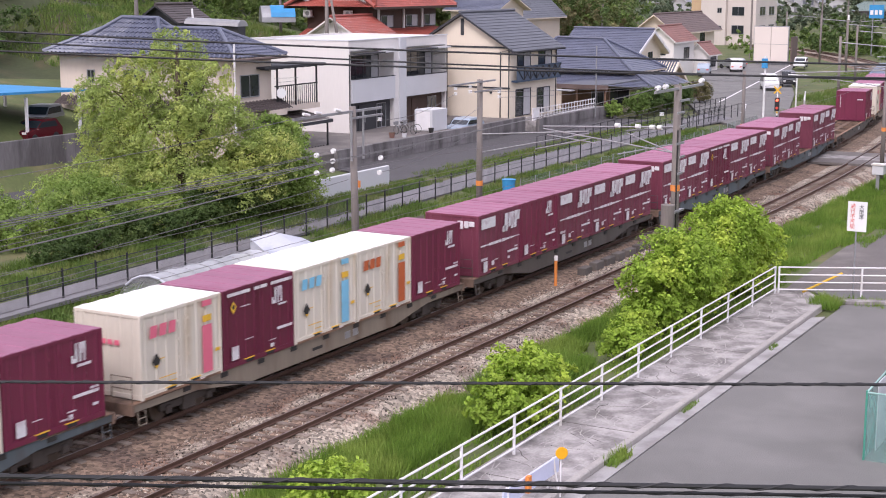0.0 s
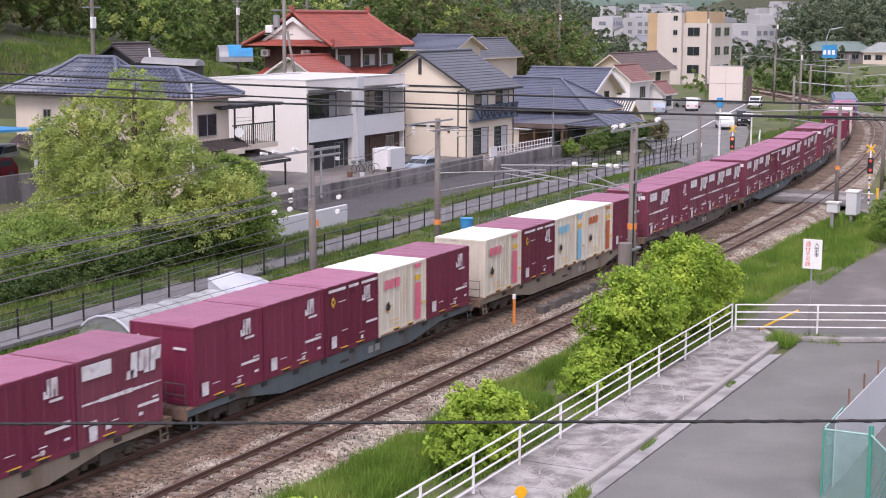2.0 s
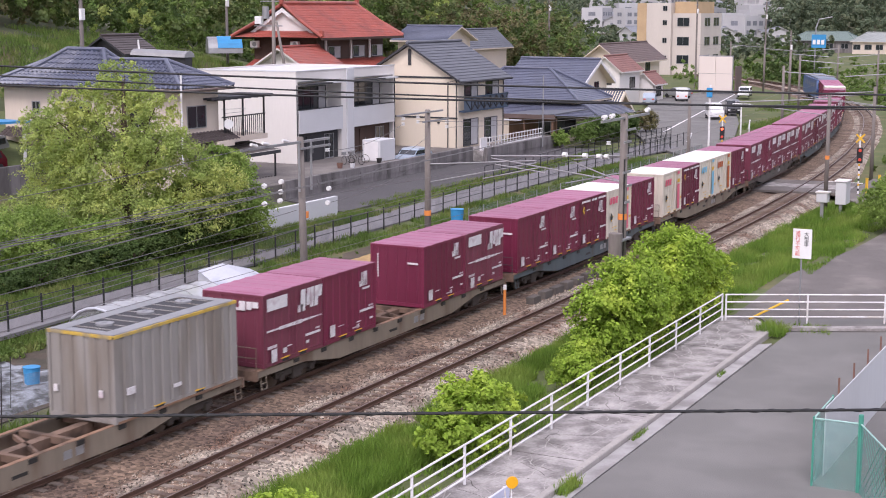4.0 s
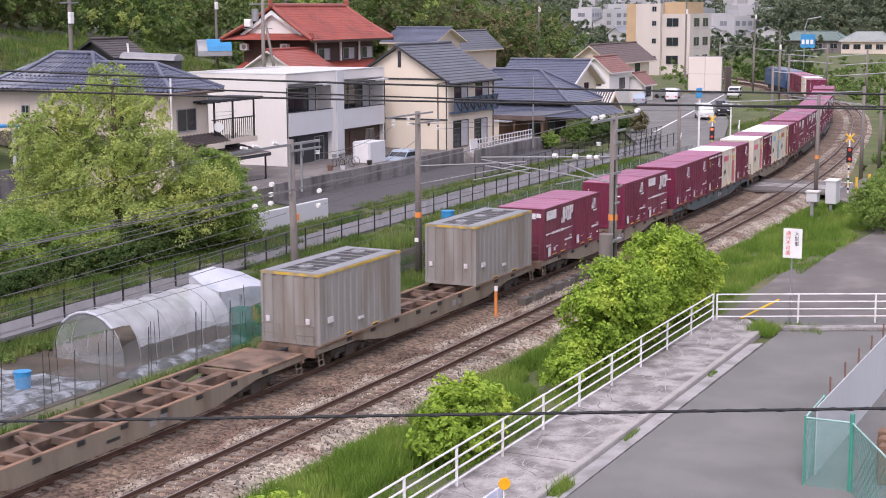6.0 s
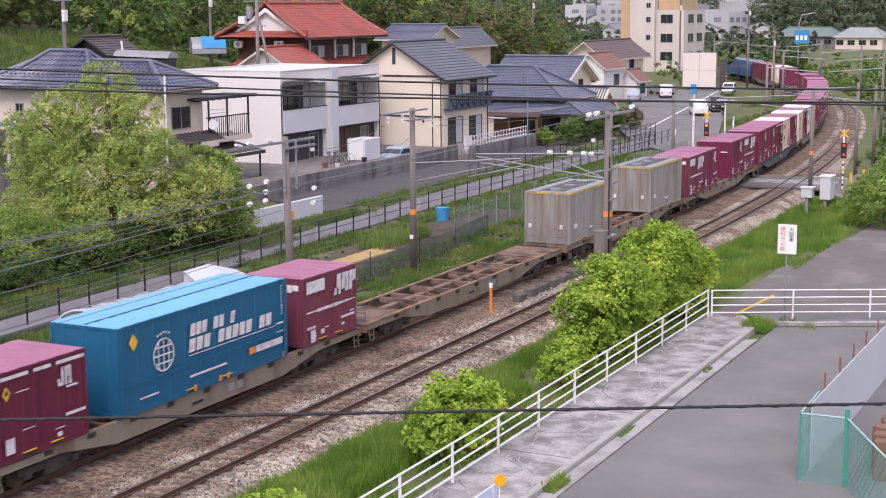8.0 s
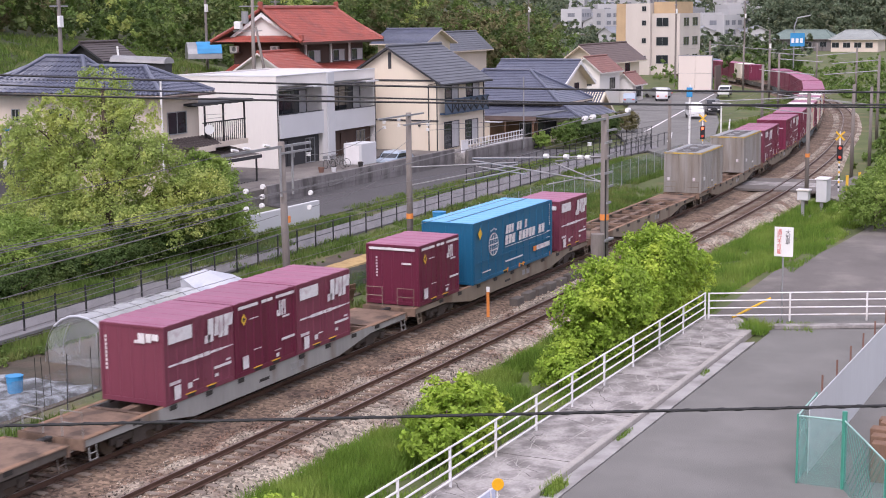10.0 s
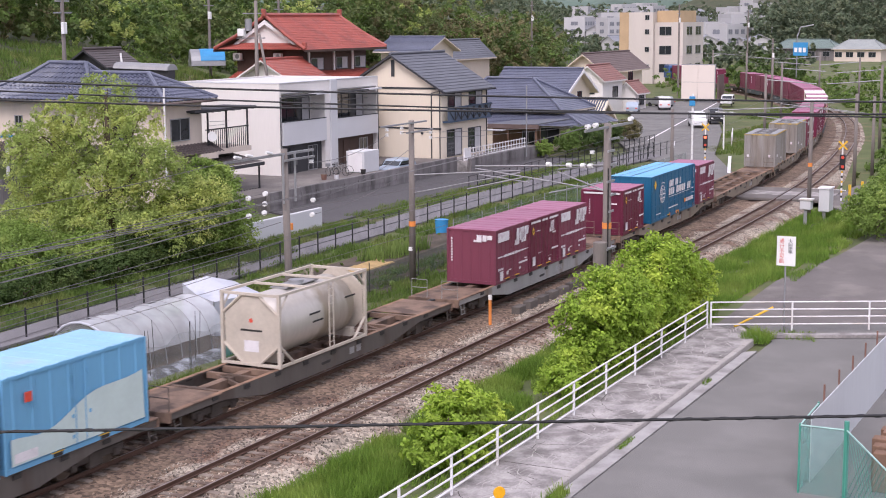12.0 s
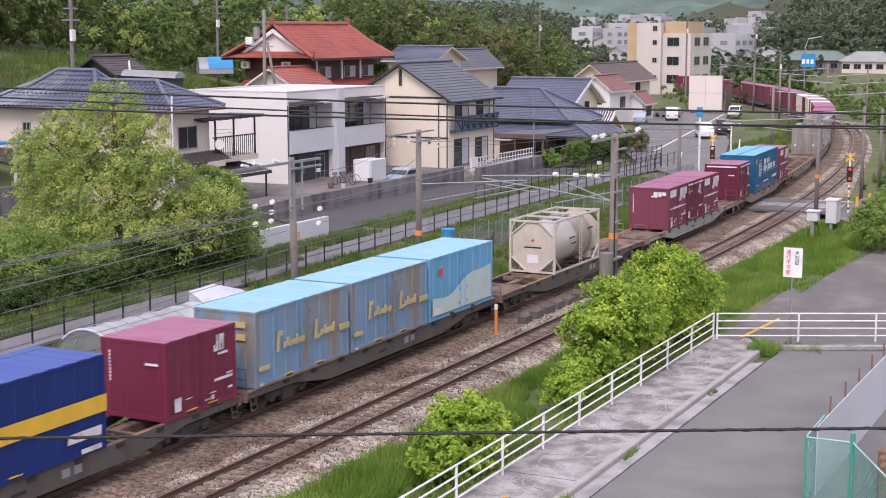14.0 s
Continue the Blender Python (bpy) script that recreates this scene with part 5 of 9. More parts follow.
raw("net", [(76, 37.2, -0.3), (122, 37.7, -0.3), (122, 37.7, 1.5), (76, 37.2, 1.5)], [(0, 1, 2, 3)], mesh_mat("grey_green_net", (0.20, 0.28, 0.24), 0.35), pg)


# ---- poles, arms and wires ----
def insulator(parent, x, y, z, r=0.10):
    bm = bmesh.new()
    for k in range(3):
        tube(bm, [(x, y, z - 0.05 * k), (x, y, z - 0.05 * k - 0.03)], r - 0.015 * (k % 2), 10)
    part("insulator", bm, M_PORC, parent, "white porcelain insulator")


def line_pole(x, y, top, label, band=None, tag=None, r=0.17, lean=0.0):
    p = thing("line_pole", label=label, category="utility pole")
    part("shaft", tube(bmesh.new(), [(x, y, -0.5), (x + lean, y, top)], r, 14, r * 0.8), M_POLE, p, smooth=True)
    if band:
        part("band", tube(bmesh.new(), [(x, y, band - 0.13), (x, y, band + 0.13)], r * 1.02, 14), M_ORANGE, p, "orange band")
    if tag:
        part("plate", boxes((x - r - 0.02, x - r, y - 0.1, y + 0.1, tag, tag + 0.22)), M_PORC, p, "small white plate")
    return p


p = line_pole(51.1, 32.5, 7.7, "grey concrete line pole with steel arms and orange band", 4.5, 2.35, lean=-0.25)
part("arm", boxes((46.6, 53.0, 32.4, 32.5, 7.45, 7.55)), M_STEEL, p)
part("arm", boxes((50.6, 52.9, 32.3, 32.4, 7.2, 7.28)), M_STEEL, p)
part("bracket", tubes(([(50.6, 32.4, 5.5), (50.6, 32.4, 7.5)], 0.05), ([(51.5, 32.4, 5.5), (51.5, 32.4, 7.5)], 0.05)), M_STEEL, p)
for x in (47.2, 48.0, 49.4):
    bm = tubes(([(x, 32.4, 7.68), (x + 0.4, 32.4, 7.6)], 0.06), n=10)
    part("insulator", bm, M_PORC, p, "white porcelain insulator")
insulator(p, 52.7, 32.35, 7.1)
for x, z in ((48.0, 6.0), (49.2, 6.05), (49.15, 5.65), (49.1, 5.3), (52.8, 5.4), (52.7, 4.8), (48.0, 5.3)):
    part("insulator", tubes(([(x, 32.4, z), (x + 0.12, 32.4, z)], 0.1), n=10), M_PORC, p, "white disc insulator")
p = line_pole(65.2, 34.2, 7.9, "grey concrete line pole with crossarm beside the gardens", 2.75, None)
part("arm", boxes((61.9, 66.6, 34.05, 34.15, 7.75, 7.83)), M_STEEL, p)
part("arm", boxes((64.4, 67.2, 34.0, 34.08, 7.3, 7.38)), M_STEEL, p)
for x, z in ((62.4, 7.7), (63.9, 7.7), (67.0, 7.25)):
    insulator(p, x, 34.05, z, 0.09)
    insulator(p, x, 34.05, z - 0.25, 0.09)
part("cantilever", tubes(([(65.2, 34.1, 5.2), (65.6, 28.5, 5.6)], 0.035), ([(65.2, 34.1, 4.3), (65.6, 28.5, 5.5)], 0.03), ([(65.4, 30.6, 5.35), (65.5, 28.0, 5.05)], 0.03)), M_STEEL, p)
part("plate", boxes((64.97, 65.0, 34.1, 34.3, 1.4, 1.6)), M_PORC, p)
p = line_pole(60.0, 22.0, 8.4, "tall concrete catenary pole with orange band beside the track", 4.0, None, 0.2)
part("arm", boxes((57.2, 63.0, 21.9, 22.0, 8.2, 8.3)), M_STEEL, p)
for x in (57.5, 58.4, 62.8):
    part("insulator", tubes(([(x - 0.15, 21.95, 8.42), (x + 0.15, 21.95, 8.42)], 0.1), n=10), M_PORC, p, "white porcelain insulator")
insulator(p, 57.9, 21.9, 7.4)
for y1_, nm in ((28.4, "cantilever"), (24.4, "cantilever")):
    part(nm, tubes(([(60.0, 22.1, 6.6), (60.3, y1_, 6.3)], 0.035), ([(60.0, 22.1, 5.5), (60.3, y1_, 6.2)], 0.03), ([(60.1, y1_ - 2.4, 5.9), (60.3, y1_ + 0.4, 5.25)], 0.03)), M_STEEL, p)
    for q in (0.25, 0.4):
        part("insulator", tubes(([(60.0, 22.1 + (y1_ - 22.1) * q, 6.55), (60.05, 22.3 + (y1_ - 22.1) * q, 6.54)], 0.1), n=10), M_PORC, p, "white porcelain insulator")
for k, (z, l) in enumerate(((7.7, 1.1), (7.2, 0.8), (6.6, 0.7), (5.9, 0.9), (5.3, 0.6), (4.6, 0.5))):
    part("bracket", boxes((60.0 - l * (0.7 if k % 2 else 0.3), 60.0 + l * (0.3 if k % 2 else 0.7), 21.74, 21.8, z, z + 0.09)), M_STEEL, p)
part("conduit", tubes(([(59.8, 21.88, 0.2), (59.82, 21.88, 6.5)], 0.035)), M_DARK, p, "dark cable conduit")
part("strap", boxes((59.3, 60.4, 21.7, 22.25, 3.0, 3.08)), M_STEEL, p)
part("stub", tube(bmesh.new(), [(59.35, 22.05, -0.5), (59.35, 22.05, 3.35)], 0.3, 16), M_POLE, p, "short thick concrete stub")
for x, y, top, lab, band in ((100.2, 22.3, 7.3, "slim concrete pole beside the level crossing", 3.0), (118.0, 22.8, 6.9, "steel catenary pole beyond the crossing", None), (126.5, 23.0, 6.3, "steel catenary pole along the curve", None), (106.0, 33.8, 6.2, "concrete pole with orange guard beside the crossing", 2.2)):
    p = line_pole(x, y, top, lab, band, None, 0.15)
    if y < 30:
        part("arm", tubes(([(x, y, top - 0.4), (x + 0.3, y + 6.5, top - 0.8)], 0.04), ([(x, y, top - 1.5), (x + 0.3, y + 6.0, top - 0.9)], 0.03)), M_STEEL, p)
for s, o_ in ((150, -7.2), (150, 4.0), (180, -7.4), (185, 4.2), (210, -7.4), (212, 4.2), (240, 4.2), (240, -7.4), (265, 4.3)):
    x, y, a = on_line(s, o_)
    p = line_pole(x, y, 7.2, "distant concrete catenary pole beside the curve", None, None, 0.16)
    part("arm", tubes(([(x, y, 6.6), on_line(s, -2 if o_ < 0 else -1)[:2] + (6.2,)], 0.05)), M_STEEL, p)
for x, y, z0, top, lab in ((134.3, 95, 5, 16, "utility pole on the wooded slope"), (143.5, 92, 5, 15.6, "utility pole behind the red house"), (81.6, 70, 0, 15, "concrete utility pole behind the blue-tiled house"), (211.5, 90, 2, 15.5, "utility pole among the distant houses"), (241, 76, -0.3, 15, "utility pole beside the block"), (262, 70, -0.3, 14, "distant concrete utility pole"), (232, 58, -0.3, 9.5, "distant utility pole by the road")):
    p = thing("utility_pole", label=lab, category="utility pole")
    part("shaft", tube(bmesh.new(), [(x, y, z0), (x, y, top)], 0.18, 10, 0.13), M_POLE, p)
    part("arm", boxes((x - 0.9, x + 0.9, y - 0.05, y + 0.05, top - 1.6, top - 1.5)), M_STEEL, p)
    part("arm", boxes((x - 0.7, x + 0.7, y - 0.05, y + 0.05, top - 0.8, top - 0.7)), M_STEEL, p)
    part("fitting", boxes((x - 0.3, x + 0.1, y - 0.3, y - 0.05, top - 3.0, top - 2.2), bevel=0.03), M_PORC, p)
p = thing("utility_pole", label="concrete utility pole with leaning stay before the red-roofed house", category="utility pole")
part("shaft", tube(bmesh.new(), [(114.0, 75.6, 1.0), (114.0, 75.5, 14.6)], 0.2, 12, 0.15), M_POLE, p, smooth=True)
part("stay", tube(bmesh.new(), [(114.0, 74.0, 5.5), (114.0, 75.2, 11.6)], 0.15, 10, 0.11), M_POLE, p, smooth=True)
part("transformer", tube(bmesh.new(), [(114.0, 76.35, 11.9), (114.0, 76.35, 13.0)], 0.32, 14), M_STEEL, p, "grey pole transformer")
part("switch_box", boxes((113.7, 114.2, 76.7, 77.4, 11.4, 12.1), bevel=0.05), M_PORC, p)
part("arm", boxes((113.92, 114.08, 74.6, 77.6, 11.2, 11.3)), M_STEEL, p)
part("arm", boxes((113.92, 114.08, 74.9, 76.9, 13.4, 13.5)), M_STEEL, p)
p = thing("thin_pole", label="slim white steel pole before the blue-tiled house", category="pole")
part("shaft", tubes(([(74.2, 56.0, -0.3), (74.2, 56.0, 8.8)], 0.06)), M_WHITEPAINT, p)
p = thing("thin_pole", label="slim grey steel pole beside the garden fence", category="pole")
part("shaft", tubes(([(123.4, 53.0, 0.5), (123.4, 53.0, 6.9)], 0.06)), M_STEEL, p)


def wire(name, pts, r, m, label, n=5):
    bm = bmesh.new()
    tube(bm, pts, r, n)
    return tagged(part(name, bm, m), label, "wire")


for o_, z in ((0.0, 5.25), (-GAP, 5.25)):
    wire("contact_wire", [(*on_line(s, o_)[:2], z) for s in spaced((5, 58, 12), (58, 300, 6))], 0.008, M_WIRE, "thin contact wire above the track")
    wire("messenger_wire", [(*on_line(s, o_)[:2], z + 0.95 - 0.35 * math.sin(s / 40 * math.pi) ** 2) for s in spaced((5, 58, 4), (58, 300, 5))], 0.009, M_WIRE, "thin messenger wire above the contact wire")
for x0, z0, x1_, z1, yy in ((48.0, 6.0, 14, 5.6, 32.4), (49.2, 6.05, 14, 5.9, 32.5), (49.15, 5.65, 14, 5.2, 32.4), (49.1, 5.3, 14, 4.85, 32.5), (48.0, 5.3, 14, 4.9, 32.3), (50.8, 4.7, 14, 3.9, 32.7), (50.8, 3.9, 14, 3.3, 32.7), (50.8, 3.4, 14, 2.9, 32.7)):
    wire("feeder_wire", sag((x0, yy, z0), (x1_, yy, z1), 0.25), 0.013, M_WIRE, "sagging feeder wire on the line poles")
for a, b_ in (((52.8, 32.4, 5.4), (65.1, 34.1, 6.6)), ((52.7, 32.4, 4.8), (65.1, 34.1, 5.6)), ((52.7, 32.35, 7.0), (62.4, 34.05, 7.4)), ((47.5, 32.4, 7.6), (20, 31, 7.4)), ((67.0, 34.05, 6.9), (106, 33.8, 6.0)), ((63.9, 34.05, 7.4), (106, 33.8, 5.8)), ((62.8, 21.95, 8.42), (100.2, 22.3, 7.1)), ((57.5, 21.95, 8.42), (10, 21.5, 8.2)), ((58.4, 21.95, 8.42), (10, 21.8, 8.2))):
    wire("line_wire", sag(a, b_, 0.3), 0.012, M_WIRE, "thin overhead line between poles")


def near_wire(dist, drop, az0, az1, mid, r, label, twist=0.0, lift=0.0):
    """A cable across the view at a distance, dropping so far below the eye; azimuths in degrees from the line of the tracks."""
    ax = radians(mid)
    fwd, side = Vector((math.cos(ax), math.sin(ax), 0)), Vector((-math.sin(ax), math.cos(ax), 0))
    a0, a1 = dist * math.tan(radians(az0 - mid)), dist * math.tan(radians(az1 - mid))
    pts = []
    for i in range(41):
        k = a0 + (a1 - a0) * i / 40
        pts.append(Vector(EYE) + fwd * dist + side * k + Vector((0, 0, -drop + lift * k)))
    c = thing("overhead_cable", label=label, category="cable")
    part("cable", tube(bmesh.new(), pts, r, 8), M_CABLE, c)
    if twist:
        bm = bmesh.new()
        hel = []
        n = int((a1 - a0) / twist * 10)
        n = abs(n)
        for i in range(n + 1):
            q = i / n
            k = a0 + (a1 - a0) * q
            th = k / twist * 2 * math.pi
            base = Vector(EYE) + fwd * dist + side * k + Vector((0, 0, -drop + lift * k))
            hel.append(base + (fwd * math.cos(th) + Vector((0, 0, 1)) * math.sin(th)) * r * 0.95)
        tube(bm, hel, r * 0.45, 5)
        part("lashing", bm, M_CABLE, c, "spiral lashing wire")
    return c


near_wire(9.0, 9.0 * math.tan(radians(15.52)), 62, -12, 29, 0.0095, "black lashed overhead cable close to the camera", 0.22)
near_wire(7.0, 7.0 * math.tan(radians(19.3)), 66, -16, 27, 0.0125, "black overhead cable pair close to the camera", 0.3)
near_wire(7.05, 7.0 * math.tan(radians(19.3)) + 0.055, 66, -16, 27, 0.009, "lower strand of the black overhead cable pair", 0.35)
for z0, z1, r in ((1.93, 3.05, 0.022), (2.65, 3.45, 0.022), (2.25, 3.62, 0.018)):
    L_ = Vector(EYE) + Vector((math.cos(radians(48)), math.sin(radians(48)), -math.tan(radians(z0 - 0.1)))) * 32
    R_ = Vector(EYE) + Vector((math.cos(radians(5)), math.sin(radians(5)), -math.tan(radians(z1 + 0.05)))) * 32
    wire("overhead_line", sag(L_, R_, 0.12, 20), r, M_CABLE, "black overhead line crossing above the railway", 6)

# ---- railway fittings ----
b = thing("marker_post", label="orange marker post with white cap between the tracks", category="marker post")
part("shaft", tubes(([(57.4, 26.35, -0.3), (57.4, 26.35, 0.85)], 0.07)), M_ORANGE, b)
part("cap", tubes(([(57.4, 26.35, 0.85), (57.4, 26.35, 1.05)], 0.085)), M_PORC, b)
tr = thing("cable_trough", label="dark concrete cable troughs between the tracks", category="cable trough", kind="structure")
for i in range(7):
    part("trough_block", boxes((60 + i * 1.3 + 0.02, 60.8 + i * 1.3 + 0.1 * (i % 3), 26.1 + 0.02 * (i % 3), 26.5, -0.35, 0.06 + 0.03 * (i % 2)), bevel=0.02), mat("dark_concrete", (0.12, 0.105, 0.095), 0.9, 0.3, 1.5, 15, 0.3, rnd=0.4) if i == 0 else bpy.data.materials["dark_concrete"], tr)
for x, w_, y, z1, lab in ((98.3, 1.3, 20.9, 1.6, "white relay cabinet with sloping lid beside the crossing"), (94.2, 0.7, 21.2, 1.3, "small white apparatus box on a post")):
    r_ = thing("relay_cabinet", label=lab, category="cabinet")
    part("body", boxes((x, x + w_, y - 0.35, y + 0.35, 0.1 if w_ > 1 else 0.7, z1), bevel=0.03), M_PALEGREY, r_)
    part("lid", boxes((x - 0.05, x + w_ + 0.05, y - 0.42, y + 0.42, z1 + 0.003, z1 + 0.08)), M_WHITEPAINT, r_)
    part("leg", boxes((x + 0.1, x + 0.2, y - 0.1, y + 0.1, -0.5, 0.7)), M_STEEL, r_)


def crossing_signal(x, y, z, rz, lit, label):
    s = thing("crossing_signal", x, y, z, rz, label, "crossing signal")
    part("mast", tubes(([(0, 0, -0.3), (0, 0, 4.2)], 0.06)), M_WHITEPAINT, s)
    for a in (45, -45):
        bm = bmesh.new()
        box(bm, -0.05, -0.02, -0.42, 0.42, -0.06, 0.06, m=pose(-0.05 - 0.005 * (a > 0), 0, 3.9, a, 0, 0))
        part("cross_board", bm, M_YELLOW, s)
    part("back_board", boxes((-0.1, -0.06, -0.2, 0.2, 2.15, 3.25)), M_BLACKSTEEL, s)
    for k, zz in enumerate((3.05, 2.4)):
        part("red_lamp", tubes(([(-0.1, 0, zz), (-0.2, 0, zz)], 0.11), n=14), mat("lit_red_lamp", (1.0, 0.12, 0.05), 0.4, 0.0, 1, 5, 0, emit=2.0) if (lit and k == 0) else M_RED, s)
    for k in range(6):
        part("stripe", tubes(([(0, 0, 0.2 + 0.35 * k), (0, 0, 0.36 + 0.35 * k)], 0.065)), M_YELLOW if k % 2 else M_BLACKSTEEL, s)
    return s


crossing_signal(105.8, 21.3, 0, 20, False, "yellow crossed-board level crossing signal beside near track")
crossing_signal(122.0, 36.0, -0.2, 10, True, "level crossing signal with lit red lamp beyond tracks")
for x, y in ((105.2, 20.6), (107.6, 20.2)):
    p = thing("bollard", label="yellow marker post beside the crossing", category="bollard")
    part("shaft", tubes(([(x, y, -0.2), (x, y, 1.2)], 0.1)), M_YELLOW, p)
p = thing("road_sign", label="blue round-cornered road sign on tall pole", category="sign")
part("mast", tubes(([(121.5, 37.0, -0.2), (121.5, 37.0, 6.5)], 0.09)), M_PORC, p)
part("board", boxes((121.3, 121.4, 36.75, 37.25, 5.5, 6.3), bevel=0.02), M_BLUESHEET, p)
p = thing("direction_sign", label="blue road direction board on curved steel mast", category="sign")
part("mast", tubes(([(262, 61.2, -0.5), (262, 61.2, 9.5), (262.4, 60.8, 11.0), (262.8, 58.6, 11.4)], 0.12)), M_STEEL, p)
part("board", boxes((261.7, 261.8, 59.3, 61.8, 6.1, 8.4)), M_BLUESHEET, p)
for i in range(3):
    part("pale_bar", boxes((261.66, 261.69, 59.6 + i * 0.75, 60.1 + i * 0.75, 6.7, 7.5)), M_PORC, p)
gr = thing("guard_rail", label="white road guard rail beyond the crossing", category="guard rail")
for k in range(4):
    part("post", tubes(([(150 + 3 * k, 41.5 + 0.8 * k, -0.3), (150 + 3 * k, 41.5 + 0.8 * k, 0.9)], 0.06)), M_WHITEPAINT, gr)
part("beam", tubes(([(149, 41.2, 0.75), (160.5, 44.3, 0.75)], 0.07), n=6), M_WHITEPAINT, gr)
p = thing("white_post", label="tall white marker post beside the far road", category="post")
part("shaft", tubes(([(143.5, 40.5, -0.2), (143.5, 40.5, 3.6)], 0.08)), M_PORC, p)
part("arm", tubes(([(143.5, 39.6, 3.6), (143.5, 41.4, 3.6)], 0.05)), M_PORC, p)
for poly in ([(150, 50.5), (228, 64.7), (228, 64.9), (150, 50.7)], [(140, 44.5), (150, 47.5), (150, 47.8), (139.8, 44.8)], [(121, 33.5), (136, 37.6), (136, 37.9), (121, 33.8)]):
    sheet("road_line", poly, 0.012, M_WHITEPAINT, "white painted road line", "road marking", 0.01)

# ---- plants ----
M_LEAF_TREE = leaf_mat("tree_leaf", (0.35, 0.44, 0.125), (0.46, 0.50, 0.15), 0.42)
M_LEAF_DARK = leaf_mat("dark_leaf", (0.09, 0.145, 0.042), (0.135, 0.185, 0.056))
M_LEAF_MID = leaf_mat("mid_leaf", (0.145, 0.225, 0.055), (0.20, 0.27, 0.075))
M_LEAF_BUSH = leaf_mat("bright_bush_leaf", (0.30, 0.44, 0.055), (0.40, 0.50, 0.07))
M_LEAF_FRESH = leaf_mat("fresh_leaf", (0.23, 0.335, 0.075), (0.30, 0.38, 0.095))
M_GRASS = leaf_mat("grass_blade", (0.16, 0.27, 0.04), (0.22, 0.30, 0.06), 0.35)
M_ROUGH = leaf_mat("rough_grass_blade", (0.12, 0.19, 0.04), (0.185, 0.215, 0.065), 0.3)
M_WOOD_LEAF = leaf_mat("wood_leaf", (0.125, 0.17, 0.058), (0.175, 0.20, 0.07), 0.3)
# leaf of the far woods, lightened and greyed to paint in haze
M_FAR_LEAF = leaf_mat("haze_tinted_leaf", (0.13, 0.17, 0.105), (0.18, 0.205, 0.12), 0.25)
M_BAMBOO_LEAF = leaf_mat("bamboo_leaf", (0.20, 0.18, 0.085), (0.13, 0.13, 0.055), 0.25)
RNG = np.random.default_rng(11)


def leaf_cloud(blobs, count, size, shell=0.55, lumps=0.35):
    """Small leaves on drooping flat sprays, the sprays spread over several ellipsoids; returns vertices."""
    vol = np.array([b[3] * b[4] * b[5] for b in blobs], float) ** (2 / 3)
    ns = max(8, count // 38)
    B = np.array(blobs, float)[RNG.choice(len(blobs), ns, p=vol / vol.sum())]
    d = RNG.normal(size=(ns, 3))
    d[:, 2] += 0.25
    d /= np.linalg.norm(d, axis=1)[:, None]
    r = shell + (1.06 - shell) * RNG.uniform(0, 1, ns) ** 0.6
    # uneven outline: long and short boughs
    r *= 1 + lumps * 0.5 * np.sin(d[:, 0] * 7 + B[:, 0]) * np.sin(d[:, 1] * 6 + B[:, 1] + d[:, 2] * 5)
    c = B[:, :3] + d * r[:, None] * B[:, 3:6]
    rad = (0.06 + (0.10 + 0.14 * lumps) * B[:, 3:6].mean(axis=1)) * RNG.uniform(0.5, 1.5, ns)
    nrm = d * 0.55 + np.array([0, 0, 0.8]) + RNG.normal(size=(ns, 3)) * 0.2
    nrm /= np.linalg.norm(nrm, axis=1)[:, None]
    own = RNG.integers(0, ns, count)
    pn, pr = nrm[own], rad[own][:, None]
    u = np.cross(pn, RNG.normal(size=(count, 3)))
    u /= np.linalg.norm(u, axis=1)[:, None]
    q = np.sqrt(RNG.uniform(0, 1, count))[:, None]
    p = c[own] + u * q * pr + pn * RNG.normal(size=(count, 1)) * pr * 0.3
    p[:, 2] -= (q[:, 0] ** 2) * pr[:, 0] * 0.35
    n = pn + u * 0.35 + RNG.normal(size=(count, 3)) * 0.6
    n /= np.linalg.norm(n, axis=1)[:, None]
    t = np.cross(n, RNG.normal(size=(count, 3)))
    t /= np.linalg.norm(t, axis=1)[:, None]
    b = np.cross(n, t)
    s = size * RNG.uniform(0.6, 1.3, count)[:, None]
    v = np.empty((count, 4, 3))
    v[:, 0] = p - t * s * 0.55
    v[:, 1] = p + b * s * 0.31 + n * s * 0.06
    v[:, 2] = p + t * s * 0.55
    v[:, 3] = p - b * s * 0.31 + n * s * 0.06
    return v.reshape(-1, 3)


def leaves(name, verts, material, parent=None, label=""):
    n = len(verts) // 4
    me = bpy.data.meshes.new(name)
    me.vertices.add(n * 4)
    me.vertices.foreach_set("co", verts.astype(np.float32).ravel())
    me.loops.add(n * 4)
    me.loops.foreach_set("vertex_index", np.arange(n * 4, dtype=np.int32))
    me.polygons.add(n)
    me.polygons.foreach_set("loop_start", np.arange(0, n * 4, 4, dtype=np.int32))
    me.update(calc_edges=True)
    me.materials.append(material)
    ob = new(name, me)
    if parent:
        ob.parent = parent
    if label:
        ob["label"] = label
    return ob


# ---- allotment gardens between railway and lane ----
M_FILM = mesh_mat("clear_plastic_film", (0.56, 0.575, 0.60), 0.62)
M_TARP = mat("pale_tarpaulin", (0.50, 0.515, 0.57), 0.6, 0.12, 0.9, 9, 0.3, other=(0.37, 0.39, 0.45), mix=0.5)
M_DARKTARP = mat("dark_tarpaulin", (0.12, 0.13, 0.15), 0.6, 0.3, 2.0, 9, 0.3)
gh = thing("garden_tunnel", label="plastic film garden tunnel on steel hoops", category="greenhouse")


def hoop(k, r=1.75, hgt=1.95, n=12):
    return [(k, r * math.cos(math.pi * i / n), hgt * math.sin(math.pi * i / n) ** 0.85) for i in range(n + 1)]


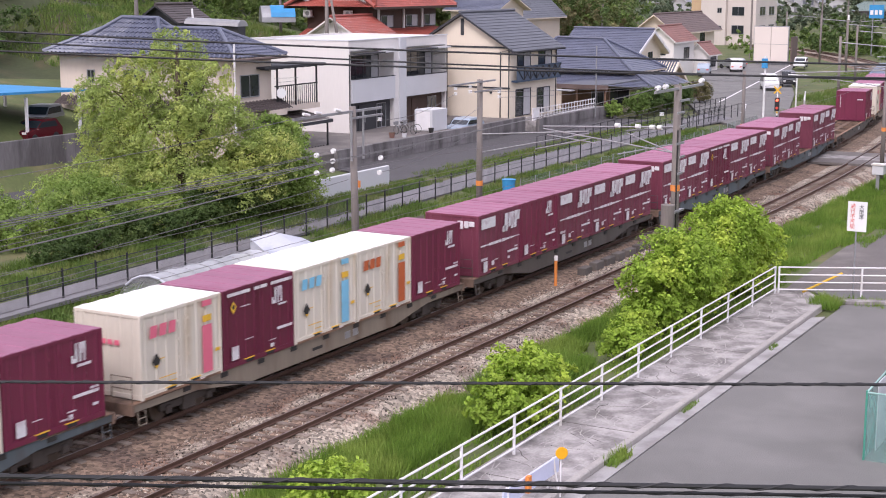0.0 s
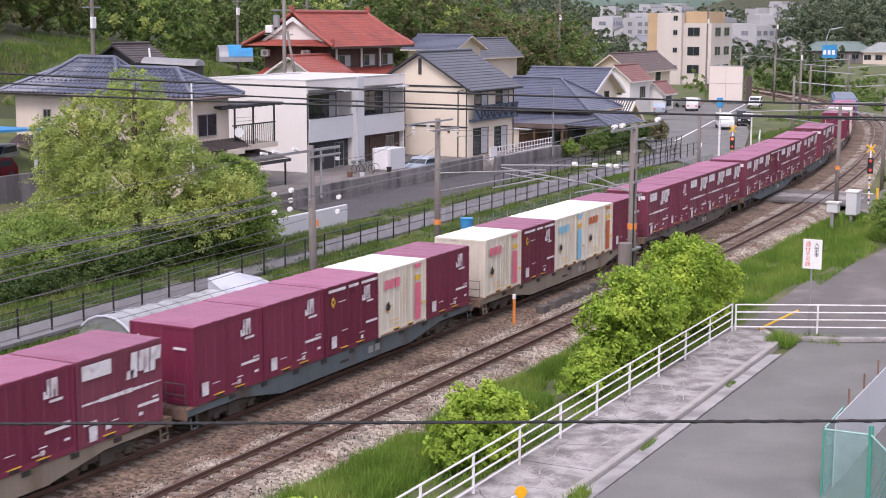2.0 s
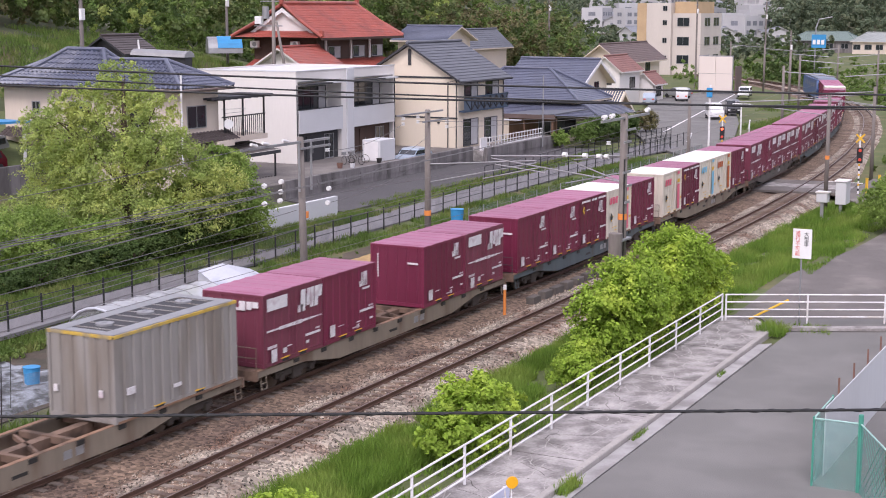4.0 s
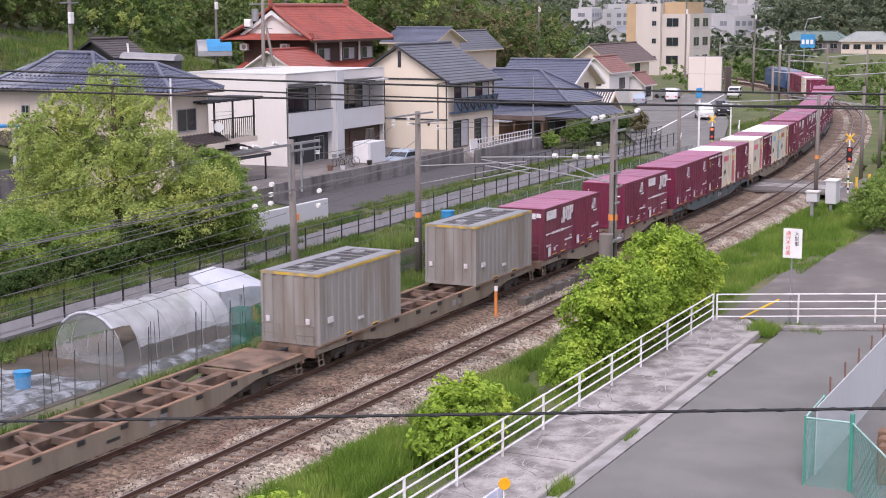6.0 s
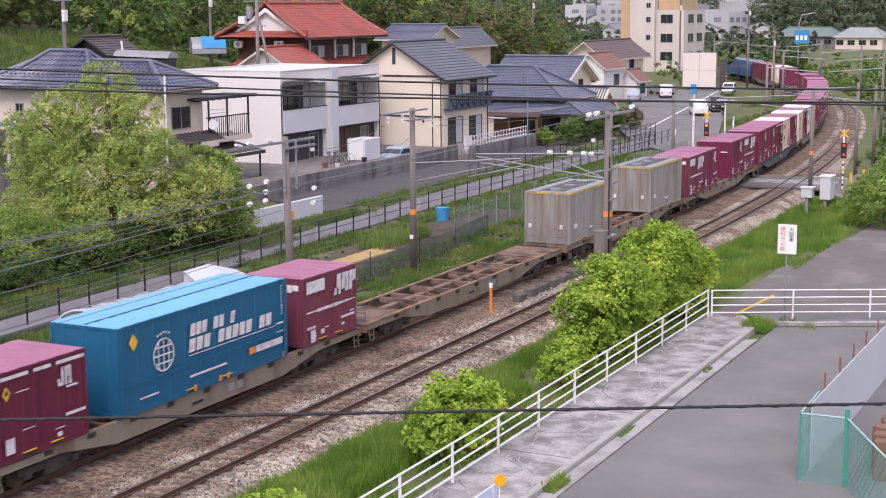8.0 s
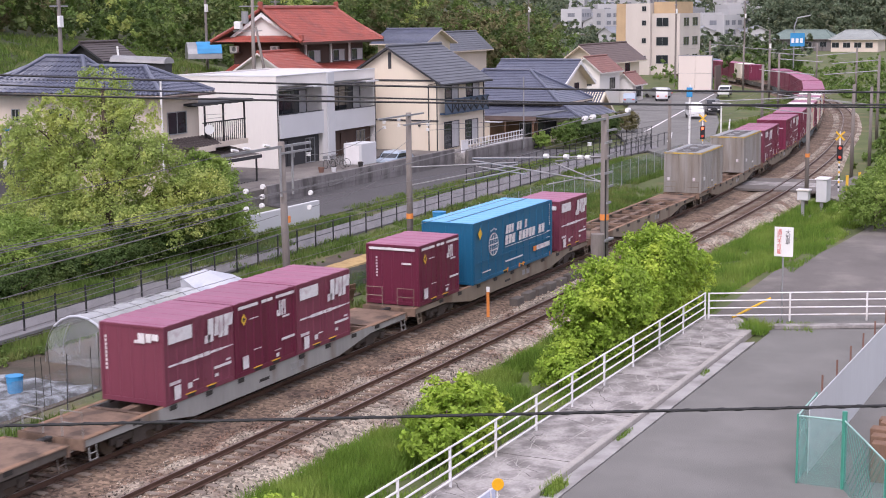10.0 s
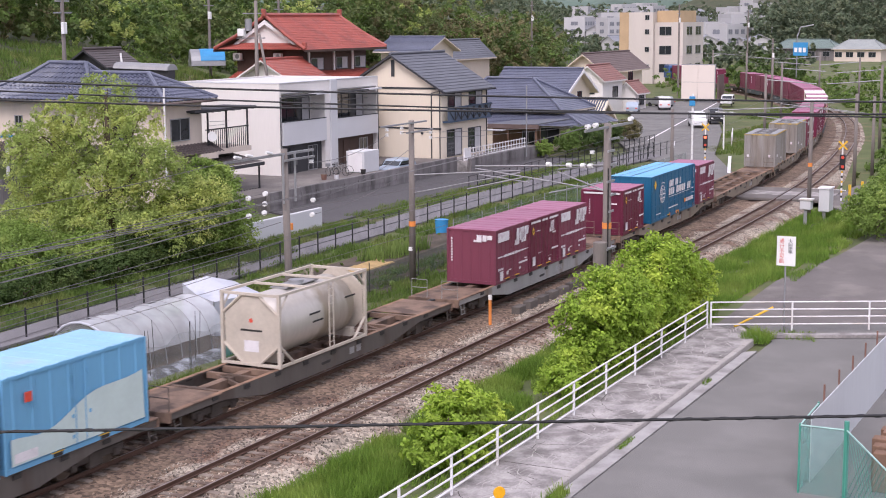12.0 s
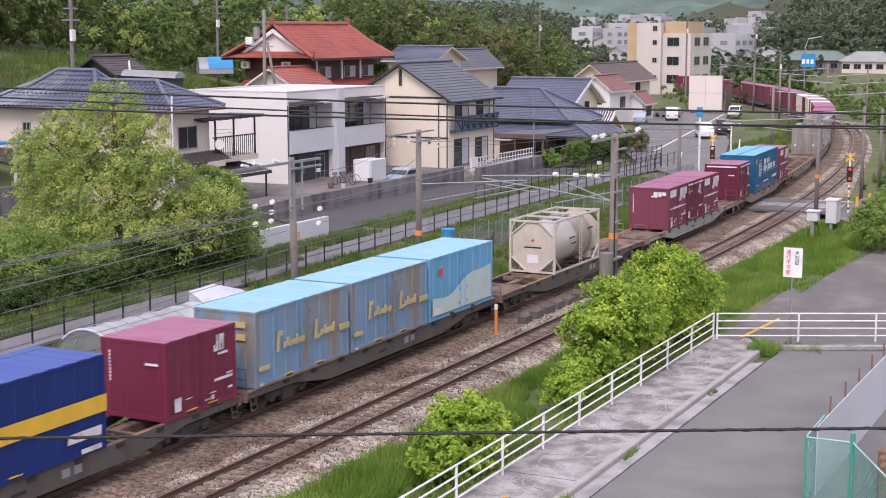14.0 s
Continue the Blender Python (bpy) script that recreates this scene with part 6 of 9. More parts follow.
rows_ = [hoop(x, 1.75 + 0.03 * math.sin(7 * x), 1.95 + 0.05 * math.sin(5 * x)) for x in [i * 0.5 for i in range(14)]]
n = len(rows_[0])
fs_ = [(i * n + j, (i + 1) * n + j, (i + 1) * n + j + 1, i * n + j + 1) for i in range(13) for j in range(n - 1) if 0 < j < n - 2 and not (i < 2 and (j < 3 or j > 8))]
raw("film", [q for r_ in rows_ for q in r_], fs_, M_FILM, gh, "wrinkled clear film", smooth=True)
for i in range(8):
    part("hoop", tubes((hoop(i * 0.93, 1.79, 2.0), 0.016), n=5), M_STEEL, gh)
raw("end_net", [(0.02, y, z) for _, y, z in hoop(0)] + [(0.02, y, 0.02) for _, y, z in hoop(0)], [(i, i + 1, i + 1 + n, i + n) for i in range(1, n - 2)], mesh_mat("end_net", (0.42, 0.44, 0.46), 0.34), gh, "pale net over the open end")
part("film_edge", tubes(([(0.0, y, z + 0.02) for _, y, z in hoop(0)][3:10], 0.05)), M_TARP, gh)
gh.matrix_basis = pose(43.0, 36.7, -0.32, 0, 0, -3)
tt = thing("garden_tent", label="pale tarpaulin covered garden tent with dark side sheet", category="tent")
vs_ = [(-1.25, -1.3, 0), (1.35, -1.3, 0), (1.35, 1.3, 0), (-1.25, 1.3, 0), (-1.25, -1.3, 1.5), (1.35, -1.35, 1.45), (1.35, 1.3, 1.75), (-1.25, 1.3, 1.95), (0.1, -1.42, 1.62), (0.0, 1.35, 2.12), (-1.3, 0.0, 1.62), (1.4, 0.0, 1.52)]
raw("cover", vs_, [(0, 1, 5, 8, 4), (1, 2, 6, 11, 5), (2, 3, 7, 9, 6), (3, 0, 4, 10, 7), (4, 8, 9, 7, 10), (8, 5, 11, 6, 9)], M_TARP, tt)
bm = bmesh.new()
prism(bm, [(-1.36, 0.1), (1.3, 0.0), (1.35, 1.7), (0.2, 1.5), (-1.38, 1.4)], "x", 1.42, 1.45)
part("side_sheet", bm, M_DARKTARP, tt, "dark grey sheet hanging over the end")
bm = bmesh.new()
prism(bm, [(0.75, 0.35), (1.5, 0.25), (1.5, 1.42), (1.15, 1.5), (0.9, 1.1)], "y", -1.46, -1.44)
part("drape", bm, M_DARKTARP, tt, "dark grey sheet hanging over the corner")
part("tent_pole", tubes(([(-1.3, -1.36, 0), (-1.3, -1.36, 1.55)], 0.025), ([(1.4, -1.4, 0), (1.4, -1.4, 1.5)], 0.025)), M_STEEL, tt)
part("yellow_sheet", boxes((0.3, 1.0, -1.40, -1.37, 0.0, 0.75)), M_YELLOW, tt)
tt.matrix_basis = pose(52.2, 36.6, -0.32, 0, 0, -24)
for x0, x1_, y0, y1, m, lab in ((57.8, 71.0, 38.0, 39.6, M_STRAW, "straw mulched garden bed"), (57, 72, 35.3, 37.6, M_SOIL, "dark bare garden bed"), (72, 88, 38.6, 41.0, M_SOIL, "dark bare garden bed beside the lane"), (34, 41, 33.8, 39.5, mat("silver_mulch_film", (0.30, 0.32, 0.35), 0.5, 0.5, 3.0, 8, 0.9, other=(0.055, 0.055, 0.055), mix=0.75), "garden bed under silver mulch film"), (41.5, 49.5, 33.4, 34.6, bpy.data.materials["silver_mulch_film"] if "silver_mulch_film" in bpy.data.materials else M_SOIL, "garden strip under silver mulch film")):
    bm = bmesh.new()
    nx, ny = int((x1_ - x0) / 0.35), max(4, int((y1 - y0) / 0.3))
    vs = []
    for i in range(nx + 1):
        for j in range(ny + 1):
            x, y = x0 + (x1_ - x0) * i / nx, y0 + (y1 - y0) * j / ny
            edge = min(i, nx - i, j, ny - j)
            vs.append((x, y, -0.34 + (0.12 if edge > 0 else -0.06) + 0.06 * noise.noise((x * 1.7, y * 1.7, 1)) + 0.05 * math.sin(y * 5)))
    bm.free()
    tagged(raw("garden_bed", vs, [(i * (ny + 1) + j, (i + 1) * (ny + 1) + j, (i + 1) * (ny + 1) + j + 1, i * (ny + 1) + j + 1) for i in range(nx) for j in range(ny)], m, smooth=True), lab, "garden bed", kind="structure")
gn = thing("garden_net", label="green garden netting on thin stakes beside the tracks", category="net fence")
NP = [(34, 33.0), (38, 33.1), (42, 33.1), (45, 33.2), (47.4, 33.3), (50.3, 33.5), (53.4, 34.3)]
for i, (x, y) in enumerate(NP):
    part("stake", tubes(([(x, y, -0.5), (x + 0.1, y, 1.6)], 0.02), n=6), M_DARK, gn)
for i in range(18):
    x = 34 + i * 0.95
    part("stake", tubes(([(x, 33.4 + (i % 3) * 0.5, -0.4), (x + 0.12 * math.sin(i), 33.4 + (i % 3) * 0.5, 1.5 + 0.2 * (i % 2))], 0.013), n=5), M_DARK, gn)
M_NETPALE, M_NETGREEN = mesh_mat("pale_net", (0.45, 0.47, 0.50), 0.22), mesh_mat("green_garden_net", (0.03, 0.26, 0.19), 0.62)
for a, b_, m in zip(NP, NP[1:], (M_NETPALE, M_NETPALE, M_NETPALE, M_NETPALE, M_NETGREEN, M_NETGREEN)):
    pts = [(a[0] + (b_[0] - a[0]) * i / 8, a[1] + (b_[1] - a[1]) * i / 8 + 0.12 * math.sin(i * 1.3)) for i in range(9)]
    raw("net", [(*q, -0.4) for q in pts] + [(q[0], q[1], (1.15 if a[0] < 48 else 1.6) + 0.12 * math.sin(q[0] * 2)) for q in pts], [(i, i + 1, i + 10, i + 9) for i in range(8)], m, gn)
NQ = [(57.5, 35.0), (62, 34.9), (67, 34.8), (72, 35.2), (78, 36.0)]
gn2 = thing("garden_net", label="dark green garden netting beside the vegetable beds", category="net fence")
for x, y in NQ:
    part("stake", tubes(([(x, y, -0.4), (x, y, 1.2)], 0.025), n=6), M_DARK, gn2)
for a, b_ in zip(NQ, NQ[1:]):
    raw("net", [(*a, -0.4), (*b_, -0.4), (*b_, 0.9), (*a, 0.9)], [(0, 1, 2, 3)], bpy.data.materials.get("dark_net") or mesh_mat("dark_net", (0.06, 0.10, 0.09), 0.5), gn2)
for x, y, z, r, lab in ((81.5, 40.7, -0.3, 0.42, "bright blue plastic water butt"), (38.9, 36.2, -0.3, 0.3, "pale blue plastic bucket in the garden"), (52.6, 34.6, -0.3, 0.16, "small blue watering can")):
    bk = thing("bucket", label=lab, category="bucket")
    bm = bmesh.new()
    tube(bm, [(x, y, z), (x, y, z + r * 2.1)], r * 0.85, 16, r)
    part("tub", bm, M_BLUESHEET, bk)
    bm = bmesh.new()
    tube(bm, [(x, y, z + r * 2.1), (x, y, z + r * 2.15)], r * 1.05, 16)
    part("rim", bm, M_BLUESHEET, bk)
bp = thing("bean_plants", 53.6, 35.2, -0.3, 0, "climbing green bean plants on the garden net", "plants")
leaves("foliage", leaf_cloud([(0, 0, 0.7, 0.9, 0.5, 0.8), (1.3, 0.4, 0.5, 0.9, 0.5, 0.6), (-1.4, -0.5, 0.4, 0.8, 0.4, 0.5)], 4200, 0.11, 0.4, 0.2), M_LEAF_FRESH, bp)
for dx, dy in ((-1.2, -0.4), (-0.3, 0.0), (0.5, 0.2), (1.4, 0.4)):
    part("cane", tubes(([(dx, dy, -0.1), (dx + 0.1, dy, 1.6)], 0.015), n=5), M_TIMBER, bp)
cr = thing("crate", label="weathered wooden crate leaning beside the garden", category="crate")
for i in range(5):
    part("board", boxes((-0.9 + i * 0.37, -0.56 + i * 0.37, -0.05, 0.0, 0, 1.05)), M_TIMBER, cr)
part("rail", boxes((-0.9, 0.95, -0.09, -0.055, 0.2, 0.3)), M_TIMBER, cr)
part("rail", boxes((-0.9, 0.95, -0.09, -0.055, 0.75, 0.85)), M_TIMBER, cr)
cr.matrix_basis = pose(56.9, 33.6, -0.35, 15, 0, -12)


# clutter on the forecourt of the white house
def bicycle(x, y, z, rz, label):
    c = thing("bicycle", x, y, z, rz, label, "bicycle", "bicycles on the forecourt")
    for wx in (-0.52, 0.52):
        ring = [(wx + 0.33 * math.cos(k * math.pi / 8), 0, 0.33 + 0.33 * math.sin(k * math.pi / 8)) for k in range(17)]
        part("wheel", tubes((ring, 0.022), n=5), M_BLACKSTEEL, c)
    part("frame", tubes(([(-0.52, 0, 0.33), (-0.05, 0, 0.32), (0.38, 0, 0.8), (-0.18, 0, 0.78), (-0.05, 0, 0.32)], 0.02), ([(0.52, 0, 0.33), (0.36, 0, 0.98)], 0.02), ([(-0.05, 0, 0.32), (-0.2, 0, 0.92)], 0.018), n=5), M_STEEL, c)
    part("handlebar", tubes(([(0.3, -0.26, 1.0), (0.37, 0, 0.98), (0.3, 0.26, 1.0)], 0.016), n=5), M_STEEL, c)
    part("saddle", boxes((-0.34, -0.1, -0.09, 0.09, 0.92, 0.98), bevel=0.02), M_DARK, c)
    part("basket", boxes((0.42, 0.68, -0.15, 0.15, 0.72, 0.95), bevel=0.01), M_STEEL, c)
    return c


bicycle(96.8, 57.6, 1.08, 65, "silver city bicycle parked on the forecourt")
bicycle(97.7, 57.4, 1.08, 80, "silver city bicycle parked beside the storage cabinet")
bicycle(98.6, 57.7, 1.08, 100, "silver city bicycle with basket beside the storage cabinet")
for x, y, r, m, lab in ((94.6, 57.0, 0.24, M_RUSTPOST, "brown clay flower pot on the forecourt"), (95.4, 56.4, 0.2, M_PALEGREY, "pale plastic flower pot on the forecourt"), (99.3, 56.3, 0.22, M_DARK, "dark plastic flower pot beside the cabinet")):
    fpot = thing("flower_pot", label=lab, category="flower pot")
    part("pot", tube(bmesh.new(), [(x, y, 1.08), (x, y, 1.08 + r * 1.7)], r * 0.75, 12, r), m, fpot)
    part("soil", tube(bmesh.new(), [(x, y, 1.08 + r * 1.7), (x, y, 1.08 + r * 1.72)], r * 0.9, 12), M_SOIL, fpot)


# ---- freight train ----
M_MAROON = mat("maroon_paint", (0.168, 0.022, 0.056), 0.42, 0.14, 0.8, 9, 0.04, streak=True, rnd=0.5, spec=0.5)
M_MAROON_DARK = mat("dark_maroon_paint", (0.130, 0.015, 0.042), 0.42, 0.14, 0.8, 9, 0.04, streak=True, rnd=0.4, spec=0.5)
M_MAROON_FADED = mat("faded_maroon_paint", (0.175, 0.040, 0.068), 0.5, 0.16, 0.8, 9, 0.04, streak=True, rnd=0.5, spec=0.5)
# maroon roofs: some fading, and the sky's sheen mixed into the colour
M_MAROON_ROOF = mat("faded_skylit_maroon_roof", (0.34, 0.125, 0.205), 0.55, 0.2, 0.6, 8, 0.05, rnd=0.4, other=(0.27, 0.085, 0.15), mix=0.4, spec=0.5)
M_CREAM = mat("off_white_paint", (0.66, 0.60, 0.51), 0.5, 0.12, 0.7, 9, 0.04, streak=True, other=(0.50, 0.38, 0.24), mix=0.12, rnd=0.2)
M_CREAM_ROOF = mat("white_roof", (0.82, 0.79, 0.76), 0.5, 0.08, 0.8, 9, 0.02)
M_GREYBOX = mat("grey_paint", (0.30, 0.28, 0.265), 0.55, 0.15, 0.9, 9, 0.05, streak=True, other=(0.225, 0.195, 0.17), mix=0.4)
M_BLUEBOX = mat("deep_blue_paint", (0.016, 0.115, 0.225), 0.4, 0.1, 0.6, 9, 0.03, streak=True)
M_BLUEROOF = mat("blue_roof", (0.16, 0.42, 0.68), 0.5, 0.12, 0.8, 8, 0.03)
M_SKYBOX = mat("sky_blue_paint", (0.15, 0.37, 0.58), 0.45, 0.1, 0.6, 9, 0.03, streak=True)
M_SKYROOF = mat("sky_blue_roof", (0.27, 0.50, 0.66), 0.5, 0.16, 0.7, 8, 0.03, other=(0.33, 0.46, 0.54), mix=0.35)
M_OLDBLUE = mat("weathered_blue_paint", (0.18, 0.285, 0.405), 0.6, 0.2, 0.8, 9, 0.05, streak=True, other=(0.23, 0.20, 0.165), mix=0.42)
M_PALEYELLOW = mat("faded_yellow_marking", (0.52, 0.42, 0.20), 0.6, 0.2, 2.0, 12, 0.0)
M_OLDYELLOW = mat("worn_yellow_edge", (0.55, 0.37, 0.07), 0.65, 0.25, 2.0, 12, 0.0, other=(0.33, 0.27, 0.16), mix=0.4)
M_WAVE = mat("pale_wave_paint", (0.52, 0.62, 0.60), 0.5, 0.1, 1.0, 9, 0.0)
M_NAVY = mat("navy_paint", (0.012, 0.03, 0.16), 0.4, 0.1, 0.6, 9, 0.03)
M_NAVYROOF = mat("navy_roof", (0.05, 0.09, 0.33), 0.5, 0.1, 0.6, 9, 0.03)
M_TANK = mat("brushed_tank_steel", (0.56, 0.52, 0.475), 0.42, 0.15, 0.7, 9, 0.03, metal=0.45, streak=True, other=(0.33, 0.28, 0.22), mix=0.35)
M_TANKFRAME = mat("beige_frame_paint", (0.52, 0.46, 0.39), 0.55, 0.18, 1.2, 9, 0.05)
M_MARK = mat("white_marking", (0.70, 0.67, 0.69), 0.5, 0.2, 3.0, 20, 0.0, other=(0.52, 0.42, 0.46), mix=0.3)
M_PINK = mat("pink_marking", (0.72, 0.16, 0.24), 0.5, 0.1, 2.0, 12, 0.0)
M_LBLUE = mat("light_blue_marking", (0.22, 0.52, 0.72), 0.5, 0.1, 2.0, 12, 0.0)
M_RUSTMARK = mat("orange_red_marking", (0.50, 0.12, 0.04), 0.5, 0.15, 2.0, 12, 0.0)
M_FRAME = {
    "beige": mat("beige_wagon_paint", (0.235, 0.195, 0.15), 0.7, 0.2, 0.8, 9, 0.1, streak=True, other=(0.15, 0.10, 0.07), mix=0.3),
    "slate": mat("blue_grey_wagon_paint", (0.095, 0.115, 0.125), 0.7, 0.2, 0.8, 9, 0.1, streak=True, other=(0.08, 0.065, 0.055), mix=0.3),
    "grey": mat("light_grey_wagon_paint", (0.30, 0.295, 0.285), 0.7, 0.2, 0.8, 9, 0.1, streak=True, other=(0.17, 0.13, 0.10), mix=0.25),
    "dark": mat("dark_grey_wagon_paint", (0.105, 0.092, 0.082), 0.7, 0.2, 0.8, 9, 0.1, streak=True, other=(0.08, 0.06, 0.05), mix=0.3)}
M_DECK = mat("rusty_deck", (0.205, 0.135, 0.098), 0.85, 0.3, 1.4, 9, 0.2, other=(0.095, 0.064, 0.048), mix=0.55)
M_RUSTEDGE = mat("rusted_edge", (0.26, 0.155, 0.10), 0.85, 0.3, 1.4, 9, 0.2, other=(0.13, 0.085, 0.06), mix=0.45)
M_BOGIE = mat("dirty_bogie", (0.062, 0.050, 0.042), 0.8, 0.3, 2.0, 14, 0.1)
M_WHEEL = mat("wheel_steel", (0.13, 0.105, 0.085), 0.5, 0.2, 2.0, 14, 0.05, metal=0.5)

DECK = 0.98
TRAIN = []          # (object, wagon number, place on the wagon)


def wagon(tone):
    """A skeletal container flat wagon, 20.4 m over couplers, its origin on the rail under its middle."""
    w = thing("container_wagon", label={"beige": "beige skeletal container flat wagon with rusty deck", "slate": "blue-grey skeletal container flat wagon with rusty deck", "grey": "light grey skeletal container flat wagon with rusty deck", "dark": "dark grimy skeletal container flat wagon with rusty deck"}[tone], category="flat wagon", group="wagons of the freight train")
    fm = M_FRAME[tone]
    for y in (-1, 1):
        bm = bmesh.new()
        poly = [(-9.75, DECK), (-9.75, 0.74), (-6.9, 0.72), (-4.6, 0.36), (4.6, 0.36), (6.9, 0.72), (9.75, 0.74), (9.75, DECK)]
        prism(bm, poly, "y", y * 1.16 - 0.012, y * 1.16 + 0.012)
        box(bm, -9.75, 9.75, y * 1.09 - 0.08, y * 1.09 + 0.08, DECK - 0.05, DECK)
        prism(bm, [(-4.6, 0.36), (-4.6, 0.34), (4.6, 0.34), (4.6, 0.36)], "y", y * 1.09 - 0.08, y * 1.09 + 0.08)
        sill = part("side_sill", bm, fm, w)
        part("top_flange", boxes((-9.75, 9.75, y * 1.09 - 0.078, y * 1.09 + 0.088, DECK + 0.001, DECK + 0.012)), M_RUSTEDGE, sill, "rust brown top edge")
        bm = bmesh.new()
        for x in (-7.4, -5.6, -3.7, -1.9, 0.0, 1.9, 3.7, 5.6, 7.4):
            box(bm, x - 0.16, x + 0.16, y * 1.175 - 0.03, y * 1.175 + 0.03, DECK - 0.16, DECK - 0.02)
        box(bm, -0.8, -0.2, y * 1.174 - 0.004, y * 1.174 + 0.004, 0.56, 0.66)
        part("lashing_lug", bm, M_DARK, sill, "dark container locks along the sill")["kind"] = "stuff"
        for x in (1.2, 1.7):
            part("stencil", boxes((x, x + 0.34, y * 1.173 - 0.004, y * 1.173 + 0.004, 0.55, 0.80)), M_STEEL, sill, "pale stencilled plate")
    bm = bmesh.new()
    box(bm, -9.9, 9.9, -0.16, 0.16, 0.62, DECK - 0.06)
    part("centre_sill", bm, M_DECK, w)
    for x in (-6.75, -4.7, -3.75, -1.9, -0.05, 1.9, 3.75, 4.7, 6.75):
        part("cross_beam", boxes((x - 0.09, x + 0.09, -1.02, 1.02, DECK - 0.22, DECK - 0.02)), M_DECK, w, "rusty cross beam")
    for x in (-3.3, 0.45, 4.0, -5.7):
        bm = bmesh.new()
        prism(bm, [(x, -1.0), (x + 0.1, -1.0), (x + 1.2, 1.0), (x + 1.1, 1.0)], "z", DECK - 0.2, DECK - 0.06)
        part("diagonal_beam", bm, M_DECK, w, "rusty diagonal beam")
    for x in (-1, 1):
        bm = bmesh.new()
        box(bm, min(x * 7.0, x * 9.8), max(x * 7.0, x * 9.8), -1.2, 1.2, DECK - 0.035, DECK + 0.004, bevel=0.01)
        box(bm, x * 9.8 - 0.05, x * 9.8 + 0.05, -1.2, 1.2, 0.66, DECK + 0.004)
        part("end_deck", bm, M_DECK, w, "brown rusty deck plate")
        bm = bmesh.new()
        box(bm, min(x * 9.8, x * 10.2), max(x * 9.8, x * 10.2), -0.12, 0.12, 0.72, 0.98, bevel=0.03)
        tube(bm, [(x * 9.8, 0.5, 0.75), (x * 10.0, 0.55, 0.55), (x * 10.2, 0.5, 0.7)], 0.03, 6)
        part("coupler", bm, M_DARK, w)
        for y in (-1, 1):
            st = tubes(([(x * 9.62, y * 1.2, 0.72), (x * 9.62, y * 1.24, 0.34), (x * 9.3, y * 1.24, 0.34), (x * 9.3, y * 1.2, 0.72)], 0.022), ([(x * 9.62, y * 1.22, 0.53), (x * 9.3, y * 1.22, 0.53)], 0.018), n=6)
            part("step", st, fm, w)
        bog = part("bogie", boxes((x * 7.1 - 0.25, x * 7.1 + 0.25, -1.0, 1.0, 0.45, 0.72), (x * 7.1 - 1.3, x * 7.1 + 1.3, -1.0, -0.86, 0.38, 0.62), (x * 7.1 - 1.3, x * 7.1 + 1.3, 0.86, 1.0, 0.38, 0.62), (x * 7.1 - 0.3, x * 7.1 + 0.3, -1.04, -0.84, 0.2, 0.66), (x * 7.1 - 0.3, x * 7.1 + 0.3, 0.84, 1.04, 0.2, 0.66), bevel=0.03), M_BOGIE, w)
        for dx in (-0.95, 0.95):
            bm = bmesh.new()
            for y in (-0.56, 0.56):
                prism(bm, [(x * 7.1 + dx + 0.405 * math.cos(k * math.pi / 10), 0.405 + 0.405 * math.sin(k * math.pi / 10)) for k in range(20)], "y", y - 0.06, y + 0.06)
            tube(bm, [(x * 7.1 + dx, -1.02, 0.405), (x * 7.1 + dx, 1.02, 0.405)], 0.075, 8)
            part("wheelset", bm, M_WHEEL, bog, "dull steel wheels on their axle")
            for y in (-0.95, 0.95):
                part("axle_box", boxes((x * 7.1 + dx - 0.14, x * 7.1 + dx + 0.14, y - 0.11, y + 0.11, 0.28, 0.54), bevel=0.04), M_BOGIE, bog)
    for y in (-1, 1):
        part("end_railing", tubes(([(-9.72, y * 1.1, DECK), (-9.72, y * 1.1, 1.75), (-9.72, y * 0.35, 1.75), (-9.72, y * 0.35, DECK)], 0.02), ([(-9.72, y * 1.1, 1.4), (-9.72, y * 0.35, 1.4)], 0.018), n=6), fm, w, "thin hand railing at the wagon end")
    bm = boxes((-2.6, -1.2, -0.75, 0.75, 0.42, 0.62), (2.4, 3.4, -0.6, 0.2, 0.40, 0.62), bevel=0.04)
    part("brake_gear", bm, M_BOGIE, w)
    return w


def plate(bm, u0, u1, v0, v1, L, H, W, face="side", slant=0.0, out=0.006):
    """A thin plate on a container face; u along it from its rear, v up, both 0 to 1."""
    if face == "side":
        a, b = -L / 2 + u0 * L, -L / 2 + u1 * L
        y = -W / 2 - 0.03
        p = [(a, v0 * H), (b, v0 * H), (b + slant, v1 * H), (a + slant, v1 * H)]
        prism(bm, p, "y", y - out, y)
    else:
        a, b = W / 2 - u0 * W, W / 2 - u1 * W
        x = -L / 2 - 0.03
        prism(bm, [(b, v0 * H), (a, v0 * H), (a, v1 * H), (b, v1 * H)], "x", x - out, x)


def hook(bm, u, v, s, L, H, W):
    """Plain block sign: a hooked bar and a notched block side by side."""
    def P(rows, dx):
        for a, b, c, d in rows:
            plate(bm, u + (dx + a) * s / L, u + (dx + b) * s / L, v + c * s / H, v + d * s / H, L, H, W)
    P([(0.28, 0.45, 0.0, 1.0), (0.0, 0.279, 0.0, 0.2), (0.0, 0.16, 0.201, 0.4)], 0)
    P([(0.0, 0.5, 0.42, 1.0), (0.0, 0.18, 0.0, 0.419), (0.3, 0.5, 0.0, 0.419)], 0.56)


